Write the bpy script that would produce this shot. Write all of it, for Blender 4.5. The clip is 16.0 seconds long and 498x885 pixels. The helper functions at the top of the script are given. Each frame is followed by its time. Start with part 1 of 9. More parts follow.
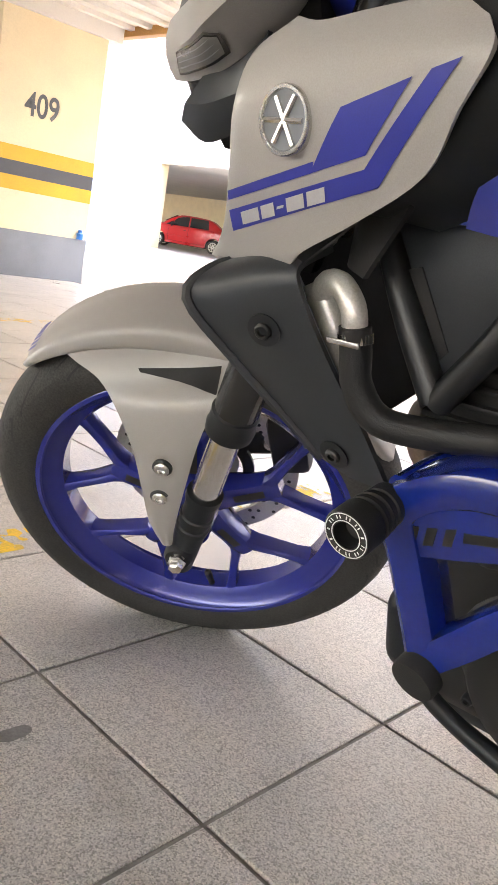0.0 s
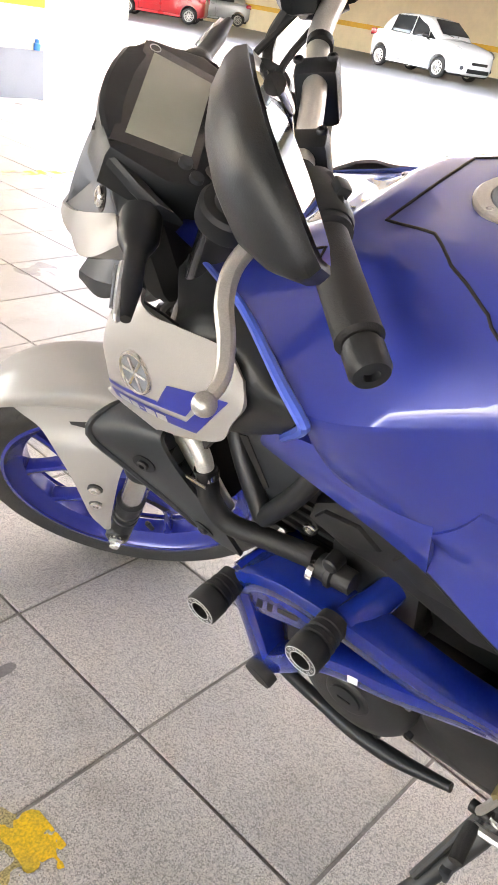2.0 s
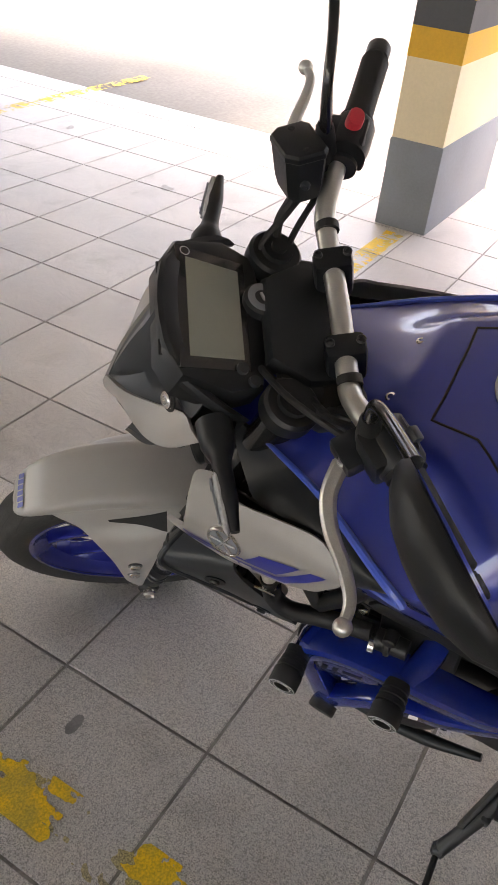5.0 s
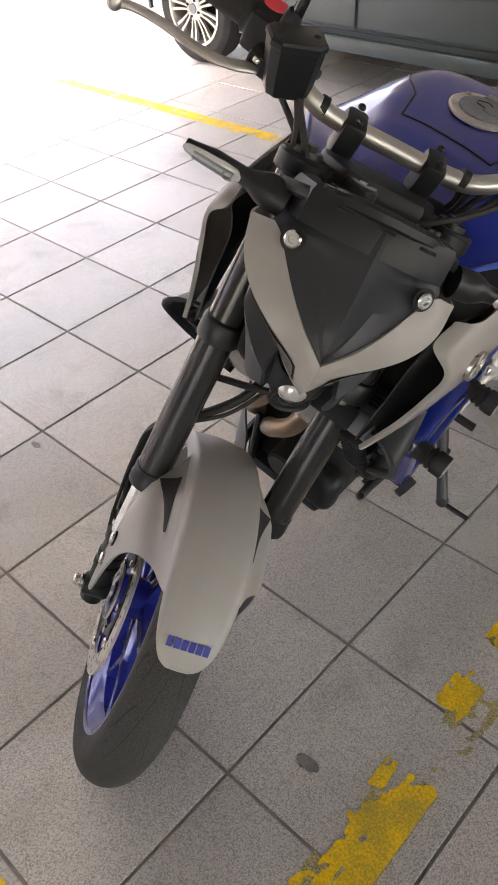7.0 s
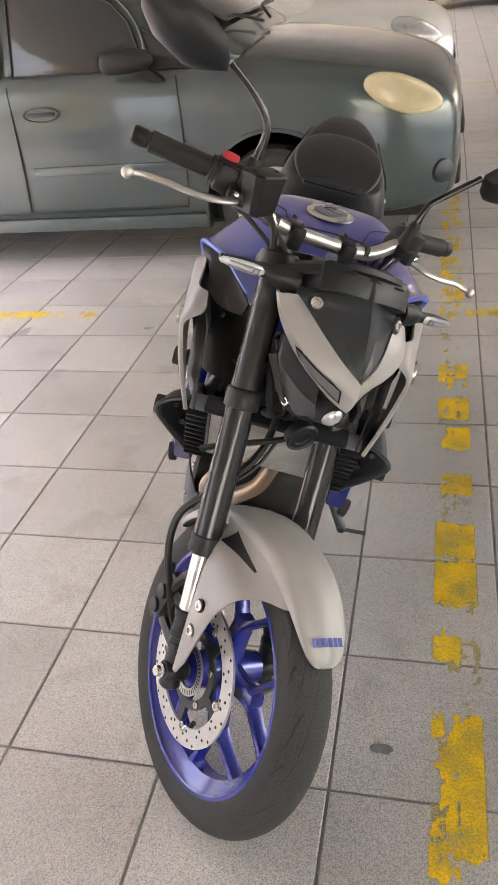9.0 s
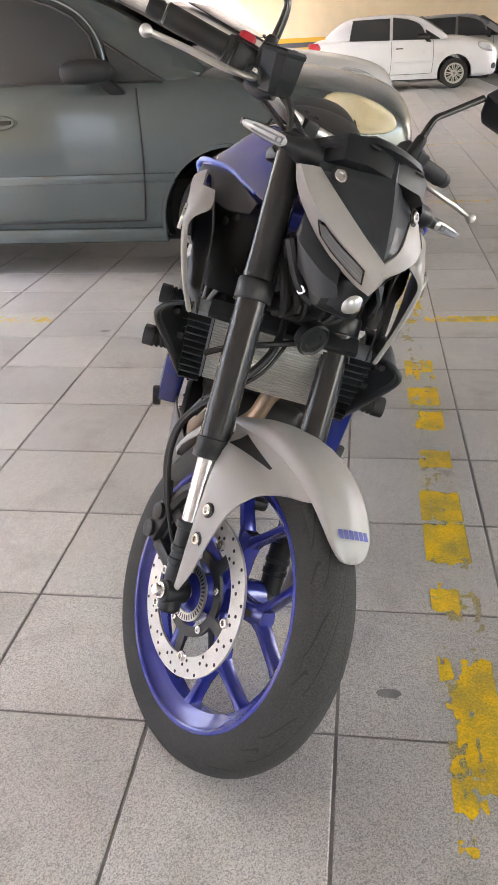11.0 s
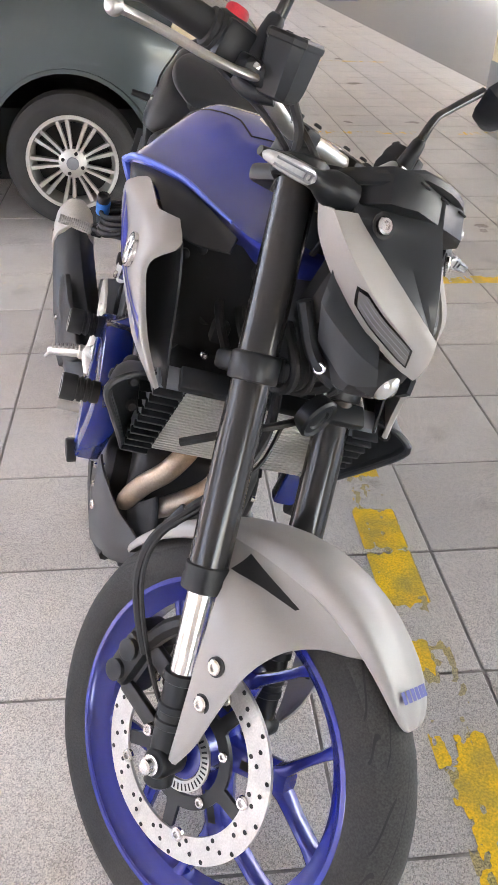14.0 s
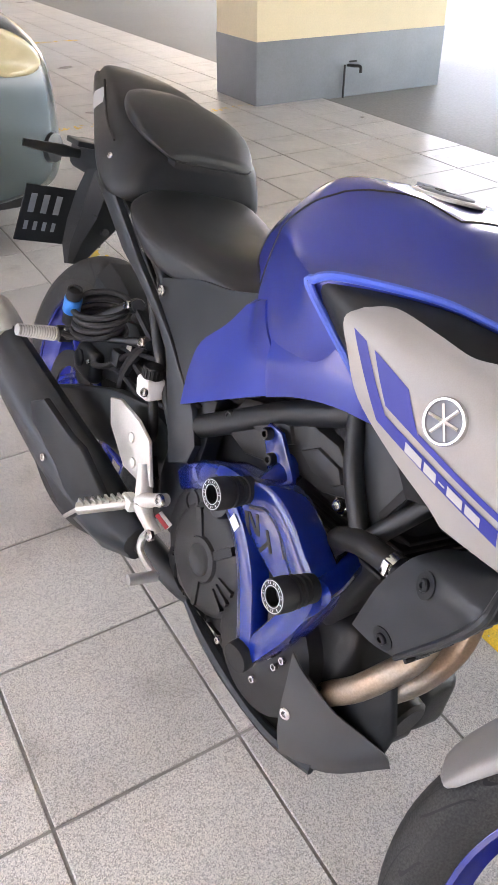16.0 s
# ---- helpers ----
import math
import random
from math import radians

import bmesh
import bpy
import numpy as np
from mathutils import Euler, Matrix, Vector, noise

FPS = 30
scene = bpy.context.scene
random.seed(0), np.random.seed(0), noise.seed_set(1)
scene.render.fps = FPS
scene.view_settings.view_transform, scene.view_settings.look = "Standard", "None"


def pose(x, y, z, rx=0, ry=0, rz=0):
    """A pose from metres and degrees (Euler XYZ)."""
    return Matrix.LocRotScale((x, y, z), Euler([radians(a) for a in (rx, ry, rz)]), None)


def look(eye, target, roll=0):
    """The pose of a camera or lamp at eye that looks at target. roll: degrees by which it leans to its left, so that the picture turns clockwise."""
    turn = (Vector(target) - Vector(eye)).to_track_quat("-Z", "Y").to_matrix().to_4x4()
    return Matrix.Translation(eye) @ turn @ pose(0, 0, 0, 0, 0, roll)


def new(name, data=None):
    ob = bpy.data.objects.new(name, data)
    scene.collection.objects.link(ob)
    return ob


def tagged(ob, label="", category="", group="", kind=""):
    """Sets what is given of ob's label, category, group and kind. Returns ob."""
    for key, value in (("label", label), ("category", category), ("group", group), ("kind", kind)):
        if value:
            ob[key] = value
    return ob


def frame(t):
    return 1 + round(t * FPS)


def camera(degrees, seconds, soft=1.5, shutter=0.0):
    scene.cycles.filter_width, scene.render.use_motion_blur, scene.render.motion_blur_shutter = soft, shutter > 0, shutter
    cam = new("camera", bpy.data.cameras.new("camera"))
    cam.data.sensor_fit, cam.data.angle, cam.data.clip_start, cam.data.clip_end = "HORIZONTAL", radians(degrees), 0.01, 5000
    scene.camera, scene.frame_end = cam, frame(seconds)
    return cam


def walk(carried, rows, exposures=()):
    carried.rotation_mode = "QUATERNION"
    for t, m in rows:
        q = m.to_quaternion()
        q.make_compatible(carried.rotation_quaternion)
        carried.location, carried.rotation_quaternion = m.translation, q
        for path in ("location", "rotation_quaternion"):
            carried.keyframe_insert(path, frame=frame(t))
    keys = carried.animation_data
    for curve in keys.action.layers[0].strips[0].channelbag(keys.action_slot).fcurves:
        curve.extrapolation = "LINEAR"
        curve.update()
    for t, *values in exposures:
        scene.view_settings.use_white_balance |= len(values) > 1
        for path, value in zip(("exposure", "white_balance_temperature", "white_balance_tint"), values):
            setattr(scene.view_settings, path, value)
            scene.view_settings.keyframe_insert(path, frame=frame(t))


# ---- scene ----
cam = camera(35.6, 16.0)
PATH = [
    (0, (-0.549, -0.812, 0.61), (0.887, 0.494, 0.127), 10.1),
    (0.5, (-0.543, -0.837, 0.614), (0.9, 0.466, 0.146), 9.0),
    (1, (-0.513, -0.873, 0.627), (0.957, 0.405, 0.171), 8.6),
    (1.5, (-0.539, -0.894, 0.667), (0.933, 0.344, 0.119), 8.5),
    (2, (-0.6, -0.946, 1.025), (0.764, 0.149, 0.054), 10.0),
    (2.5, (-0.599, -1.009, 1.323), (0.564, 0.093, 0.125), 3.5),
    (3, (-0.513, -1.11, 1.381), (0.537, 0.123, 0.209), 3.0),
    (3.5, (-0.503, -1.215, 1.398), (0.512, 0.085, 0.266), 5.4),
    (4, (-0.584, -1.229, 1.399), (0.494, 0.039, 0.29), 6.4),
    (4.5, (-0.731, -1.073, 1.38), (0.564, -0.043, 0.256), 6.8),
    (5, (-0.713, -0.743, 1.335), (0.705, 0.009, 0.143), 6.0),
    (5.2, (-0.677, -0.584, 1.325), (0.793, 0.002, 0.102), 5.9),
    (7.3, (-0.517, 0.471, 1.327), (0.429, -0.717, 0.026), -6.0),
    (7.5, (-0.506, 0.529, 1.34), (0.365, -0.742, 0.066), -6.6),
    (8, (-0.37, 0.794, 1.385), (0.28, -0.678, 0.197), -8.7),
    (8.5, (-0.278, 0.941, 1.398), (0.259, -0.589, 0.227), -7.2),
    (9, (-0.173, 0.899, 1.389), (0.284, -0.731, 0.324), -6.6),
    (9.5, (-0.067, 0.905, 1.388), (0.257, -0.788, 0.373), -4.8),
    (9.7, (-0.035, 0.964, 1.388), (0.234, -0.736, 0.37), -3.7),
    (11.8, (-0.025, 0.998, 0.972), (0.263, -0.778, 0.098), -2.7),
    (12, (-0.02, 1.0, 0.983), (0.236, -0.764, 0.077), -2.0),
    (12.5, (-0.033, 1.024, 0.985), (0.185, -0.732, 0.052), 0.6),
    (13, (0.025, 0.954, 1.087), (0.126, -0.738, 0.025), 2.3),
    (13.5, (0.119, 0.789, 1.169), (0.061, -0.885, 0.076), 2.2),
    (14, (0.25, 0.603, 1.196), (0.043, -1.044, 0.08), 2.1),
    (14.2, (0.329, 0.544, 1.201), (0.04, -1.079, 0.069), 2.2),
    (14.5, (0.446, 0.471, 1.226), (0.04, -1.125, 0.09), 1.0),
    (15, (0.568, 0.289, 1.205), (0.046, -1.264, 0.058), -1.2),
    (15.5, (0.659, 0.131, 1.228), (0.03, -1.379, 0.076), -1.5),
    (16, (0.753, 0.033, 1.239), (-0.074, -1.368, 0.075), 0.3),
]
walk(cam, [(t, look(eye, target, roll)) for t, eye, target, roll in PATH], [(0.0, 4.50, 8200, 20), (1.2, 4.42, 8200, 20), (2.0, 5.09, 7900, 20), (2.7, 4.41, 7900, 20), (3.1, 4.04, 7900, 20), (3.5, 3.70, 7900, 20), (5.0, 3.70, 7900, 20), (7.5, 4.13, 7900, 19), (8.0, 4.51, 7900, 20), (9.0, 4.51, 7850, 20), (9.5, 4.55, 7500, 17), (12.0, 4.51, 7450, 19), (13.0, 4.53, 7450, 19), (14.2, 4.86, 7150, 20), (16.0, 4.86, 7200, 20)])


# ---- light ----
world = bpy.data.worlds.new("sky")
scene.world = world
world.use_nodes = True
wn = world.node_tree.nodes
sky = wn.new("ShaderNodeTexSky")
sky.sky_type, sky.sun_disc = "NISHITA", False
sky.sun_elevation, sky.sun_rotation = radians(76), radians(75)
sky.dust_density, sky.air_density, sky.ozone_density = 3.0, 1.2, 1.0
world.node_tree.links.new(sky.outputs[0], wn["Background"].inputs[0])
wn["Background"].inputs[1].default_value = 0.15
sun_data = bpy.data.lights.new("sun", "SUN")
sun_data.energy, sun_data.angle, sun_data.color = 0.5, radians(20), (1.0, 0.95, 0.88)
sun = new("sun", sun_data)
sun.matrix_world = look((9, 4.5, 22), (4, 3, 0))


from mathutils.bvhtree import BVHTree

# ---- materials ----
def surface(name, base, rough=0.5, metal=0.0, var=0.12, vscale=6.0, grain=220.0, gvar=0.06, bump=0.08, coat=0.0, spec=0.5, tint=None, rvar=0.12):
    """A surface with stains at one scale and grain at another, in colour, gloss and relief."""
    m = bpy.data.materials.new(name)
    m.use_nodes = True
    nt = m.node_tree
    n, link = nt.nodes, nt.links.new
    bsdf = n["Principled BSDF"]
    geo = n.new("ShaderNodeNewGeometry")
    big, fine = n.new("ShaderNodeTexNoise"), n.new("ShaderNodeTexNoise")
    big.inputs["Scale"].default_value, big.inputs["Detail"].default_value = vscale, 5
    fine.inputs["Scale"].default_value, fine.inputs["Detail"].default_value = grain, 2
    link(geo.outputs["Position"], big.inputs["Vector"])
    link(geo.outputs["Position"], fine.inputs["Vector"])
    ramp = n.new("ShaderNodeValToRGB")
    t = tint or tuple(max(0, c * (1 - 2 * var)) for c in base)
    ramp.color_ramp.elements[0].position, ramp.color_ramp.elements[1].position = 0.3, 0.62
    ramp.color_ramp.elements[0].color, ramp.color_ramp.elements[1].color = (*t, 1), (*base, 1)
    link(big.outputs["Fac"], ramp.inputs["Fac"])
    hsv = n.new("ShaderNodeHueSaturation")
    mr = n.new("ShaderNodeMapRange")
    mr.inputs["From Min"].default_value, mr.inputs["From Max"].default_value = 0.3, 0.7
    mr.inputs["To Min"].default_value, mr.inputs["To Max"].default_value = 1 - 2 * gvar, 1 + 2 * gvar
    link(fine.outputs["Fac"], mr.inputs["Value"])
    link(mr.outputs["Result"], hsv.inputs["Value"])
    link(ramp.outputs["Color"], hsv.inputs["Color"])
    link(hsv.outputs["Color"], bsdf.inputs["Base Color"])
    rr = n.new("ShaderNodeMapRange")
    rr.inputs["From Min"].default_value, rr.inputs["From Max"].default_value = 0.3, 0.7
    rr.inputs["To Min"].default_value, rr.inputs["To Max"].default_value = max(0.02, rough - rvar * rough), min(1, rough + rvar * rough)
    link(big.outputs["Fac"], rr.inputs["Value"])
    link(rr.outputs["Result"], bsdf.inputs["Roughness"])
    if bump:
        bp = n.new("ShaderNodeBump")
        bp.inputs["Strength"].default_value, bp.inputs["Distance"].default_value = bump, 0.002
        link(fine.outputs["Fac"], bp.inputs["Height"])
        link(bp.outputs["Normal"], bsdf.inputs["Normal"])
    bsdf.inputs["Metallic"].default_value = metal
    bsdf.inputs["Specular IOR Level"].default_value = spec
    bsdf.inputs["Coat Weight"].default_value = coat
    bsdf.inputs["Coat Roughness"].default_value = 0.04
    return m


def glass(name, colour, rough=0.02, ior=1.45, see=0.9):
    m = bpy.data.materials.new(name)
    m.use_nodes = True
    b = m.node_tree.nodes["Principled BSDF"]
    b.inputs["Base Color"].default_value = (*colour, 1)
    b.inputs["Roughness"].default_value, b.inputs["IOR"].default_value = rough, ior
    b.inputs["Transmission Weight"].default_value = see
    return m


def tile_material():
    """Speckled grey non-slip floor tile."""
    m = surface("speckled_tile", (0.60, 0.565, 0.53), rough=0.31, var=0.10, vscale=2.2, grain=420, gvar=0.11, bump=0.13, spec=0.6)
    nt = m.node_tree
    n, link = nt.nodes, nt.links.new
    bsdf = n["Principled BSDF"]
    hsv = [x for x in n if x.type == "HUE_SAT"][0]
    geo = [x for x in n if x.type == "NEW_GEOMETRY"][0]
    specks = n.new("ShaderNodeTexVoronoi")
    specks.inputs["Scale"].default_value = 500
    link(geo.outputs["Position"], specks.inputs["Vector"])
    sr = n.new("ShaderNodeValToRGB")
    e = sr.color_ramp.elements
    e[0].position, e[0].color = 0.22, (0.36, 0.35, 0.34, 1)
    e[1].position, e[1].color = 0.80, (1.32, 1.30, 1.27, 1)
    mid = e.new(0.45)
    mid.color = (0.95, 0.95, 0.95, 1)
    grey = n.new("ShaderNodeRGBToBW")
    link(specks.outputs["Color"], grey.inputs["Color"])
    link(grey.outputs["Val"], sr.inputs["Fac"])
    mul = n.new("ShaderNodeMixRGB")
    mul.blend_type, mul.inputs["Fac"].default_value = "MULTIPLY", 0.62
    link(hsv.outputs["Color"], mul.inputs["Color1"])
    link(sr.outputs["Color"], mul.inputs["Color2"])
    info = n.new("ShaderNodeObjectInfo")
    each = n.new("ShaderNodeMapRange")
    each.inputs["To Min"].default_value, each.inputs["To Max"].default_value = 0.90, 1.08
    link(info.outputs["Random"], each.inputs["Value"])
    hs2 = n.new("ShaderNodeHueSaturation")
    link(each.outputs["Result"], hs2.inputs["Value"])
    # dirt in soft stains
    stain = n.new("ShaderNodeTexNoise")
    stain.inputs["Scale"].default_value, stain.inputs["Detail"].default_value = 5.5, 6
    link(geo.outputs["Position"], stain.inputs["Vector"])
    st = n.new("ShaderNodeValToRGB")
    st.color_ramp.elements[0].position, st.color_ramp.elements[0].color = 0.30, (0.55, 0.53, 0.50, 1)
    st.color_ramp.elements[1].position, st.color_ramp.elements[1].color = 0.42, (1, 1, 1, 1)
    link(stain.outputs["Fac"], st.inputs["Fac"])
    mul2 = n.new("ShaderNodeMixRGB")
    mul2.blend_type, mul2.inputs["Fac"].default_value = "MULTIPLY", 0.42
    link(mul.outputs["Color"], mul2.inputs["Color1"])
    link(st.outputs["Color"], mul2.inputs["Color2"])
    link(mul2.outputs["Color"], hs2.inputs["Color"])
    link(hs2.outputs["Color"], bsdf.inputs["Base Color"])
    return m


TILE = tile_material()
GROUT = surface("dark_grout", (0.31, 0.29, 0.265), 0.9, var=0.2, vscale=12, bump=0.3)
ROAD = surface("smooth_driveway_concrete", (0.25, 0.238, 0.215), 0.5, var=0.14, vscale=0.9, grain=60, gvar=0.05, bump=0.1, tint=(0.19, 0.18, 0.16), spec=0.3)
CREAM = surface("cream_wall_paint", (0.78, 0.66, 0.45), 0.7, var=0.04, vscale=3, grain=90, gvar=0.015, bump=0.12)
BASEGREY = surface("grey_base_paint", (0.21, 0.225, 0.25), 0.55, var=0.08, vscale=4, grain=90, gvar=0.02, bump=0.12)
STRIPEYEL = surface("yellow_stripe_paint", (0.72, 0.40, 0.03), 0.55, var=0.06, vscale=5, grain=90, gvar=0.02, bump=0.1)
STRIPEDARK = surface("dark_stripe_paint", (0.07, 0.075, 0.085), 0.55, var=0.08, vscale=5, grain=90, gvar=0.02, bump=0.1)
FLOORYEL = surface("worn_yellow_floor_paint", (0.93, 0.58, 0.010), 0.5, var=0.30, vscale=11, grain=260, gvar=0.12, bump=0.25, tint=(0.50, 0.36, 0.06))
FLOORFILM = surface("rubbed_yellow_film", (0.46, 0.37, 0.15), 0.55, var=0.25, vscale=16, grain=330, gvar=0.30, bump=0.25, tint=(0.36, 0.31, 0.20))
WHITEWALL = surface("white_facade_paint", (0.80, 0.79, 0.76), 0.7, var=0.03, vscale=1.5, grain=60, gvar=0.01, bump=0.1)
CEILPAINT = surface("white_ceiling_paint", (0.74, 0.72, 0.68), 0.75, var=0.04, vscale=1.5, grain=60, gvar=0.01, bump=0.1)
WOODTRIM = surface("orange_wood_beam", (0.52, 0.27, 0.08), 0.5, var=0.15, vscale=3, grain=80, bump=0.1)

GREYPAINT = surface("warm_grey_satin_paint", (0.335, 0.318, 0.302), 0.38, var=0.02, vscale=6, grain=900, gvar=0.03, bump=0.015, coat=0.12)
BLUEPAINT = surface("deep_blue_metallic_paint", (0.020, 0.038, 0.300), 0.34, metal=0.15, var=0.01, vscale=5, grain=1600, gvar=0.06, bump=0.004, coat=1.0, rvar=0.02)
BLUEPAINT.node_tree.nodes["Principled BSDF"].inputs["Coat Roughness"].default_value = 0.015
BLUEGUARD = surface("blue_gloss_enamel", (0.002, 0.017, 0.185), 0.24, var=0.05, vscale=9, grain=260, gvar=0.03, bump=0.03, coat=1.0, spec=0.3)
BLUEWHEEL = surface("blue_wheel_enamel", (0.016, 0.027, 0.25), 0.24, metal=0.2, var=0.05, vscale=9, grain=900, gvar=0.04, bump=0.02, coat=0.6)
BLUEDECAL = surface("blue_decal", (0.022, 0.032, 0.27), 0.4, var=0.02, grain=900, gvar=0.02, bump=0.01)
PALEBLUE = surface("light_blue_edge_film", (0.055, 0.120, 0.60), 0.3, var=0.03, grain=900, gvar=0.02, bump=0.01, coat=0.4)
BLACKPL = surface("black_textured_plastic", (0.0135, 0.0155, 0.0180), 0.40, var=0.15, vscale=9, grain=1300, gvar=0.10, bump=0.10, spec=0.35)
PROJECTOR = surface("bright_projector_lens", (0.62, 0.61, 0.60), 0.10, metal=0.55, var=0.05, vscale=30, grain=600, gvar=0.0, bump=0.0, coat=1.0)
SMOKELENS = surface("smoked_lamp_plastic", (0.16, 0.16, 0.16), 0.15, var=0.1, vscale=40, grain=600, bump=0.02, coat=0.5)
SATINGREY = surface("gloss_charcoal_plastic", (0.060, 0.060, 0.062), 0.36, metal=0.0, var=0.1, vscale=8, grain=900, gvar=0.05, bump=0.03)
DARKPL = surface("charcoal_satin_plastic", (0.029, 0.033, 0.038), 0.38, var=0.12, vscale=8, grain=900, gvar=0.06, bump=0.06, spec=0.40)
GLOSSBLACK = surface("gloss_black_enamel", (0.012, 0.012, 0.013), 0.22, var=0.1, vscale=8, grain=600, bump=0.01, coat=0.5)
FRAMEBLACK = surface("black_frame_paint", (0.0125, 0.0140, 0.0160), 0.42, var=0.12, vscale=8, grain=600, bump=0.04)
ENGINEBLACK = surface("black_engine_casting", (0.018, 0.018, 0.019), 0.48, metal=0.1, var=0.2, vscale=14, grain=700, gvar=0.1, bump=0.15)
RUBBER = surface("tyre_rubber", (0.042, 0.041, 0.040), 0.70, var=0.35, vscale=13, grain=380, gvar=0.16, bump=0.25, spec=0.3, tint=(0.026, 0.026, 0.025))
TREADRUB = surface("dusty_tread_rubber", (0.048, 0.047, 0.046), 0.75, var=0.35, vscale=11, grain=380, gvar=0.16, bump=0.2, spec=0.25, tint=(0.045, 0.044, 0.042))
GRIPRUB = surface("grip_rubber", (0.010, 0.010, 0.011), 0.6, var=0.15, vscale=20, grain=800, gvar=0.08, bump=0.2)
VINYL = surface("black_seat_vinyl", (0.0160, 0.0182, 0.0210), 0.38, var=0.12, vscale=9, grain=1100, gvar=0.08, bump=0.14, spec=0.5)
CHROME = surface("bright_steel", (0.72, 0.71, 0.69), 0.22, metal=1.0, var=0.05, vscale=20, grain=500, gvar=0.03, bump=0.02)
ALU = surface("satin_aluminium", (0.60, 0.59, 0.56), 0.36, metal=0.9, var=0.06, vscale=14, grain=700, gvar=0.04, bump=0.04)
GREYALU = surface("dark_fork_tube", (0.030, 0.030, 0.031), 0.17, metal=0.2, var=0.06, vscale=10, grain=700, gvar=0.03, bump=0.01)
PIPESTEEL = surface("heat_browned_exhaust_steel", (0.30, 0.285, 0.26), 0.46, metal=0.75, var=0.25, vscale=9, grain=300, gvar=0.06, bump=0.05, tint=(0.42, 0.285, 0.185))
SILVERCAST = surface("bare_cast_aluminium", (0.66, 0.64, 0.60), 0.38, metal=0.45, var=0.08, vscale=20, grain=500, gvar=0.05, bump=0.06)
RADFIN = surface("radiator_fins", (0.72, 0.71, 0.69), 0.45, metal=0.4, var=0.1, vscale=20, grain=500, bump=0.1)
# dark inner plastic; also the painted shade of grooves, recesses and holes
DARKVOID = surface("dark_plastic_and_recess_shade", (0.010, 0.010, 0.011), 0.7, var=0.2, vscale=20, grain=500, bump=0.1)
DISCSTEEL = surface("brushed_disc_steel", (0.62, 0.60, 0.575), 0.36, metal=0.55, var=0.08, vscale=24, grain=420, gvar=0.05, bump=0.05)
WHITEINK = surface("white_print", (0.78, 0.78, 0.78), 0.5, var=0.02, grain=600, gvar=0.01, bump=0.0)
SILVERINK = surface("silver_print", (0.50, 0.50, 0.50), 0.4, metal=0.3, var=0.03, grain=600, gvar=0.02, bump=0.0)
LCD = surface("blank_display", (0.30, 0.31, 0.26), 0.18, var=0.05, vscale=10, grain=900, gvar=0.01, bump=0.0)
RED = surface("red_switch", (0.62, 0.03, 0.05), 0.4, var=0.05, grain=600, bump=0.02)
SKYBLUE = surface("light_blue_plastic", (0.02, 0.20, 0.62), 0.35, var=0.05, grain=600, bump=0.02)
MIRROR = surface("mirror_glass", (0.92, 0.92, 0.92), 0.012, metal=1.0, var=0.0, gvar=0.0, bump=0.0, rvar=0.0)
CARGREY = surface("grey_green_car_paint", (0.070, 0.090, 0.092), 0.24, metal=0.3, var=0.05, vscale=2, grain=1500, gvar=0.08, bump=0.008, coat=0.45, spec=0.4)
CARWHITE = surface("white_car_paint", (0.78, 0.78, 0.77), 0.3, var=0.02, vscale=2, grain=900, gvar=0.01, bump=0.005, coat=0.7)
CARSILVER = surface("silver_car_paint", (0.34, 0.35, 0.36), 0.3, metal=0.5, var=0.03, vscale=2, grain=900, gvar=0.02, bump=0.005, coat=0.7)
CARRED = surface("red_car_paint", (0.55, 0.015, 0.02), 0.3, var=0.03, vscale=2, grain=900, gvar=0.02, bump=0.005, coat=0.7)
CARGLASS = surface("tinted_car_glass", (0.030, 0.034, 0.036), 0.05, var=0.05, vscale=1.5, grain=500, gvar=0.0, bump=0.0, spec=0.5)
YELLENS = surface("yellowed_headlight_plastic", (0.62, 0.53, 0.33), 0.22, var=0.10, vscale=9, grain=300, gvar=0.04, bump=0.02, coat=0.5)
CLEARLAMP = surface("clear_headlight_plastic", (0.62, 0.63, 0.64), 0.12, metal=0.3, var=0.15, vscale=20, grain=300, gvar=0.04, bump=0.02, coat=0.6)
TAILRED = surface("red_lamp_plastic", (0.42, 0.01, 0.02), 0.15, var=0.1, vscale=20, bump=0.0, coat=0.6)


# ---- mesh helpers ----
def part(name, bm, material, parent=None, label="", category="", group="", kind="", sub=0, sharp=38, pose_m=None):
    """Links a bmesh as one mesh object, under a thing or under a part."""
    me = bpy.data.meshes.new(name)
    bmesh.ops.recalc_face_normals(bm, faces=bm.faces)
    bm.to_mesh(me)
    bm.free()
    for p in me.polygons:
        p.use_smooth = True
    me.set_sharp_from_angle(angle=radians(sharp))
    me.materials.append(material)
    ob = new(name, me)
    ob.parent = parent
    if pose_m is not None:
        ob.matrix_basis = pose_m
    if sub:
        mod = ob.modifiers.new("smooth", "SUBSURF")
        mod.levels = mod.render_levels = sub
    return tagged(ob, label, category, group, kind)


def empty(name, m=None, parent=None, label="", category="", group="", kind=""):
    ob = new(name)
    ob.empty_display_size = 0.1
    ob.parent = parent
    if m is not None:
        ob.matrix_basis = m
    return tagged(ob, label, category, group, kind)


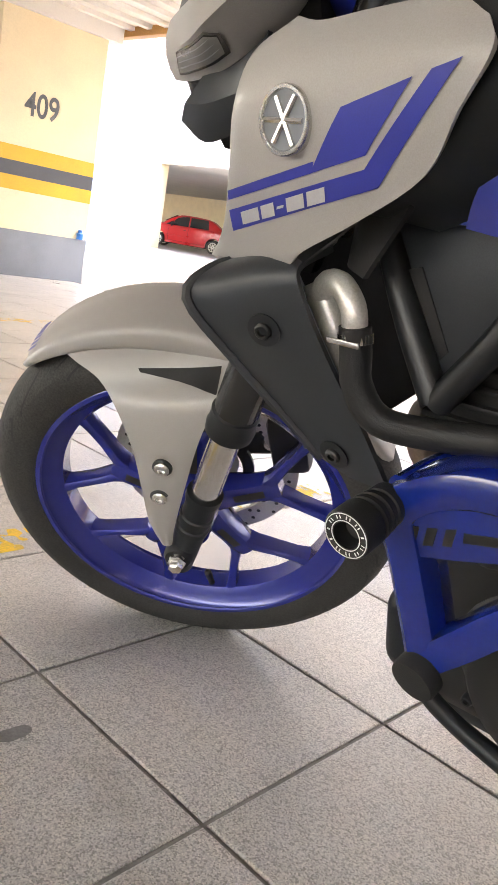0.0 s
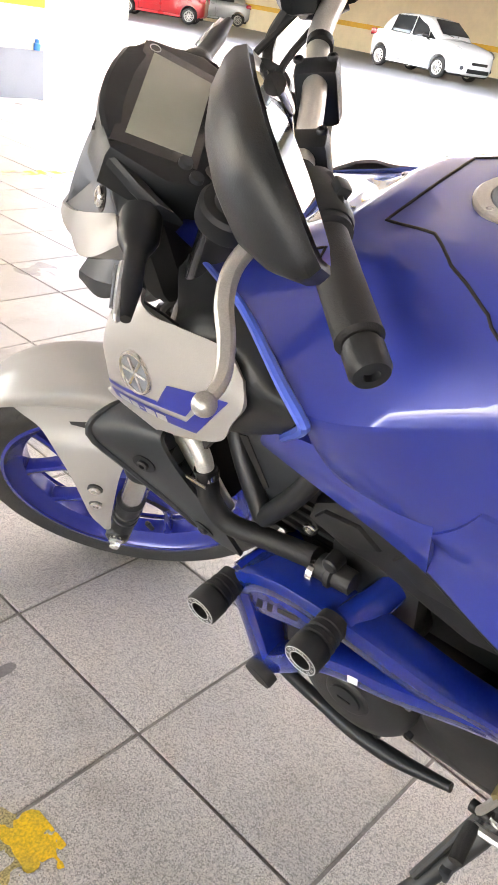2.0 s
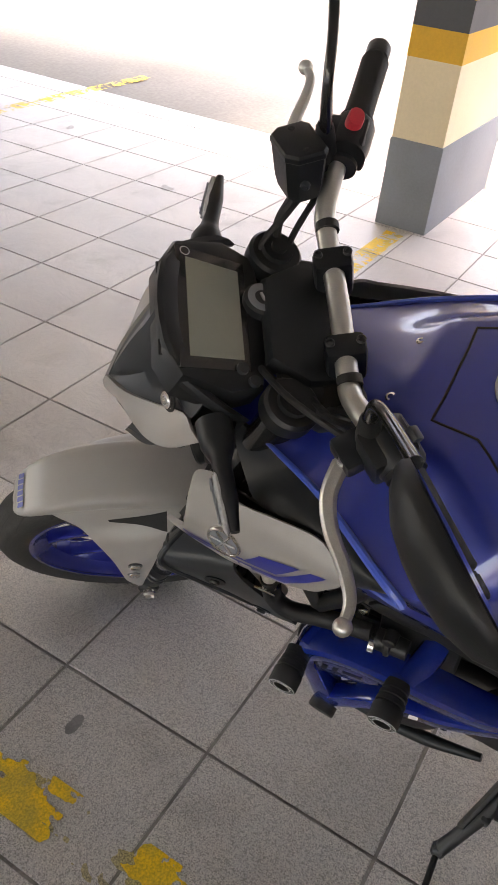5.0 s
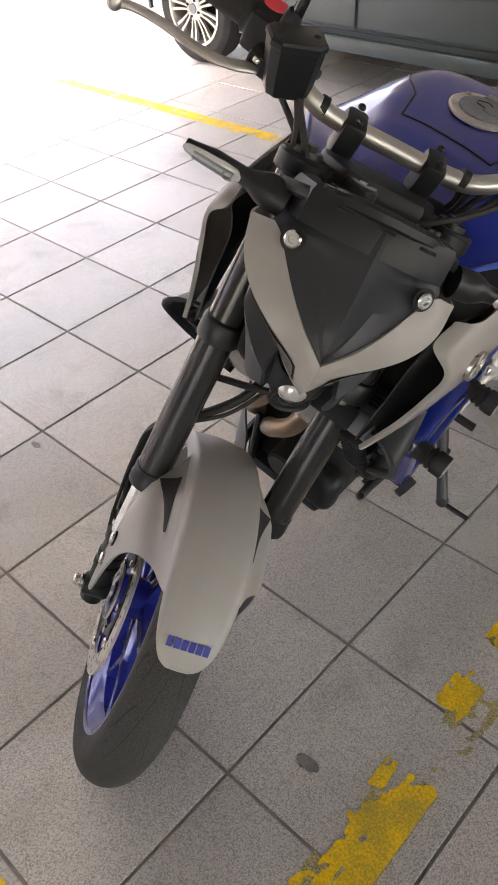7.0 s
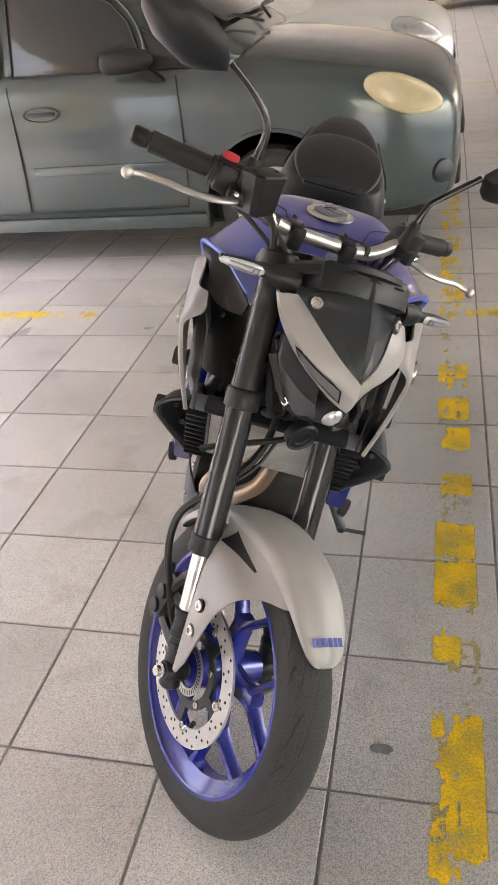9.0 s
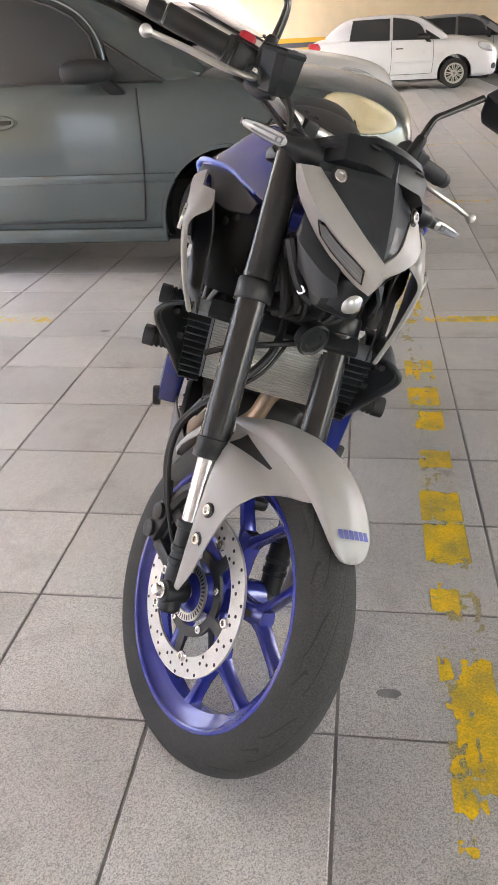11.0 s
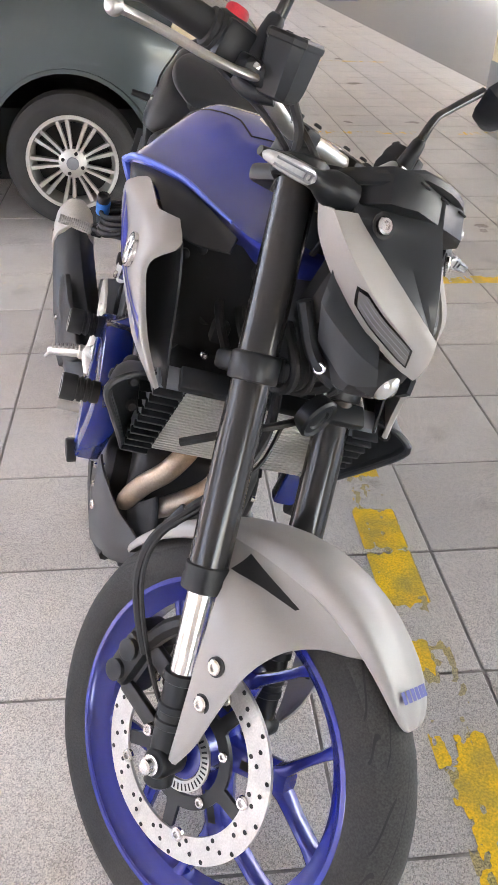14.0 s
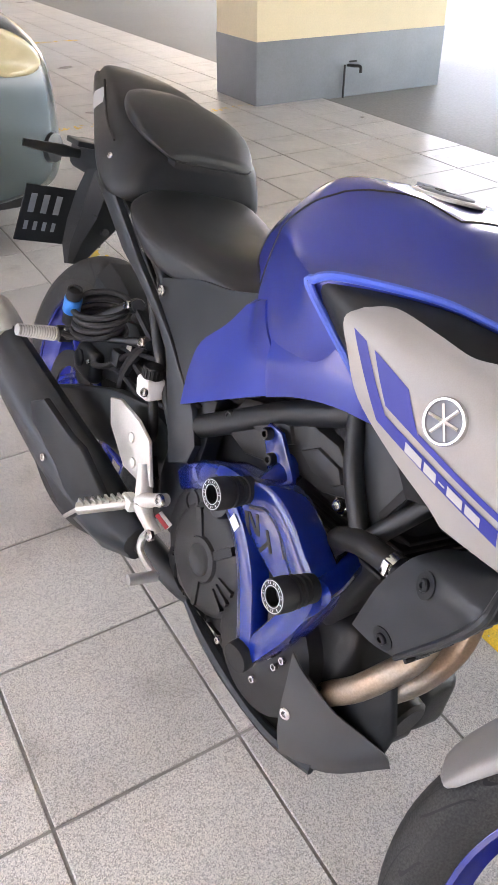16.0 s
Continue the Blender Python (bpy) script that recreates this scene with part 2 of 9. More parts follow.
def box(bm, lo, hi, bevel=0.0, seg=2, m=None):
    c, s = [(a + b) / 2 for a, b in zip(lo, hi)], [abs(b - a) for a, b in zip(lo, hi)]
    made = bmesh.ops.create_cube(bm, size=1, matrix=Matrix.Translation(c) @ Matrix.Diagonal((*s, 1)))
    vs = made["verts"]
    if bevel:
        edges = list({e for v in vs for e in v.link_edges})
        r = bmesh.ops.bevel(bm, geom=edges, offset=bevel, segments=seg, affect="EDGES", profile=0.5)
        vs = list({v for f in r["faces"] for v in f.verts} | {v for v in vs if v.is_valid})
        seen, stack = set(vs), list(vs)
        while stack:
            v = stack.pop()
            for e in v.link_edges:
                o = e.other_vert(v)
                if o not in seen:
                    seen.add(o)
                    stack.append(o)
        vs = list(seen)
    if m is not None:
        bmesh.ops.transform(bm, matrix=m, verts=vs)
    return bm


def ring_frame(d):
    d = Vector(d).normalized()
    a = Vector((0, 0, 1)) if abs(d.z) < 0.9 else Vector((1, 0, 0))
    u = d.cross(a).normalized()
    return u, d.cross(u).normalized()


def loft(bm, rings, caps=True, closed=True):
    """Joins rings of points, each with the same count, into a skin."""
    rows = [[bm.verts.new(p) for p in r] for r in rings]
    n = len(rows[0])
    for a, b in zip(rows, rows[1:]):
        for i in range(n if closed else n - 1):
            j = (i + 1) % n
            bm.faces.new((a[i], a[j], b[j], b[i]))
    if caps and closed:
        bm.faces.new(rows[0][::-1])
        bm.faces.new(rows[-1])
    return bm


def smooth_line(pts, steps=5):
    """A Catmull-Rom line through the points."""
    p = [Vector(q) for q in pts]
    p = [2 * p[0] - p[1]] + p + [2 * p[-1] - p[-2]]
    out = []
    for i in range(1, len(p) - 2):
        for k in range(steps):
            t = k / steps
            out.append(0.5 * (2 * p[i] + (p[i + 1] - p[i - 1]) * t + (2 * p[i - 1] - 5 * p[i] + 4 * p[i + 1] - p[i + 2]) * t * t + (3 * p[i] - 3 * p[i + 1] + p[i + 2] - p[i - 1]) * t ** 3))
    out.append(p[-2])
    return out


def tube(bm, pts, r, n=10, steps=5, flat=None):
    """A round bar along a smooth line. r: one radius, or one at each point."""
    line = smooth_line(pts, steps) if steps > 1 and len(pts) > 2 else [Vector(q) for q in pts]
    rs = r if isinstance(r, (list, tuple)) else [r] * len(pts)
    rings, u = [], None
    for i, p in enumerate(line):
        d = (line[min(i + 1, len(line) - 1)] - line[max(i - 1, 0)]).normalized()
        if u is None:
            u, v = ring_frame(d)
        else:
            u = (u - d * u.dot(d)).normalized()
            v = d.cross(u)
        f = i / (len(line) - 1) * (len(rs) - 1)
        k = min(int(f), len(rs) - 2) if len(rs) > 1 else 0
        rad = rs[k] + (rs[k + 1] - rs[k]) * (f - k) if len(rs) > 1 else rs[0]
        rings.append([p + rad * (math.cos(2 * math.pi * j / n) * u + math.sin(2 * math.pi * j / n) * v) for j in range(n)])
    return loft(bm, rings)


def turned(bm, profile, axis=(0, 0, 1), at=(0, 0, 0), n=32, shut=True):
    """A turned body: profile of (along, radius) about an axis."""
    d = Vector(axis).normalized()
    u, v = ring_frame(d)
    rings = [[Vector(at) + d * a + max(r, 1e-4) * (math.cos(2 * math.pi * j / n) * u + math.sin(2 * math.pi * j / n) * v) for j in range(n)] for a, r in profile]
    return loft(bm, rings, caps=shut)


def hoop(bm, profile, axis, at, n=64):
    """A turned ring: a closed profile of (along, radius) about an axis."""
    d = Vector(axis).normalized()
    u, v = ring_frame(d)
    rows = []
    for j in range(n):
        w = math.cos(2 * math.pi * j / n) * u + math.sin(2 * math.pi * j / n) * v
        rows.append([bm.verts.new(Vector(at) + d * a + r * w) for a, r in profile])
    k = len(profile)
    for j in range(n):
        a, b = rows[j], rows[(j + 1) % n]
        for i in range(k):
            bm.faces.new((a[i], a[(i + 1) % k], b[(i + 1) % k], b[i]))
    return bm


def bolt(bm, at, axis, r=0.006, h=0.006):
    d = Vector(axis).normalized()
    turned(bm, [(0, r), (h * 0.7, r), (h, r * 0.8), (h, r * 0.5), (h * 0.45, r * 0.45), (h * 0.45, 0)], d, at, 12)
    return bm


def shrink(outline, d):
    """The outline set in by d."""
    n, out = len(outline), []
    area = sum(outline[i][0] * outline[(i + 1) % n][1] - outline[(i + 1) % n][0] * outline[i][1] for i in range(n))
    s = 1 if area > 0 else -1
    for i in range(n):
        p0, p1, p2 = Vector(outline[i - 1]), Vector(outline[i]), Vector(outline[(i + 1) % n])
        a, b = (p1 - p0).normalized(), (p2 - p1).normalized()
        na, nb = Vector((-a.y, a.x)) * s, Vector((-b.y, b.x)) * s
        k = (na + nb)
        k = k / max(0.35, k.dot(k) / 2) if k.length > 1e-6 else na
        out.append(tuple(p1 + k * d * 1.0))
    return out


def plate(bm, outline, place, depth, edge=0.003, crown=0.0):
    """A panel with rolled edges. outline: flat points; place(a, b, h): their place, h above the face; depth: its thickness."""
    inn = shrink(outline, edge)
    n = len(outline)
    rows = [[bm.verts.new(place(a, b, -depth)) for a, b in outline], [bm.verts.new(place(a, b, -edge)) for a, b in outline], [bm.verts.new(place(a, b, -edge * 0.25)) for a, b in shrink(outline, edge * 0.35)], [bm.verts.new(place(a, b, 0)) for a, b in inn]]
    for r, q in zip(rows, rows[1:]):
        for i in range(n):
            bm.faces.new((r[i], r[(i + 1) % n], q[(i + 1) % n], q[i]))
    for row in (rows[0], rows[-1]):
        f = bm.faces.new(row)
        made = bmesh.ops.triangulate(bm, faces=[f])
    return bm


def side(x, sign=1):
    """Places flat (y, z) points of a panel at x, facing out to that side."""
    return lambda a, b, h: Vector((sign * (x(a, b) if callable(x) else x) + sign * h, a, b))


def bent(outline, step=0.02):
    """The outline with its long edges cut into short ones, for curved panels."""
    out, n = [], len(outline)
    for i in range(n):
        p, q = Vector(outline[i]), Vector(outline[(i + 1) % n])
        k = max(1, int((q - p).length / step))
        out += [tuple(p + (q - p) * j / k) for j in range(k)]
    return out


def cut(ob, cutters):
    """Cuts bodies out of a mesh for good."""
    for c in cutters:
        m = ob.modifiers.new("cut", "BOOLEAN")
        m.operation, m.object, m.solver = "DIFFERENCE", c, "EXACT"
    dg = bpy.context.evaluated_depsgraph_get()
    me = bpy.data.meshes.new_from_object(ob.evaluated_get(dg))
    ob.modifiers.clear()
    ob.data = me
    for p in me.polygons:
        p.use_smooth = True
    me.set_sharp_from_angle(angle=radians(38))
    for c in cutters:
        bpy.data.objects.remove(c)
    return ob


def grid_points(rows, nu=4, nv=4, creased=False):
    """The rows of points, made finer: smooth from row to row, and along each row unless creased."""
    fine = []
    for r in rows:
        if nv < 2:
            fine.append([Vector(p) for p in r])
        elif creased:
            line = []
            for a, b in zip(r, r[1:]):
                line += [Vector(a).lerp(Vector(b), k / nv) for k in range(nv)]
            fine.append(line + [Vector(r[-1])])
        else:
            fine.append(smooth_line(r, nv))
    if nu < 2:
        return fine
    cols = [smooth_line(c, nu) for c in zip(*fine)]
    return [list(r) for r in zip(*cols)]


def skin(rows, thick=0.003, nu=4, nv=4, creased=False, outward=None):
    """A curved panel through rows of points, with thickness. Gives the mesh, and a finder of its face."""
    bm = bmesh.new()
    pts = grid_points(rows, nu, nv, creased)
    vs = [[bm.verts.new(p) for p in r] for r in pts]
    for a, b in zip(vs, vs[1:]):
        for i in range(len(a) - 1):
            bm.faces.new((a[i], a[i + 1], b[i + 1], b[i]))
    bmesh.ops.remove_doubles(bm, verts=bm.verts, dist=0.0002)
    bmesh.ops.recalc_face_normals(bm, faces=bm.faces)
    if outward is not None:
        n = Vector((0, 0, 0))
        for f in bm.faces:
            n += f.normal * f.calc_area()
        if n.dot(Vector(outward)) < 0:
            bmesh.ops.reverse_faces(bm, faces=bm.faces)
    find = BVHTree.FromBMesh(bm)
    if thick:
        bmesh.ops.solidify(bm, geom=list(bm.faces), thickness=thick)
    return bm, find


def patch(find, corners, axis, way, lift=0.0012, n=8, m=4, far=0.5):
    """A thin film over a face: four flat corners, cast on it along an axis (0: x, 1: y, 2: z) from the way's side."""
    bm = bmesh.new()
    a, b, c, d = [Vector(q) for q in corners]
    rows = []
    for i in range(n + 1):
        row = []
        for j in range(m + 1):
            q = a.lerp(b, i / n).lerp(d.lerp(c, i / n), j / m)
            o = Vector((far * way, q[0], q[1])) if axis == 0 else (Vector((q[0], far * way, q[1])) if axis == 1 else Vector((q[0], q[1], 1.5)))
            ray = Vector((-way, 0, 0)) if axis == 0 else (Vector((0, -way, 0)) if axis == 1 else Vector((0, 0, -1)))
            hit, nor = find.ray_cast(o, ray)[:2]
            if hit is None:
                hit, nor = find.find_nearest(o + ray * (far - 0.22))[:2]
            if nor.dot(ray) > 0:
                nor = -nor
            row.append(bm.verts.new(hit + nor * lift))
        rows.append(row)
    for r, q in zip(rows, rows[1:]):
        for j in range(m):
            bm.faces.new((r[j], r[j + 1], q[j + 1], q[j]))
    return bm


# ---- the garage ----
STAINJOINT = surface("dirty_gap", (0.06, 0.055, 0.05), 0.9, var=0.2, vscale=9, bump=0.3)
T = 0.345           # tile pitch
X0, X1 = -8 * T, 3.70   # paved bay area, between the two driveways
H = 2.30            # ceiling height

bm = box(bmesh.new(), (-60, -60, -0.40), (80, 70, -0.012))
part("ground", bm, ROAD, kind="structure", label="smooth pale concrete driveway slab around the tiled bays", category="ground")
bm = box(bmesh.new(), (X0 - 0.02, -26, -0.012), (X1, 7.2, -0.0035))
floor = part("floor", bm, GROUT, kind="structure", label="speckled grey tile floor with dark recessed joints", category="floor")


# outer driveway: weathered concrete with damp stains
OUTERROAD = surface("weathered_concrete", (0.190, 0.183, 0.166), 0.7, var=0.30, vscale=0.8, grain=40, gvar=0.06, bump=0.15, tint=(0.135, 0.128, 0.112), spec=0.25)
part("road", box(bmesh.new(), (X1 + 0.022, -40, -0.012), (17.4, 60, -0.0075)), OUTERROAD, kind="structure", label="weathered grey concrete outer driveway with damp stains", category="driveway")
part("floor_edge", box(bmesh.new(), (X1, -26, -0.012), (X1 + 0.022, 7.2, -0.0065)), STAINJOINT, kind="structure", label="dark gap along the edge of the tiled floor", category="joint")


def pillar(name, lo, hi, label):
    """A square-cut pillar with a grey base, a yellow and dark band and cream paint above."""
    ob = empty(name, Matrix.Translation((lo[0], lo[1], 0)), kind="structure", label=label, category="pillar")
    w, d = hi[0] - lo[0], hi[1] - lo[1]
    for nm, z0, z1, m, out in (("pillar_base", -0.012, 0.40, BASEGREY, 0.006), ("painted_shaft", 0.40, 0.735, CREAM, 0), ("yellow_band", 0.735, 0.855, STRIPEYEL, 0.001), ("dark_band", 0.855, 0.975, STRIPEDARK, 0.001), ("yellow_band", 0.975, 1.10, STRIPEYEL, 0.001), ("painted_shaft", 1.10, H, CREAM, 0)):
        part(nm, box(bmesh.new(), (-out, -out, z0), (w + out, d + out, z1), 0.006 if nm == "pillar_base" else 0), m, ob)
    return ob


def lettering(name, text, size, m, material, parent=None, thick=0.001):
    cu = bpy.data.curves.new(name, "FONT")
    cu.body, cu.size, cu.extrude, cu.align_x = text, size, thick, "CENTER"
    cu.offset = size * 0.014
    tmp = bpy.data.objects.new(name, cu)
    scene.collection.objects.link(tmp)
    dg = bpy.context.evaluated_depsgraph_get()
    me = bpy.data.meshes.new_from_object(tmp.evaluated_get(dg))
    bpy.data.objects.remove(tmp)
    me.materials.clear()
    me.materials.append(material)
    ob = new(name, me)
    ob.parent = parent
    ob.matrix_basis = m
    return ob


p409 = pillar("pillar_1", (2.76, 5.65), (3.78, 5.90), "cream painted pillar with a grey base, yellow and dark bands and a bay number")
lettering("bay_number", "409", 0.275, Matrix.Translation((0.43, -0.003, 1.365)) @ pose(0, 0, 0, 90, 0, 0) @ Matrix.Diagonal((0.82, 1, 1, 1)), STRIPEDARK, p409)
pillar("pillar_2", (2.785, 0.30), (3.72, 0.545), "cream painted pillar with a grey base and yellow and dark bands")
p3 = pillar("pillar_3", (-3.85, -5.46), (-2.205, -4.90), "wide cream painted pillar with a grey base and a water tap")
pillar("pillar_4", (2.78, -5.40), (3.72, -5.15), "cream painted pillar with a grey base and yellow and dark bands")
pillar("pillar_5", (-3.85, 2.6), (-2.205, 3.1), "wide cream painted pillar with a grey base")
pillar("pillar_6", (-3.6, -16.6), (-3.05, -16.0), "cream painted pillar with a grey base at the back of the garage")

# small blue bottle on the base ledge of the numbered pillar
bm = turned(bmesh.new(), [(0, 0.03), (0.05, 0.032), (0.06, 0.02), (0.085, 0.018), (0.09, 0)], (0, 0, 1), (3.70, 5.635, 0.40), 16)
part("bottle_cap", bm, SKYBLUE, label="small light blue cap on a pillar's base ledge", category="cap")

# two striped steel posts on the outer driveway
def striped_post(x, y):
    ob = empty("striped_post", Matrix.Translation((x, y, -0.0075)), label="round steel post with yellow and dark warning stripes", category="post", group="striped posts")
    part("foot_plate", box(bmesh.new(), (-0.14, -0.14, 0), (0.14, 0.14, 0.012), 0.003), BASEGREY, ob)
    for k in range(16):
        part("yellow_stripe" if k % 2 else "dark_stripe", turned(bmesh.new(), [(0.012 + 0.16 * k, 0.075), (0.012 + 0.16 * (k + 1), 0.075)], (0, 0, 1), (0, 0, 0), 24), STRIPEYEL if k % 2 else STRIPEDARK, ob)
    part("post_cap", turned(bmesh.new(), [(2.572, 0.078), (2.60, 0.078), (2.62, 0.04), (2.62, 0)], (0, 0, 1), (0, 0, 0), 24), BASEGREY, ob)


striped_post(5.6, -0.92)
striped_post(5.6, -1.75)

# garden tap on the wide pillar
tap = empty("water_tap", Matrix.Translation((-2.97, -4.885, 0.18)), label="small dark metal water tap on the grey pillar base", category="tap")
part("spout", tube(bmesh.new(), [(0, -0.01, 0.02), (0, 0.05, 0.025), (-0.045, 0.075, 0.02), (-0.05, 0.078, -0.02)], 0.011), ENGINEBLACK, tap)
part("tap_handle", tube(bmesh.new(), [(-0.03, 0.045, 0.055), (0.03, 0.045, 0.055)], 0.006, steps=1), ENGINEBLACK, tap)
part("supply_pipe", tube(bmesh.new(), [(0.045, 0.012, 0.03), (0.045, 0.012, -0.19)], 0.008, steps=1), ENGINEBLACK, tap)

# ceiling with beams, and the orange board along the driveway's edge
bm = box(bmesh.new(), (-9.2, -24, H), (3.9, 8.5, H + 0.25))
for y in (5.5, 0.12, -5.4, -10.8, -16.2):
    box(bm, (-9.2, y + 0.1, H - 0.14), (3.9, y + 0.45, H + 0.01))
for k in range(130):
    y = -23.8 + 0.25 * k
    box(bm, (-9.2, y, H - 0.035), (3.9, y + 0.07, H + 0.01))
part("ceiling", bm, CEILPAINT, kind="structure", label="white painted ribbed concrete ceiling with shallow beams", category="ceiling")
bm = box(bmesh.new(), (3.9, 2.0, 2.22), (3.98, 9.5, 2.36), 0.005)
part("trim", bm, WOODTRIM, kind="structure", label="orange wooden board along the ceiling's edge", category="trim")
bm = bmesh.new()
for i in range(24):
    box(bm, (3.98, 2.0 + i * 0.31, 2.36), (5.4, 2.0 + i * 0.31 + 0.27, 2.40))
part("canopy", bm, WHITEWALL, kind="structure", label="white slatted canopy beyond the ceiling's edge", category="canopy")

# the far back wall and the side wall of the inner driveway
bm = box(bmesh.new(), (-16, -24.3, -0.012), (12, -24, 3.2))
wall_s = part("wall_south", bm, CREAM, kind="structure", label="cream painted back wall of the garage", category="wall")
part("yellow_band", box(bmesh.new(), (-16, -24.0, 0.98), (12, -23.998, 1.10)), STRIPEYEL, wall_s)
part("yellow_band", box(bmesh.new(), (-16, -24.0, 0.735), (12, -23.998, 0.855)), STRIPEYEL, wall_s)
part("dark_band", box(bmesh.new(), (-16, -24.0, 0.855), (12, -23.9985, 0.98)), STRIPEDARK, wall_s)
part("base_band", box(bmesh.new(), (-16, -24.0, -0.01), (12, -23.996, 0.40)), BASEGREY, wall_s)
bm = box(bmesh.new(), (-14.3, -24, -0.012), (-14, -9, 3.2))
part("wall_west", bm, WHITEWALL, kind="structure", label="white wall behind the inner driveway", category="wall")

# the building across the outer driveway
facade = empty("facade", Matrix.Translation((17.5, 0, 0)), kind="structure", label="white apartment block over an open garage with cream pillars", category="building")
part("upper_wall", box(bmesh.new(), (0, -30, 2.9), (0.4, 60, 12)), WHITEWALL, facade)
part("back_wall", box(bmesh.new(), (14, -30, -0.01), (14.3, 60, 2.9)), CREAM, facade)
part("soffit", box(bmesh.new(), (0.4, -30, 2.9), (14.3, 60, 3.1)), CEILPAINT, facade)
for y in (-8.0, 3.5, 14.2, 22.2, 33.0, 44.0):
    part("garage_pillar", box(bmesh.new(), (0, y, -0.01), (0.5, y + (2.6 if y > 22 and y < 23 else 0.9), 2.9), 0.01), CREAM, facade)
for y in (27.2, 31.0, 18.0):
    part("vent_frame", box(bmesh.new(), (-0.03, y, 6.1), (0.05, y + 0.8, 6.7), 0.01), BASEGREY, facade)
part("back_band", box(bmesh.new(), (13.97, -30, 0.9), (14, 60, 1.1)), STRIPEYEL, facade)
bm = box(bmesh.new(), (8.5, 11.8, -0.012), (9.0, 26, 7))
part("wall_north", bm, WHITEWALL, kind="structure", label="tall white wall along the outer driveway", category="wall")
bm = box(bmesh.new(), (7.9, 11.3, -0.012), (9.02, 11.8, 5.5))
part("wall_pier", bm, surface("blue_grey_wall_paint", (0.36, 0.42, 0.52), 0.7, var=0.04, vscale=3, grain=80, gvar=0.01, bump=0.1), kind="structure", label="pale blue-grey pier at the end of a wall", category="wall")


def bay_line(name, x0, x1, y0, y1, cover, seed, label, paint=None, lift=0.0011):
    """Worn floor paint: a thin skin with ragged holes. cover(x, y): how much of the paint is left, 0 to 1."""
    step = 0.0065
    nx, ny = max(2, int((x1 - x0) / step)), max(2, int((y1 - y0) / step))
    vals, vs, fs, index = {}, [], [], {}

    def val(i, j):
        if (i, j) not in vals:
            x, y = x0 + (x1 - x0) * i / nx, y0 + (y1 - y0) * j / ny
            q = Vector((x * 9 + seed, y * 9, seed))
            a = noise.noise(q) * 0.45 + noise.noise(q * 3.1) * 0.42 + noise.noise(q * 8.3) * 0.42 + noise.noise(Vector((x * 75, y * 7, seed))) * 0.62
            edge = min(x - x0, x1 - x, y - y0, y1 - y) / 0.012 - 0.45
            vals[i, j] = min(a + cover(x, y) * 1.25 - 0.72, edge)
        return vals[i, j]

    def vert(p, q):
        key = (p, q) if p < q else (q, p)
        if key not in index:
            a, b = val(*p), val(*q)
            t = 0 if p == q else a / (a - b)
            fi, fj = p[0] + (q[0] - p[0]) * t, p[1] + (q[1] - p[1]) * t
            index[key] = len(vs)
            vs.append((x0 + (x1 - x0) * fi / nx, y0 + (y1 - y0) * fj / ny, lift))
        return index[key]

    for i in range(nx):
        for j in range(ny):
            for tri in (((i, j), (i + 1, j), (i + 1, j + 1)), ((i, j), (i + 1, j + 1), (i, j + 1))):
                s = [val(*p) > 0 for p in tri]
                if not any(s):
                    continue
                out = []
                for k in range(3):
                    p, q = tri[k], tri[(k + 1) % 3]
                    if s[k]:
                        out.append(vert(p, p))
                    if s[k] != s[(k + 1) % 3]:
                        out.append(vert(p, q))
                if len(out) > 2:
                    fs.append(out)
    me = bpy.data.meshes.new(name)
    me.from_pydata(vs, [], fs)
    me.materials.append(paint or FLOORYEL)
    ob = new(name, me)
    return tagged(ob, label, "floor marking", kind="structure")


# patches of paint that are left on the long line: y from, y to, x from, x to, how whole
PATCHES = [(-3.3, -2.25, -0.31, -0.18, 0.55), (-1.82, -1.62, -0.31, -0.18, 0.56), (-1.56, -1.40, -0.31, -0.18, 0.70), (-1.36, -1.22, -0.31, -0.20, 0.76), (-1.085, -0.98, -0.30, -0.20, 0.72), (-0.855, -0.705, -0.31, -0.18, 0.90), (-0.69, -0.525, -0.31, -0.18, 0.90), (-0.50, -0.475, -0.31, -0.27, 0.55), (-0.435, -0.355, -0.262, -0.18, 0.74), (-0.458, -0.440, -0.226, -0.208, 0.9), (-0.215, -0.145, -0.225, -0.18, 0.80), (-0.215, -0.02, -0.31, -0.222, 0.72), (-0.13, 0.0, -0.31, -0.205, 0.80), (-0.015, 0.105, -0.31, -0.19, 0.88), (0.09, 0.145, -0.248, -0.19, 0.84), (0.178, 0.222, -0.226, -0.18, 0.80)]


def cover_main(x, y):
    c = 0.10
    for a, b, u, v, k in PATCHES:
        d = min(y - a, b - y, x - u, v - x)
        c = max(c, k * min(1, max(0, (d + 0.012) / 0.022)))
    if x > -0.1935 and y > -1.0:
        c = max(c, 0.60)
    return c if y > -3.4 else 0.5


def cover_film(x, y):
    return max(0.36, cover_main(x, y) * 0.75)


bay_line("bay_line", -0.300, -0.187, -5.4, 0.36, cover_main, 3.1, "heavily worn yellow painted bay line on tile")
bay_line("bay_line", -0.303, -0.190, -2.2, 0.30, cover_film, 5.7, "thin rubbed-off film of old yellow paint", FLOORFILM, 0.0006)
bay_line("bay_line", -1.4, 2.72, 0.36, 0.465, lambda x, y: 0.62 if x > 1.75 else (0.34 if x < -0.1 else 0.30), 8.7, "worn yellow painted line across the bay fronts")
bay_line("bay_line", -0.186, 3.6, -2.345, -2.255, lambda x, y: 0.85 if x > 1.95 else (0.62 if x > 1.68 else (0.45 if x > 1.35 else 0.1)), 5.2, "worn yellow painted line behind the bay")
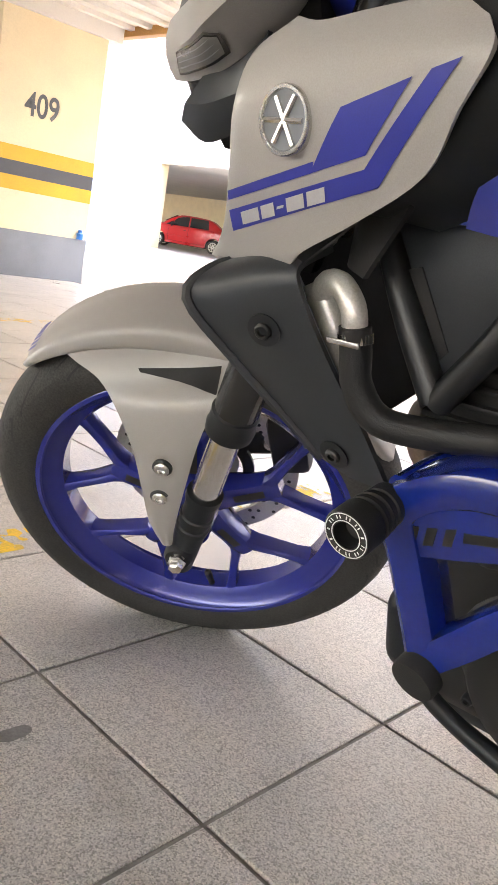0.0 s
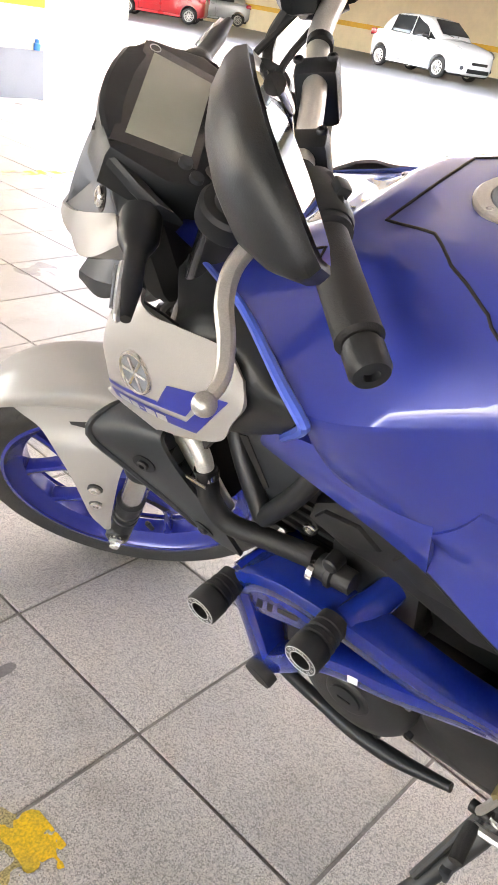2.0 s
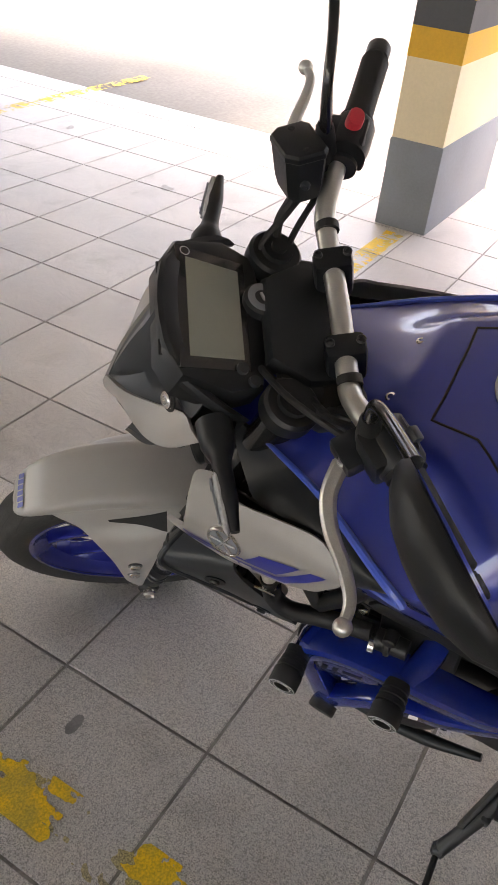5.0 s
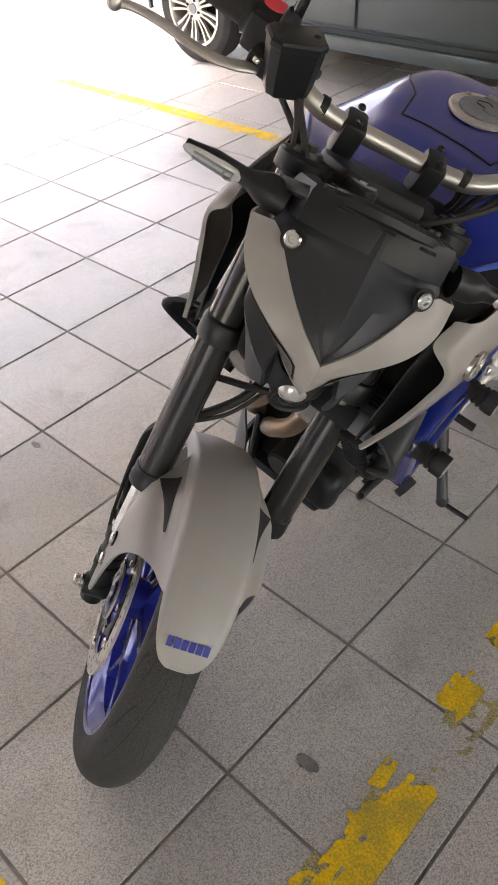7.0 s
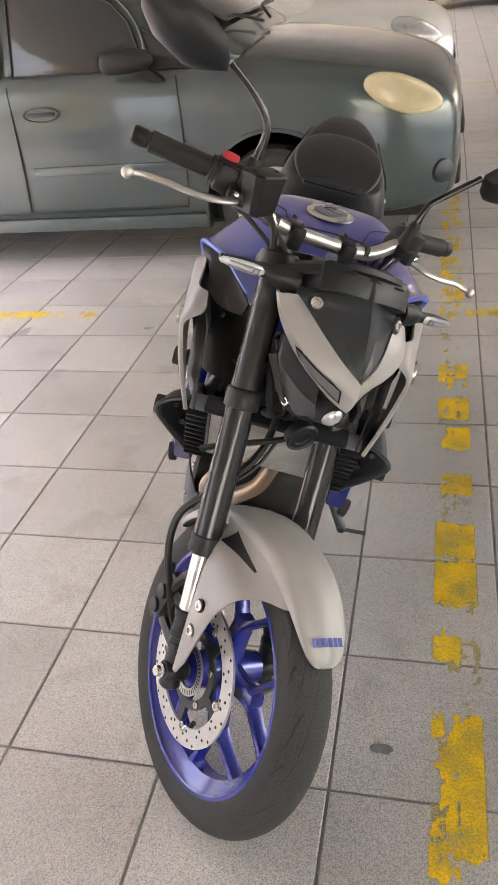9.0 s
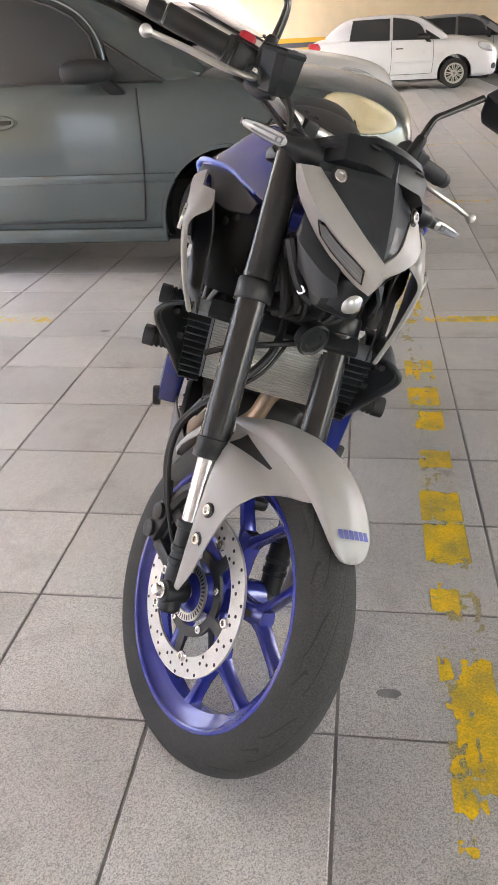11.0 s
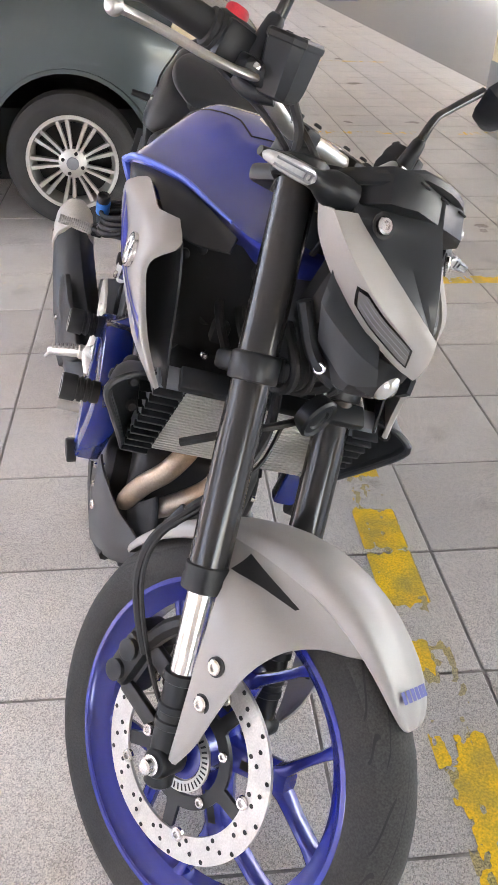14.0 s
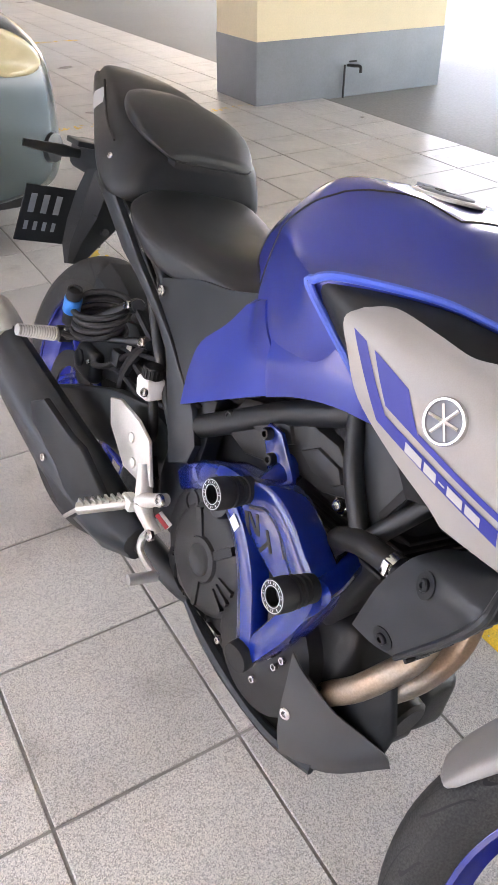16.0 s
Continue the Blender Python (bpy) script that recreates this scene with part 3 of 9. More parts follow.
bay_line("bay_line", -1.5, -0.297, -2.345, -2.255, lambda x, y: 0.7, 6.3, "yellow painted line behind the next bay")
bay_line("bay_line", 0.6, 4.3, 3.03, 3.15, lambda x, y: 0.55, 2.2, "faded yellow painted line on tile")
bay_line("bay_line", 0.9, 2.75, 5.76, 5.87, lambda x, y: 0.72, 1.4, "yellow painted line beside a pillar")
bay_line("bay_line", -2.2, -0.4, -5.0, -4.9, lambda x, y: 0.4, 9.4, "faded yellow painted line")
bay_line("bay_line", -2.2, 1.0, -8.3, -8.2, lambda x, y: 0.5, 7.4, "faded yellow painted line")

# oil and tyre stains on the tiles
STAIN = surface("dark_floor_stain", (0.25, 0.24, 0.225), 0.55, var=0.2, vscale=30, grain=300, bump=0.2)
for k, (cx, cy, ra, rb) in enumerate(((-0.095, -0.105, 0.024, 0.012), (1.0, -0.30, 0.018, 0.009), (0.52, 1.80, 0.06, 0.03), (0.66, 1.93, 0.04, 0.02))):
    bm = bmesh.new()
    for j in range(1 if k < 2 else 5):
        ox, oy = (0, 0) if j == 0 else (random.uniform(-ra, ra), random.uniform(-rb, rb))
        s = 1 if j == 0 and k < 2 else random.uniform(0.2, 0.45)
        bm.faces.new([bm.verts.new((cx + ox + s * ra * (1 + 0.3 * noise.noise(Vector((a, k, j)))) * math.cos(a * math.pi / 10), cy + oy + s * rb * (1 + 0.4 * noise.noise(Vector((a * 0.7, k, j + 4)))) * math.sin(a * math.pi / 10), 0.0009)) for a in range(20)])
    part("floor_stain", bm, STAIN, kind="structure", label="small dark oil stain on a floor tile", category="stain")


# ---- parked cars ----
def flank(y, sign):
    """Places flat (x, z) points of a car panel at y, facing out to that side."""
    return lambda a, b, h: Vector((a, sign * (y + h), b))


def car_wheel(parent, at, out, r=0.29, rim=0.195, spokes=9, label="", face=ALU):
    """Tyre and spoked rim; out: the side that it faces, as +1 or -1 along y."""
    w = empty("wheel", Matrix.Translation(at) @ pose(0, 0, 0, 0, 0, 0 if out > 0 else 180), parent)
    k = rim
    hoop_p = [(-0.19, k + 0.005), (-0.17, r - 0.03), (-0.14, r - 0.006), (-0.10, r), (-0.05, r), (-0.02, r - 0.008), (0.0, r - 0.035), (0.004, (r + k) / 2), (-0.008, k + 0.004), (-0.02, k)]
    part("tyre", hoop(bmesh.new(), hoop_p, (0, 1, 0), (0, 0, 0), 56), RUBBER, w)
    bm = hoop(bmesh.new(), [(-0.19, k), (-0.015, k + 0.002), (-0.004, k + 0.003), (-0.004, k - 0.012), (-0.04, k - 0.03), (-0.19, k - 0.02)], (0, 1, 0), (0, 0, 0), 56)
    for i in range(spokes):
        for d in (-0.085, 0.085):
            a = 2 * math.pi * i / spokes
            p = Vector((0.045 * math.cos(a + d * 2), -0.014, 0.045 * math.sin(a + d * 2)))
            q = Vector(((k - 0.012) * math.cos(a + d * 1.4), -0.016, (k - 0.012) * math.sin(a + d * 1.4)))
            n = Vector((-math.sin(a), 0, math.cos(a)))
            loft(bm, [[c + n * s * wd + Vector((0, h, 0)) for s, h in ((-1, -0.012), (1, -0.012), (0.7, 0.004), (-0.7, 0.004))] for c, wd in ((p, 0.007), ((p + q) / 2 - Vector((0, 0.006, 0)), 0.009), (q, 0.012))])
    turned(bm, [(-0.05, 0.065), (-0.014, 0.062), (-0.006, 0.05), (-0.006, 0)], (0, 1, 0), (0, 0, 0), 28)
    part("rim", bm, face, w)
    part("hub_cap", turned(bmesh.new(), [(-0.008, 0.028), (0.0, 0.026), (0.002, 0.0)], (0, 1, 0), (0, 0, 0), 20), BASEGREY, w)
    for i in range(4):
        part("wheel_bolt", bolt(bmesh.new(), (0.045 * math.cos(i * math.pi / 2 + 0.4), -0.008, 0.045 * math.sin(i * math.pi / 2 + 0.4)), (0, 1, 0), 0.008, 0.008), ENGINEBLACK, w)
    part("brake_backing", turned(bmesh.new(), [(-0.12, 0.0), (-0.12, k - 0.03), (-0.1, k - 0.03), (-0.1, 0)], (0, 1, 0), (0, 0, 0), 32), DARKVOID, w)
    return w


def car(name, m, paint, lamp, label, length=4.0, width=1.68, wheels=(0.90, 3.38), wr=0.29, belt=0.93, hoodz=0.86, cowl=(1.02, 1.02), roofx=(1.75, 3.05), top=1.46, tail=None, rim=ALU, hatch=True):
    """A parked hatchback, nose at x = 0 and tail at x = length, centred on y = 0."""
    c = empty(name, m, label=label, category="car", group="parked cars")
    hw = width / 2
    rows = []
    for x, low, zt, k, zb in ((0.0, 0.32, hoodz - 0.22, 0.60, hoodz - 0.30), (0.03, 0.24, hoodz - 0.12, 0.74, hoodz - 0.22), (0.12, 0.2, hoodz - 0.04, 0.86, hoodz - 0.14), (0.30, 0.19, hoodz + 0.02, 0.95, hoodz - 0.08), (0.55, 0.19, hoodz + 0.07, 0.99, hoodz - 0.03), (0.85, 0.19, hoodz + 0.12, 1.0, hoodz + 0.02), (cowl[0] + 0.15, 0.19, cowl[1], 1.0, belt - 0.03), (cowl[0] + 0.45, 0.19, cowl[1] + 0.01, 1.0, belt - 0.005), (length * 0.5, 0.19, belt + 0.08, 1.0, belt), (length - 0.9, 0.19, belt + 0.10, 0.99, belt + 0.01), (length - 0.35, 0.22, belt + 0.10, 0.95, belt + 0.02), (length - 0.08, 0.28, belt + 0.06, 0.86, belt), (length, 0.36, belt - 0.12, 0.74, belt - 0.16)):
        w = hw * k
        half = [(w * 0.80, low), (w * 0.955, low + 0.04), (w * 0.985, low + 0.16), (w, (low + zb) / 2 + 0.06), (w * 0.985, zb - 0.08), (w * 0.955, zb), (w * 0.88, zb + (zt - zb) * 0.45), (w * 0.6, zb + (zt - zb) * 0.85), (w * 0.25, zt)]
        rows.append([Vector((x, y, z)) for y, z in half] + [Vector((x, -y, z)) for y, z in half[::-1]])
    body = part("body", loft(bmesh.new(), rows), paint, c, sub=2)
    cutters = []
    for wx in wheels:
        cy = turned(bmesh.new(), [(-hw - 0.1, wr + 0.06), (hw + 0.1, wr + 0.06)], (0, 1, 0), (wx, 0, wr + 0.015), 48)
        o = part("cutter", cy, paint, c)
        cutters.append(o)
    bpy.context.view_layer.update()
    cut(body, cutters)
    part("underbody", box(bmesh.new(), (0.15, -hw * 0.8, 0.17), (length - 0.2, hw * 0.8, 0.5), 0.05), DARKVOID, c)
    # cabin
    rz, rx0, rx1 = top, roofx[0], roofx[1]
    cab = []
    for x, z, k in ((cowl[0], cowl[1] - 0.05, 0.84), (cowl[0] + 0.12, cowl[1] + 0.06, 0.84), (rx0 - 0.1, rz - 0.05, 0.72), (rx0 + 0.15, rz - 0.01, 0.70), ((rx0 + rx1) / 2, rz, 0.70), (rx1, rz - 0.02, 0.69), (rx1 + 0.25, rz - 0.10, 0.70), (length - 0.28, belt + 0.08, 0.78)):
        w, bw = hw * k, hw * 0.93
        zb = belt - 0.05 if x > cowl[0] + 0.05 else cowl[1] - 0.12
        half = [(bw, zb), (bw - 0.012, zb + 0.03), (bw + (w - bw) * 0.5, zb + (z - zb) * 0.5), (w + 0.015, z - 0.06), (w - 0.05, z - 0.012), (w * 0.4, z)]
        cab.append([Vector((x, y, q)) for y, q in half] + [Vector((x, -y, q)) for y, q in half[::-1]])
    part("cabin", loft(bmesh.new(), cab), paint, c, sub=1)
    # side windows, standing a little proud of the cabin skin
    def win(outline, sgn):
        def place(a, b, h):
            f = (b - (belt - 0.05)) / (rz - belt + 0.05)
            f = max(0, f)
            k = hw * 0.93 + (hw * 0.70 + 0.012 - hw * 0.93) * f
            return Vector((a, sgn * (k + 0.011 + h), b))
        return place
    fx = cowl[0]
    for sgn in (1, -1):
        o1 = [(fx + 0.555, belt + 0.008), (fx + 0.550, belt + 0.107), (fx + 0.590, belt + 0.215), (fx + 0.670, belt + 0.295), (fx + 0.780, belt + 0.350), (fx + 0.930, belt + 0.392), (rx0 + 0.45, rz - 0.075), (rx0 + 0.45, belt + 0.02)]
        o2 = bent([(rx0 + 0.52, belt + 0.02), (rx1 + 0.05, belt + 0.04), (rx1 - 0.02, rz - 0.10), (rx0 + 0.52, rz - 0.09)], 0.08)
        o3 = [(fx + 0.23, belt + 0.005), (fx + 0.515, belt + 0.008), (fx + 0.505, belt + 0.10), (fx + 0.525, belt + 0.185)]
        for o in (o1, o2, o3):
            w = part("side_window", plate(bmesh.new(), o, win(o, sgn), 0.01, 0.004), CARGLASS, c)
            line = [win(o, sgn)(a, b, 0.003) for a, b in o]
            part("window_seal", tube(bmesh.new(), line + [line[0]], 0.008, 6, 1), BLACKPL, w)
        hem = [win(o1, sgn)(a + dx, b + dz, 0.004) for (a, b), dx, dz in zip(o1[:7], (-0.035, -0.035, -0.030, -0.022, -0.014, -0.008, 0.0), (0.0, 0.004, 0.012, 0.022, 0.026, 0.028, 0.028))]
        part("door_frame", tube(bmesh.new(), hem, 0.009, 6, 4), paint, c)
        # doors: dark gaps, moulding and handle
        for gx in (fx + 0.36, rx0 + 0.48):
            part("door_gap", tube(bmesh.new(), [(gx, sgn * hw * 0.962, belt - 0.02), (gx - 0.01, sgn * hw * 0.998, 0.72), (gx - 0.005, sgn * hw * 1.0, 0.5), (gx + 0.015, sgn * hw * 0.982, 0.315)], 0.0045, 6, 4), DARKVOID, c)
        part("door_gap", tube(bmesh.new(), [(fx + 0.375, sgn * hw * 0.981, 0.312), (rx0, sgn * hw * 0.984, 0.306), (wheels[1] - wr - 0.08, sgn * hw * 0.982, 0.306)], 0.0045, 6, 2), DARKVOID, c)
        part("side_moulding", plate(bmesh.new(), [(fx + 0.2, 0.50), (rx0 + 0.42, 0.50), (rx0 + 0.42, 0.545), (fx + 0.2, 0.545)], flank(hw * 1.0 + 0.004, sgn), 0.03, 0.008), paint, c)
        part("sill", plate(bmesh.new(), [(wheels[0] + wr + 0.06, 0.20), (wheels[1] - wr - 0.06, 0.20), (wheels[1] - wr - 0.06, 0.275), (wheels[0] + wr + 0.06, 0.275)], flank(hw * 0.985, sgn), 0.06, 0.015), paint, c)
        dh = part("door_handle", loft(bmesh.new(), [[Vector((rx0 + 0.31 + 0.105 * k * math.cos(t), sgn * (hw * 0.993 + dy), belt - 0.15 + 0.036 * k * math.sin(t))) for t in [2 * math.pi * q / 20 for q in range(20)]] for dy, k in ((-0.02, 1.0), (0.004, 1.0), (0.006, 0.94), (-0.002, 0.86))]), paint, c)
        part("handle_grip", box(bmesh.new(), (rx0 + 0.235, sgn * hw * 0.993 - 0.008, belt - 0.160), (rx0 + 0.385, sgn * hw * 0.993 + 0.008, belt - 0.140), 0.006), BLACKPL, dh)
        rings = []
        for dx, k, dz in ((-0.150, 0.25, 0.0), (-0.135, 0.62, 0.0), (-0.095, 0.90, 0.0), (-0.030, 1.0, 0.002), (0.050, 1.0, 0.0), (0.100, 0.88, -0.004), (0.118, 0.55, -0.006)):
            rings.append([Vector((fx + 0.585 + dx, sgn * (hw * 0.97 + 0.055 + 0.045 * k * math.cos(t * math.pi / 7)), belt + 0.062 + dz + 0.058 * k * math.sin(t * math.pi / 7))) for t in range(14)])
        mir = part("wing_mirror", loft(bmesh.new(), rings), BLACKPL, c, sub=1)
        part("mirror_foot", loft(bmesh.new(), [[Vector((fx + x + u * w, sgn * (hw * y + 0.012 * v), belt + z)) for u, v in ((-1, -1), (1, -1), (0.8, 1), (-0.8, 1))] for x, y, z, w in ((0.45, 0.955, -0.045, 0.045), (0.47, 0.985, -0.02, 0.05), (0.52, 1.01, 0.03, 0.045))]), BLACKPL, mir)
        # headlamp: a long swept drop
        def lampplace(a, b, h):
            x = a
            k = 0.76 + 0.20 * min(1, (x - 0.02) / 0.26) ** 0.6 if x > 0.02 else 0.76
            return Vector((x, sgn * (hw * k + 0.004 + h), b))
        o = [(0.085, hoodz - 0.20), (0.14, hoodz - 0.225), (0.26, hoodz - 0.22), (0.38, hoodz - 0.17), (0.46, hoodz - 0.10), (0.46, hoodz - 0.045), (0.40, hoodz - 0.02), (0.30, hoodz - 0.035), (0.19, hoodz - 0.08), (0.11, hoodz - 0.14)]
        part("headlight", plate(bmesh.new(), bent(o, 0.05), lampplace, 0.06, 0.018), lamp, c, sub=1)
        part("fog_lamp", turned(bmesh.new(), [(-0.02, 0.06), (0.006, 0.055), (0.014, 0.03), (0.016, 0)], (-0.62, sgn * 0.78, 0), (0.085, sgn * hw * 0.815, 0.40), 20), DARKPL, c)
        for wx in wheels:
            car_wheel(c, (wx, sgn * (hw - 0.012), wr), sgn, wr, wr * 0.68, face=rim)
            bm = hoop(bmesh.new(), [(-0.02, wr + 0.062), (0.004, wr + 0.058), (0.004, wr + 0.075), (-0.02, wr + 0.085)], (0, sgn, 0), (wx, sgn * (hw - 0.006), wr + 0.015), 48)
            for v in [v for v in bm.verts if v.co.z < 0.22]:
                bm.verts.remove(v)
            part("arch_lip", bm, paint, c)
    part("windscreen", plate(bmesh.new(), [(-hw * 0.74, 0.06), (hw * 0.74, 0.06), (hw * 0.62, 0.95), (-hw * 0.62, 0.95)], lambda a, b, h: Vector((cowl[0] + 0.10 + (rx0 - 0.12 - cowl[0] - 0.10) * b, a, cowl[1] + 0.05 + (rz - 0.06 - cowl[1] - 0.05) * b + 0.012 + h)), 0.01, 0.004), CARGLASS, c)
    part("grille", box(bmesh.new(), (-0.012, -0.36, 0.50), (0.05, 0.36, 0.575), 0.012), BLACKPL, c)
    part("lower_grille", box(bmesh.new(), (0.0, -0.5, 0.28), (0.06, 0.5, 0.40), 0.02), BLACKPL, c)
    bm = bmesh.new()
    for s in (-1, 1):
        tube(bm, [(cowl[0] + 0.04, 0.1 * s + 0.1, cowl[1] + 0.03), (cowl[0] + 0.10, 0.30 * s + 0.2, cowl[1] + 0.085), (cowl[0] + 0.12, 0.52 * s + 0.1, cowl[1] + 0.09)], 0.009, 6)
    part("wipers", bm, BLACKPL, c)
    for s in (-1, 1):
        o = [(length - 0.35, belt - 0.12), (length - 0.02, belt - 0.16), (length - 0.02, belt + 0.02), (length - 0.22, belt + 0.03)]
        part("tail_lamp", plate(bmesh.new(), o, flank(hw * 0.90, s), 0.06, 0.02), TAILRED, c)
    return c


car("parked_car", Matrix.Translation((-0.275, -3.775, 0)), CARGREY, YELLENS, "dark grey hatchback with yellowed headlights parked behind the motorcycle", hoodz=0.90, cowl=(0.98, 1.05), belt=0.95)
car("parked_car", Matrix.Translation((-0.25, -6.3, 0)), CARWHITE, CLEARLAMP, "white hatchback parked beyond the dark grey car", hoodz=0.92, cowl=(1.0, 1.05), belt=0.95)
car("parked_car", Matrix.Translation((-2.75, -18.4, 0)), CARWHITE, CLEARLAMP, "white hatchback parked at the far end of the garage", hoodz=0.90, cowl=(1.0, 1.02), belt=0.95)
car("parked_car", Matrix.Translation((-4.4, -21.6, 0)), CARSILVER, CLEARLAMP, "silver hatchback parked beside the back wall", hoodz=0.90, cowl=(1.0, 1.02), belt=0.95)
car("parked_car", Matrix.Translation((21.6, 28.0, 0)) @ pose(0, 0, 0, 0, 0, -50), CARRED, CLEARLAMP, "red hatchback parked in the garage across the driveway", hoodz=0.90, cowl=(1.0, 1.02), belt=0.95)
car("parked_car", Matrix.Translation((22.5, 11.5, 0)) @ pose(0, 0, 0, 0, 0, 80), CARWHITE, CLEARLAMP, "white car parked in the garage across the driveway", hoodz=0.95, cowl=(1.0, 1.10), belt=1.0, top=1.6)
car("parked_car", Matrix.Translation((29.5, 33.0, 0)) @ pose(0, 0, 0, 0, 0, -50), CARSILVER, CLEARLAMP, "silver car parked in the garage across the driveway", hoodz=0.95, cowl=(1.0, 1.10), belt=1.0, top=1.6)

# white panel van beyond the numbered pillar
van = empty("delivery_van", Matrix.Translation((0.6, 7.35, 0)), label="white box van parked beyond the tiled bays", category="van")
part("box_body", box(bmesh.new(), (-1.5, 0, 0.33), (2.85, 1.9, 2.1), 0.05), CARWHITE, van)
part("chassis", box(bmesh.new(), (-1.4, 0.1, 0.18), (2.7, 1.8, 0.35), 0.03), DARKVOID, van)
for x in (-0.7, 1.95):
    car_wheel(van, (x, 0.05, 0.30), -1, 0.30, 0.19, 6)
    car_wheel(van, (x, 1.85, 0.30), 1, 0.30, 0.19, 6)


# ---- the motorcycle ----
# Built upright: x to its right, y forward from the front axle, z up; then leaned on its side stand.
BIKE = Matrix.Translation((0.2996, -0.0427, 0)) @ pose(0, 0, 0, 0, 0, 3.7) @ pose(0, 0, 0, 0, -17.8, 0)
PIVOT = Vector((0, -0.0285, 0.265))
AXIS = Vector((0, -math.sin(radians(25)), math.cos(radians(25))))
AHEAD = Vector((0, math.cos(radians(25)), math.sin(radians(25))))
STEER = Matrix.Translation(PIVOT) @ Matrix.Rotation(radians(34.2), 4, AXIS) @ Matrix.Translation(-PIVOT)
SIDES = (-1, 1)

bike = empty("motorcycle", BIKE, label="deep blue and warm grey naked motorcycle leaning on its side stand", category="motorcycle")


def fixed(name, bm, material, parent=None, label="", **k):
    return part(name, bm, material, parent or bike, label, **k)


def turning(name, bm, material, parent=None, label="", **k):
    """A part that turns with the bars."""
    bmesh.ops.transform(bm, matrix=STEER, verts=bm.verts)
    return part(name, bm, material, parent or bike, label, **k)


def leg(x, s, ahead=0.030):
    """A point on a fork leg: s metres up from the axle."""
    p = PIVOT + AHEAD * ahead + AXIS * s
    return Vector((x, p.y, p.z))


# wheels
def tyre_profile(R, half, seat, wall):
    k = []
    for i in range(13):
        a = -1 + 2 * i / 12
        k.append((half * math.sin(a * 1.36) / math.sin(1.36), R - (half * 0.98) * (1 - math.cos(a * 1.36))))
    b = R - wall + 0.002
    return [(-seat + 0.002, b - 0.004), (-seat - 0.001, b + 0.002), (-(seat + half) / 2, b + 0.010)] + k[0:13] + [((seat + half) / 2, b + 0.010), (seat + 0.001, b + 0.002), (seat - 0.002, b - 0.004)]


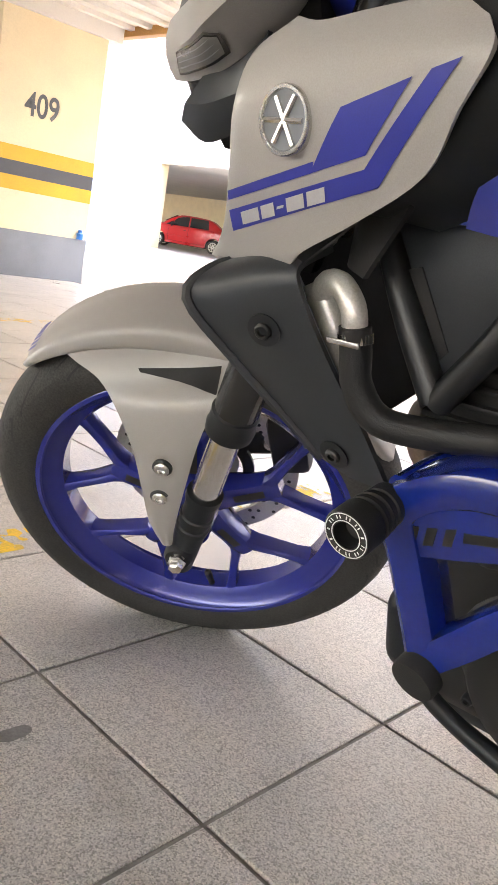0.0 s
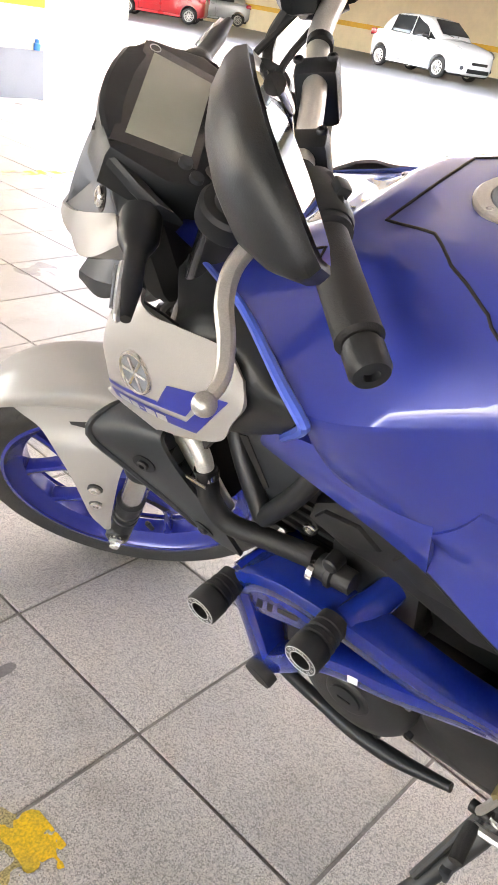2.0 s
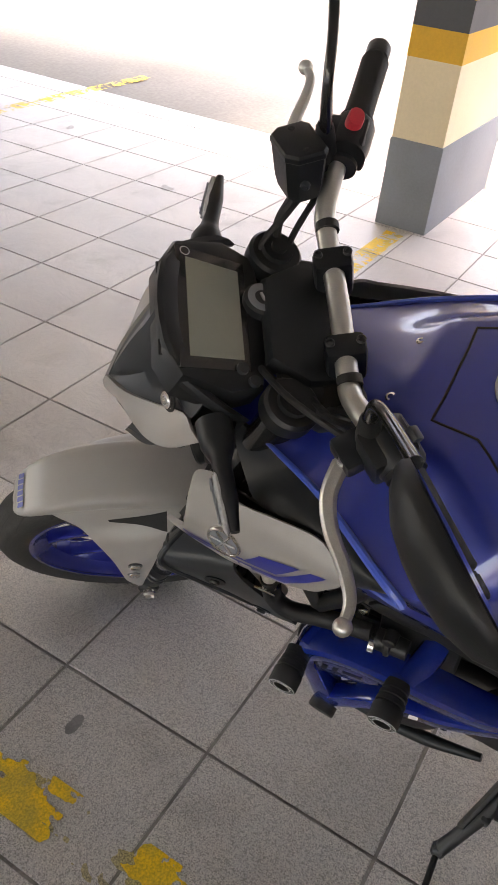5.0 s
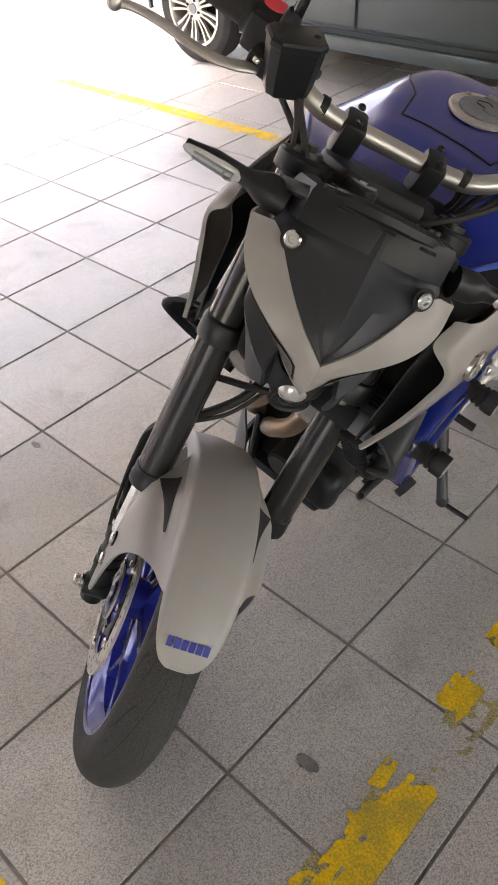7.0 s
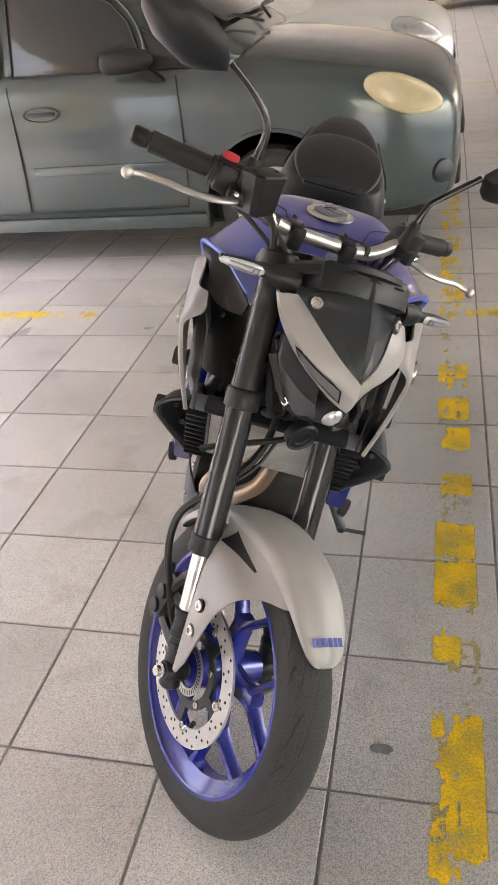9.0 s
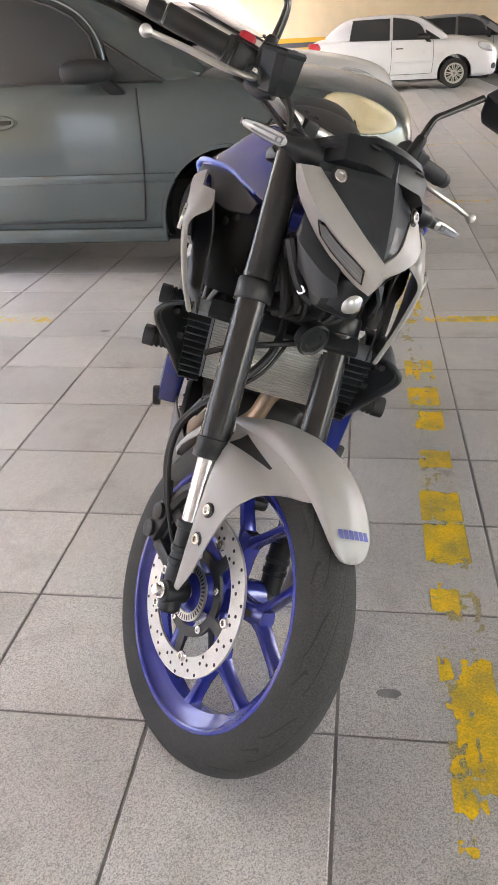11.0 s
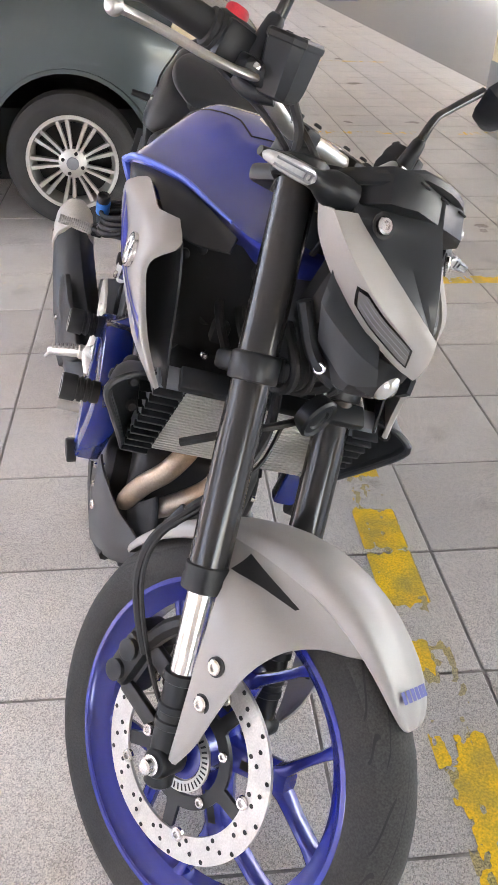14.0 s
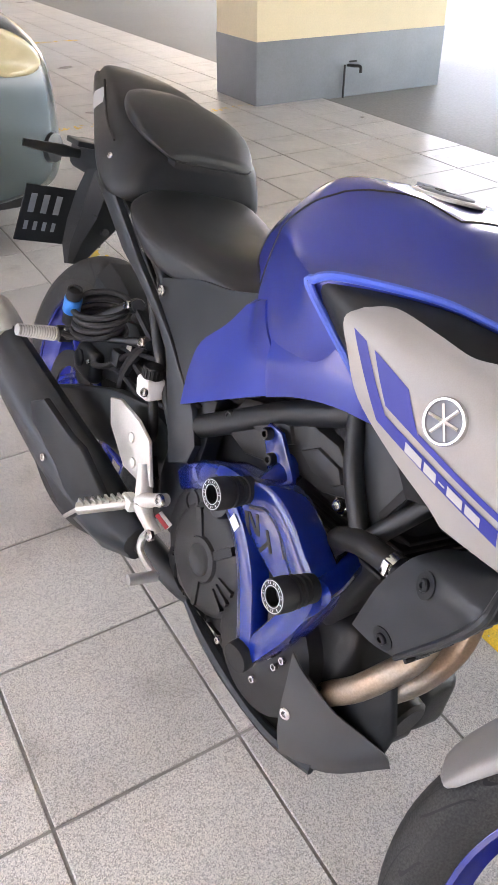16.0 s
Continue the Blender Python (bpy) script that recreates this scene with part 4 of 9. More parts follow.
def wheel(name, centre, R, half, put, rimhalf, wall=0.067):
    hub = put(name, turned(bmesh.new(), [(-0.075, 0.022), (-0.072, 0.032), (-0.03, 0.036), (0.03, 0.036), (0.072, 0.032), (0.075, 0.022)], (1, 0, 0), centre, 28), BLUEWHEEL)
    put("tyre", hoop(bmesh.new(), tyre_profile(R, half, rimhalf, wall), (1, 0, 0), centre, 96), RUBBER, hub)
    # tread: curved groove shade, painted as thin dark ribbons just over the crown
    prof = tyre_profile(R, half, rimhalf, wall)[3:-3]
    def crown(u, a):
        f = (u + 1) / 2 * (len(prof) - 1)
        i = min(int(f), len(prof) - 2)
        x, r = [prof[i][c] + (prof[i + 1][c] - prof[i][c]) * (f - i) for c in (0, 1)]
        return Vector(centre) + Vector((x, 0, 0)) + (r + 0.0009) * Vector((0, math.cos(a), math.sin(a)))
    put("tread_band", hoop(bmesh.new(), [(x, r + 0.0003) for x, r in prof[1:-1]] + [(x, r - 0.002) for x, r in prof[-2:0:-1]], (1, 0, 0), centre, 96), TREADRUB, hub, "dusty grey tread")
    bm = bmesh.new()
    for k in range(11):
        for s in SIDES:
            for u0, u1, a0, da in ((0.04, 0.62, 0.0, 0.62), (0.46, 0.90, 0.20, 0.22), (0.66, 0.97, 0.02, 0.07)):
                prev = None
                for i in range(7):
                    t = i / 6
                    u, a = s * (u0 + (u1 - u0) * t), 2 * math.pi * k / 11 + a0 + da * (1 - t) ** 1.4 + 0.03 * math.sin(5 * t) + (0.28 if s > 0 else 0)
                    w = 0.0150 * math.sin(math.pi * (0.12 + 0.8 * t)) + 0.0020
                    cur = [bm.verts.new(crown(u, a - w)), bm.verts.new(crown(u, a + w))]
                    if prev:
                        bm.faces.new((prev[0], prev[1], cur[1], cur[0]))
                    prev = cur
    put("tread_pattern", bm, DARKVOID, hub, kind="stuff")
    # moulding hairs left on the shoulders
    bm = bmesh.new()
    for k in range(90):
        for s in SIDES:
            u, a = s * (0.90 + 0.08 * ((k * 7) % 3) / 2), 2 * math.pi * (k + 0.3 * ((k * 5) % 4)) / 90
            o = crown(u, a)
            d = (o - Vector(centre)).normalized()
            e = Vector((0, -math.sin(a), math.cos(a)))
            bm.faces.new([bm.verts.new(o - e * 0.0005), bm.verts.new(o + e * 0.0005), bm.verts.new(o + d * 0.0045 + Vector((s * 0.0015, 0, 0)))])
    put("tyre_hairs", bm, RUBBER, hub, kind="stuff")
    r0 = R - wall
    h = rimhalf
    rim = [(-h, r0), (-h, r0 - 0.006), (-h * 0.95, r0 - 0.0085), (-h * 0.87, r0 - 0.0055), (-h * 0.70, r0 - 0.010), (-h * 0.55, r0 - 0.022), (-h * 0.36, r0 - 0.031), (h * 0.36, r0 - 0.031), (h * 0.55, r0 - 0.022), (h * 0.70, r0 - 0.010), (h * 0.87, r0 - 0.0055), (h * 0.95, r0 - 0.0085), (h, r0 - 0.006), (h, r0), (h * 0.9, r0 + 0.004), (0, r0 - 0.012), (-h * 0.9, r0 + 0.004)]
    put("rim", hoop(bmesh.new(), rim, (1, 0, 0), centre, 96), BLUEWHEEL, hub)
    c0 = Vector(centre)
    for i in range(5):
        # forked spoke: a broad stem, parting into two slim arms that flare at the rim
        bm = bmesh.new()
        a = 2 * math.pi * i / 5 + radians(27)
        def at(r, d, x):
            return c0 + Vector((x, r * math.cos(a + d), r * math.sin(a + d)))
        def stave(keys):
            """keys: radius, angle, half width, half thickness."""
            rings = []
            for n, (r, d, w, t) in enumerate(keys):
                p = at(r, d, 0)
                q = at(*keys[min(n + 1, len(keys) - 1)][:2], 0) - at(*keys[max(n - 1, 0)][:2], 0)
                side_v = q.normalized().cross(Vector((1, 0, 0)))
                rings.append([p + side_v * w * u + Vector((t * v, 0, 0)) for u, v in ((-1, -0.35), (-0.8, -0.85), (-0.45, -1), (0.45, -1), (0.8, -0.85), (1, -0.35), (1, 0.35), (0.8, 0.85), (0.45, 1), (-0.45, 1), (-0.8, 0.85), (-1, 0.35))])
            loft(bm, rings)
        k = r0 - 0.027
        stave([(0.024, 0, 0.025, 0.026), (0.050, 0, 0.020, 0.023), (0.085, 0, 0.0175, 0.019), (0.112, 0, 0.0195, 0.0165), (0.126, 0, 0.013, 0.014)])
        for g in SIDES:
            stave([(0.100, 0.06 * g, 0.0085, 0.0155), (0.124, 0.145 * g, 0.0085, 0.0148), (k * 0.76, 0.265 * g, 0.0072, 0.0138), (k * 0.90, 0.335 * g, 0.0072, 0.0140), (k * 0.965, 0.362 * g, 0.0092, 0.0150), (k + 0.004, 0.372 * g, 0.0140, 0.0165)])
        put("spoke", bm, BLUEWHEEL, hub)
        # stem recess shade, painted as a flat dark patch on each face
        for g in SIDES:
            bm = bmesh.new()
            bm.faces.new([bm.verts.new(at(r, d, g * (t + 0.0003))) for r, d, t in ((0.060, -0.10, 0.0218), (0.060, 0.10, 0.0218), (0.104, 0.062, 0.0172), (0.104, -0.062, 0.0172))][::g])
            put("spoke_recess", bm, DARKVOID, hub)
    put("valve_stem", turned(bmesh.new(), [(0, 0.005), (0.012, 0.0045), (0.016, 0.0055), (0.034, 0.0055), (0.036, 0.003)], (-0.15, 0.0, 1.0), Vector(centre) + Vector((-0.006, 0.013, -(r0 - 0.030))), 10), GRIPRUB, hub)
    return hub


FA = (0, 0.002, 0.280)
fw = wheel("front_wheel", FA, 0.293, 0.0450, turning, 0.040)
disc = turning("brake_disc", hoop(bmesh.new(), [(-0.0025, 0.139), (0.0025, 0.139), (0.0025, 0.105), (-0.0025, 0.105)], (1, 0, 0), (0.064, FA[1], FA[2]), 96), DISCSTEEL)
# drillings painted as dark discs on both faces, for the shade inside them
bm = bmesh.new()
for k in range(30):
    for j, (rr, da) in enumerate(((0.1340, 0.0), (0.1260, 0.07), (0.118, 0.14), (0.1105, 0.03))):
        if (k + j) % 2 == 0:
            continue
        a = 2 * math.pi * k / 30 + da
        for xs in (-0.0030, 0.0030):
            turned(bm, [(0, 0.0032), (0.0001, 0.0032)], (1, 0, 0), (0.064 + xs, FA[1] + rr * math.cos(a), FA[2] + rr * math.sin(a)), 8)
turning("drilled_hole_shade", bm, DARKVOID, disc, kind="stuff")
spoke_r = lambda a: 0.073 + 0.036 * max(0.0, min(1.0, (math.cos(5 * a - 0.4) - 0.80) / 0.13))
bm = bmesh.new()
n = 150
cols = []
for j in range(n):
    a = 2 * math.pi * j / n
    w = Vector((0, math.cos(a), math.sin(a)))
    cols.append([bm.verts.new(Vector((0.060 + x, FA[1], FA[2])) + w * r) for x, r in ((-0.003, spoke_r(a)), (0.003, spoke_r(a)), (0.003, 0.056), (-0.003, 0.056))])
for j in range(n):
    a, b = cols[j], cols[(j + 1) % n]
    for i in range(4):
        bm.faces.new((a[i], a[(i + 1) % 4], b[(i + 1) % 4], b[i]))
turning("disc_carrier", bm, FRAMEBLACK, disc)
for k in range(5):
    a = 2 * math.pi * (k + 0.25) / 5
    turning("disc_bolt", bolt(bmesh.new(), (0.0655, FA[1] + 0.1055 * math.cos(a), FA[2] + 0.1055 * math.sin(a)), (1, 0, 0), 0.009, 0.006), CHROME, disc)
    a += 0.5
    turning("carrier_bolt", bolt(bmesh.new(), (0.063, FA[1] + 0.064 * math.cos(a), FA[2] + 0.064 * math.sin(a)), (1, 0, 0), 0.007, 0.005), CHROME, disc)
bm = hoop(bmesh.new(), [(0, 0.048), (0.004, 0.048), (0.004, 0.034), (0, 0.034)], (1, 0, 0), (0.070, FA[1], FA[2]), 40)
turning("sensor_ring", bm, ALU, disc)
# slot shade painted as short dark quads over the ring
bm = bmesh.new()
for k in range(40):
    a = 2 * math.pi * k / 40
    u, v = Vector((0, math.cos(a), math.sin(a))), Vector((0, -math.sin(a), math.cos(a)))
    c = Vector((0.0745, FA[1], FA[2]))
    bm.faces.new([bm.verts.new(c + u * r + v * q) for r, q in ((0.037, -0.0012), (0.046, -0.0014), (0.046, 0.0014), (0.037, 0.0012))])
turning("sensor_slot_shade", bm, DARKVOID, disc, kind="stuff")
turning("axle", turned(bmesh.new(), [(-0.135, 0.009), (-0.13, 0.011), (0.13, 0.011), (0.135, 0.009)], (1, 0, 0), FA, 16), ALU, fw)

# fork
for s in SIDES:
    x = 0.103 * s
    up = lambda a: leg(x, a)
    tb = turning("fork_leg", turned(bmesh.new(), [(0.0, 0.0262), (0.25, 0.0262), (0.29, 0.0262), (0.51, 0.0258), (0.515, 0.0)], AXIS, up(0.245), 32), GREYALU, label="dark gloss fork tube")
    turning("dust_seal", turned(bmesh.new(), [(0, 0.0235), (0.002, 0.0285), (0.014, 0.0295), (0.020, 0.0275), (0.034, 0.0285), (0.036, 0.0265)], AXIS, up(0.226), 32), BLACKPL, tb)
    turning("slider_tube", turned(bmesh.new(), [(0, 0.0185), (0.14, 0.0185)], AXIS, up(0.095), 28), CHROME, tb, "bright chrome slider tube")
    bm = turned(bmesh.new(), [(-0.035, 0.014), (-0.03, 0.019), (0.02, 0.020), (0.045, 0.0205), (0.047, 0.0225), (0.055, 0.0225), (0.057, 0.0205), (0.066, 0.0205), (0.068, 0.0225), (0.076, 0.0225), (0.078, 0.0205), (0.105, 0.0205), (0.107, 0.0235), (0.118, 0.0235), (0.120, 0.0185)], AXIS, up(0.0), 28)
    turned(bm, [(-0.022, 0.017), (-0.018, 0.020), (0.018, 0.020), (0.022, 0.017)], (1, 0, 0), (x, FA[1], FA[2]), 20)
    lug = turning("fork_foot", bm, BLACKPL, tb)
    turning("axle_nut", turned(bmesh.new(), [(0, 0.012), (0.006, 0.013), (0.007, 0.0095), (0.016, 0.0095), (0.018, 0.007), (0.018, 0.0)], (s, 0, 0), (x + 0.022 * s, FA[1], FA[2]), 6 if s < 0 else 20), CHROME, lug)
bm = bmesh.new()
for sgn in SIDES:
    turned(bm, [(0, 0.0265), (0.001, 0.0300), (0.003, 0.0312), (0.031, 0.0312), (0.034, 0.0295), (0.036, 0.0262)], AXIS, leg(0.103 * sgn, 0.492), 28)
box(bm, (-0.085, -0.055, -0.014), (0.085, -0.005, 0.014), 0.008, m=Matrix.Translation(PIVOT + AXIS * 0.512) @ pose(0, 0, 0, 25, 0, 0))
turning("lower_clamp", bm, FRAMEBLACK)
bm = bmesh.new()
for sgn in SIDES:
    turned(bm, [(0, 0.031), (0.003, 0.034), (0.022, 0.034), (0.026, 0.030), (0.026, 0.012), (0.030, 0.010)], AXIS, leg(0.103 * sgn, 0.735), 28)
box(bm, (-0.1, -0.055, -0.012), (0.1, 0.04, 0.012), 0.008, m=Matrix.Translation(PIVOT + AXIS * 0.748) @ pose(0, 0, 0, 25, 0, 0))
clamp = turning("upper_clamp", bm, FRAMEBLACK)
turning("steering_nut", turned(bmesh.new(), [(0, 0.016), (0.012, 0.016), (0.014, 0.011), (0.014, 0)], AXIS, PIVOT + AXIS * 0.752 + AHEAD * -0.01, 6), FRAMEBLACK, clamp)
bm = plate(bmesh.new(), [(-0.075, -0.045), (0.075, -0.045), (0.082, 0.010), (0.055, 0.055), (-0.055, 0.055), (-0.082, 0.010)], lambda a, b, h: PIVOT + AXIS * (0.772 + h) + AHEAD * b + Vector((a, 0, 0)), 0.02, 0.008)
turning("clamp_cover", bm, BLACKPL, clamp)
for sgn in SIDES:
    turning("fork_cap", turned(bmesh.new(), [(0, 0.02), (0.008, 0.019), (0.008, 0.010), (0.014, 0.010), (0.014, 0)], AXIS, leg(0.103 * sgn, 0.760), 20), FRAMEBLACK, clamp)
fixed("steering_head", turned(bmesh.new(), [(0, 0.034), (0.21, 0.034)], AXIS, PIVOT + AXIS * 0.53, 24), FRAMEBLACK)

# front mudguard: a crowned arch with side arms to the fork
def arch(a):
    """Half width, height and side drop of the arch at an angle."""
    keys = ((53.5, 0.014, 0.302, 0.002), (55, 0.030, 0.308, 0.006), (59.5, 0.044, 0.313, 0.010), (67, 0.0515, 0.319, 0.018), (77, 0.056, 0.3235, 0.026), (88, 0.058, 0.3255, 0.034), (100, 0.059, 0.324, 0.038), (114, 0.059, 0.318, 0.036), (128, 0.058, 0.3115, 0.030), (142, 0.056, 0.308, 0.024), (154, 0.052, 0.305, 0.016), (163, 0.041, 0.300, 0.008))
    for p, q in zip(keys, keys[1:]):
        if p[0] <= a <= q[0]:
            f = (a - p[0]) / (q[0] - p[0])
            return [u + (v - u) * f for u, v in zip(p[1:], q[1:])]


rings = []
for a in (53.5, 55, 59.5, 67, 77, 88, 100, 114, 128, 142, 154, 163):
    w, h, drop = arch(a)
    u = Vector((0, math.cos(radians(a)), math.sin(radians(a))))
    c = Vector((0, FA[1], FA[2]))
    top = [(-1.0, -drop), (-0.98, -drop * 0.45), (-0.86, -drop * 0.16), (-0.55, -0.004), (-0.2, 0.0), (0.2, 0.0), (0.55, -0.004), (0.86, -drop * 0.16), (0.98, -drop * 0.45), (1.0, -drop)]
    outer = [c + u * (h + dz) + Vector((w * k, 0, 0)) for k, dz in top]
    inner = [c + u * (h + dz - 0.004) + Vector(((w - 0.0035) * k, 0, 0)) for k, dz in top[::-1]]
    rings.append(outer + inner)
guard = turning("front_mudguard", loft(bmesh.new(), rings), GREYPAINT, sub=1, sharp=60, label="warm grey painted front mudguard")
for s in SIDES:
    rows = [((0.104, 0.566), (-0.150, 0.542), 0.0510), ((0.086, 0.554), (-0.138, 0.538), 0.0605), ((0.056, 0.538), (-0.112, 0.534), 0.076), ((0.034, 0.512), (-0.090, 0.520), 0.100), ((0.022, 0.463), (-0.062, 0.475), 0.1155), ((0.024, 0.400), (-0.030, 0.400), 0.1205), ((0.028, 0.345), (-0.004, 0.335), 0.1205), ((0.022, 0.300), (0.008, 0.298), 0.1180)]
    grid = [[Vector((s * (x - (0.003 if f in (0, 1) else 0)), p[0] + (q[0] - p[0]) * f, p[1] + (q[1] - p[1]) * f + (0.030 * math.sin(math.pi * f) if k == 0 else (0.012 * math.sin(math.pi * f) if k == 1 else 0)))) for f in (0, 0.25, 0.5, 0.75, 1)] for k, (p, q, x) in enumerate(rows)]
    bm, find = skin(grid, 0.004, 4, 3, outward=(s, 0, 0))
    pl = turning("mudguard_side", bm, GREYPAINT, guard, sharp=60)
    for y, z in ((-0.012, 0.441), (0.002, 0.392)):
        # shade around the bolt, put in as a dark disc
        turning("bolt_recess_shade", turned(bmesh.new(), [(-0.003, 0.0125), (0.0008, 0.0125), (0.0010, 0.0)], (s, 0, 0), (s * 0.1200, y, z), 20), DARKPL, pl)
        turning("mudguard_bolt", bolt(bmesh.new(), (s * 0.1205, y, z), (s, 0, 0), 0.0098, 0.005), CHROME, pl)
    # dark film that paints the shade of the vent opening; the panel is whole
    turning("mudguard_vent_shade", patch(find, [(0.006, 0.549), (-0.092, 0.546), (-0.088, 0.526), (0.004, 0.545)], 0, s, 0.0012), DARKVOID, pl)
# maker's mark on the tip: plain bars
for k in range(6):
    a = 61.0
    u = Vector((0, math.cos(radians(a)), math.sin(radians(a))))
    v = Vector((0, -math.sin(radians(a)), math.cos(radians(a))))
    cx = -0.026 + 0.0104 * k
    bm = bmesh.new()
    hgt = 0.3155 - 0.0030 * (abs(cx) / 0.04) ** 2
    bm.faces.new([bm.verts.new(Vector((cx + dx, FA[1], FA[2])) + u * hgt + v * dv) for dx, dv in ((-0.0042, -0.007), (0.0042, -0.007), (0.0042, 0.007), (-0.0042, 0.007))])
    turning("mark_bar", bm, BLUEDECAL, guard)

# caliper and brake hose on the right leg
bm = box(bmesh.new(), (0.045, -0.158, 0.272), (0.096, -0.100, 0.372), 0.012)
box(bm, (0.080, -0.150, 0.285), (0.110, -0.108, 0.358), 0.010)
for z in (0.302, 0.340):
    turned(bm, [(0, 0.015), (0.010, 0.015), (0.012, 0.011), (0.012, 0)], (1, 0, 0), (0.106, -0.130, z), 20)
box(bm, (0.086, -0.118, 0.276), (0.100, -0.020, 0.300), 0.006)
box(bm, (0.086, -0.120, 0.345), (0.100, -0.045, 0.372), 0.006)
cal = turning("brake_caliper", bm, ENGINEBLACK, label="black front brake caliper")
turning("caliper_bracket", tube(bmesh.new(), [(0.095, -0.085, 0.440), (0.100, -0.105, 0.405), (0.098, -0.118, 0.365)], [0.010, 0.013, 0.012], 8, 3), ENGINEBLACK, cal)
for y, z in ((-0.040, 0.288), (-0.058, 0.358)):
    turning("caliper_bolt", bolt(bmesh.new(), (0.100, y, z), (1, 0, 0), 0.009, 0.010), CHROME, cal)
turning("bleed_nipple", turned(bmesh.new(), [(0, 0.004), (0.010, 0.004), (0.010, 0.0055), (0.020, 0.0055), (0.022, 0.003)], (0.2, -0.6, 0.8), (0.095, -0.150, 0.368), 10), GRIPRUB, cal)
turning("brake_hose", tube(bmesh.new(), [(0.103, -0.112, 0.352), (0.116, -0.138, 0.385), (0.121, -0.176, 0.430), (0.120, -0.190, 0.485), (0.104, -0.178, 0.545), (0.07, -0.172, 0.60), (0.02, -0.20, 0.66), (0.0, -0.26, 0.74), (0.03, -0.31, 0.82)], 0.0072, 9), GRIPRUB, cal)
turning("hose_ferrule", turned(bmesh.new(), [(-0.014, 0.0085), (0.014, 0.0085)], (0.25, -0.1, -1), (0.109, -0.184, 0.528), 10), BLACKPL, cal)
turning("sensor_wire", tube(bmesh.new(), [(0.085, -0.02, 0.30), (0.118, -0.060, 0.345), (0.126, -0.125, 0.395), (0.127, -0.170, 0.445), (0.124, -0.180, 0.500), (0.10, -0.165, 0.560), (0.04, -0.17, 0.625), (0.0, -0.2, 0.68)], 0.0032, 6), GRIPRUB, cal)

# bars, controls, mirrors
bar_half = [(0.0, -0.386, 0.988), (0.085, -0.384, 0.990), (0.125, -0.385, 1.000), (0.185, -0.405, 1.026), (0.25, -0.431, 1.034), (0.325, -0.456, 1.033)]
bar_pts = [(-x, y, z) for x, y, z in bar_half[:0:-1]] + bar_half[:3] + [(0.185, -0.410, 1.022), (0.25, -0.443, 1.0275), (0.322, -0.469, 1.0245)]
bars = turning("handlebar", tube(bmesh.new(), bar_pts, 0.0125, 16), ALU, label="brushed silver handlebar")
for s in SIDES:
    a, b = (Vector((0.224, -0.4335, 1.0285)), Vector((0.3255, -0.4712, 1.0241))) if s > 0 else (Vector((-0.224, -0.4215, 1.0355)), Vector((-0.328, -0.455, 1.0335)))
    d = (b - a).normalized()
    grip = turning("grip", turned(bmesh.new(), [(-0.006, 0.018), (-0.004, 0.0215), (0.004, 0.0215), (0.006, 0.0175), (0.05, 0.0172), (0.10, 0.0175), (0.106, 0.0178), (0.109, 0.014), (0.109, 0.0)], d, a, 24), GRIPRUB, bars)
    turning("bar_end", turned(bmesh.new(), [(0, 0.0135), (0.003, 0.0135), (0.004, 0.0152), (0.023, 0.0152), (0.027, 0.013), (0.027, 0.006), (0.022, 0.005), (0.022, 0)], d, b + d * 0.0015, 24), BLACKPL, grip)
    # switch housing
    bm = turned(bmesh.new(), [(-0.052, 0.018), (-0.050, 0.023), (-0.030, 0.025), (-0.004, 0.025), (0, 0.023), (0, 0.016)], d, a - d * 0.002, 20)
    box(bm, (-0.022, -0.020, -0.026), (0.022, 0.030, 0.020), 0.006, m=Matrix.Translation(a - d * 0.028) @ pose(0, 0, 0, 0, 0, -20 * s))
    sw = turning("switch_housing", bm, BLACKPL, bars)
    if s > 0:
        km = Matrix.Translation(a - d * 0.022 + Vector((0, -0.004, 0.026))) @ pose(0, 0, 0, 20, 0, -20)
        bm = loft(bmesh.new(), [[km @ Vector((0.0145 * k * (abs(math.cos(t)) ** 0.7) * (1 if math.cos(t) > 0 else -1), 0.010 * k * math.sin(t), z)) for t in [2 * math.pi * q / 20 for q in range(20)]] for z, k in ((-0.006, 1.0), (0.004, 1.0), (0.007, 0.86), (0.0078, 0.6))])
        turning("kill_switch", bm, RED, sw, "red kill switch", sharp=40)
    else:
        turning("indicator_switch", box(bmesh.new(), (-0.008, -0.006, -0.004), (0.008, 0.006, 0.006), 0.002, m=Matrix.Translation(a - d * 0.03 + Vector((0, -0.020, 0.018))) @ pose(0, 0, 0, 40, 0, 20)), DARKPL, sw)
    # lever, its bracket and ball end
    e0, e1 = Vector((s * 0.195, -0.366, 1.012)), Vector((0.374, -0.388, 0.990) if s > 0 else (-0.357, -0.345, 1.0))
    line = smooth_line([e0, e0.lerp(e1, 0.20) + Vector((0, 0.014, -0.002)), e0.lerp(e1, 0.42) + Vector((0, 0.012, -0.002)), e0.lerp(e1, 0.66) + Vector((0, -0.001, 0)), e0.lerp(e1, 0.86) + Vector((0, -0.007, 0)), e1], 5)
    rings = []
    for i, p in enumerate(line):
        t = i / (len(line) - 1)
        w = 0.0115 * (1 - t) + 0.0065 * t
        dd = (line[min(i + 1, len(line) - 1)] - line[max(0, i - 1)]).normalized()
        n = dd.cross(Vector((0, 0, 1))).normalized()
        rings.append([p + n * w * u + Vector((0, 0, 0.0052 * v)) for u, v in ((-1, 0), (-0.6, -1), (0.6, -1), (1, 0), (0.6, 1), (-0.6, 1))])
    lv = turning("brake_lever" if s > 0 else "clutch_lever", loft(bmesh.new(), rings), ALU, bars, "silver lever with a ball end", sub=1)
    bm = bmesh.new()
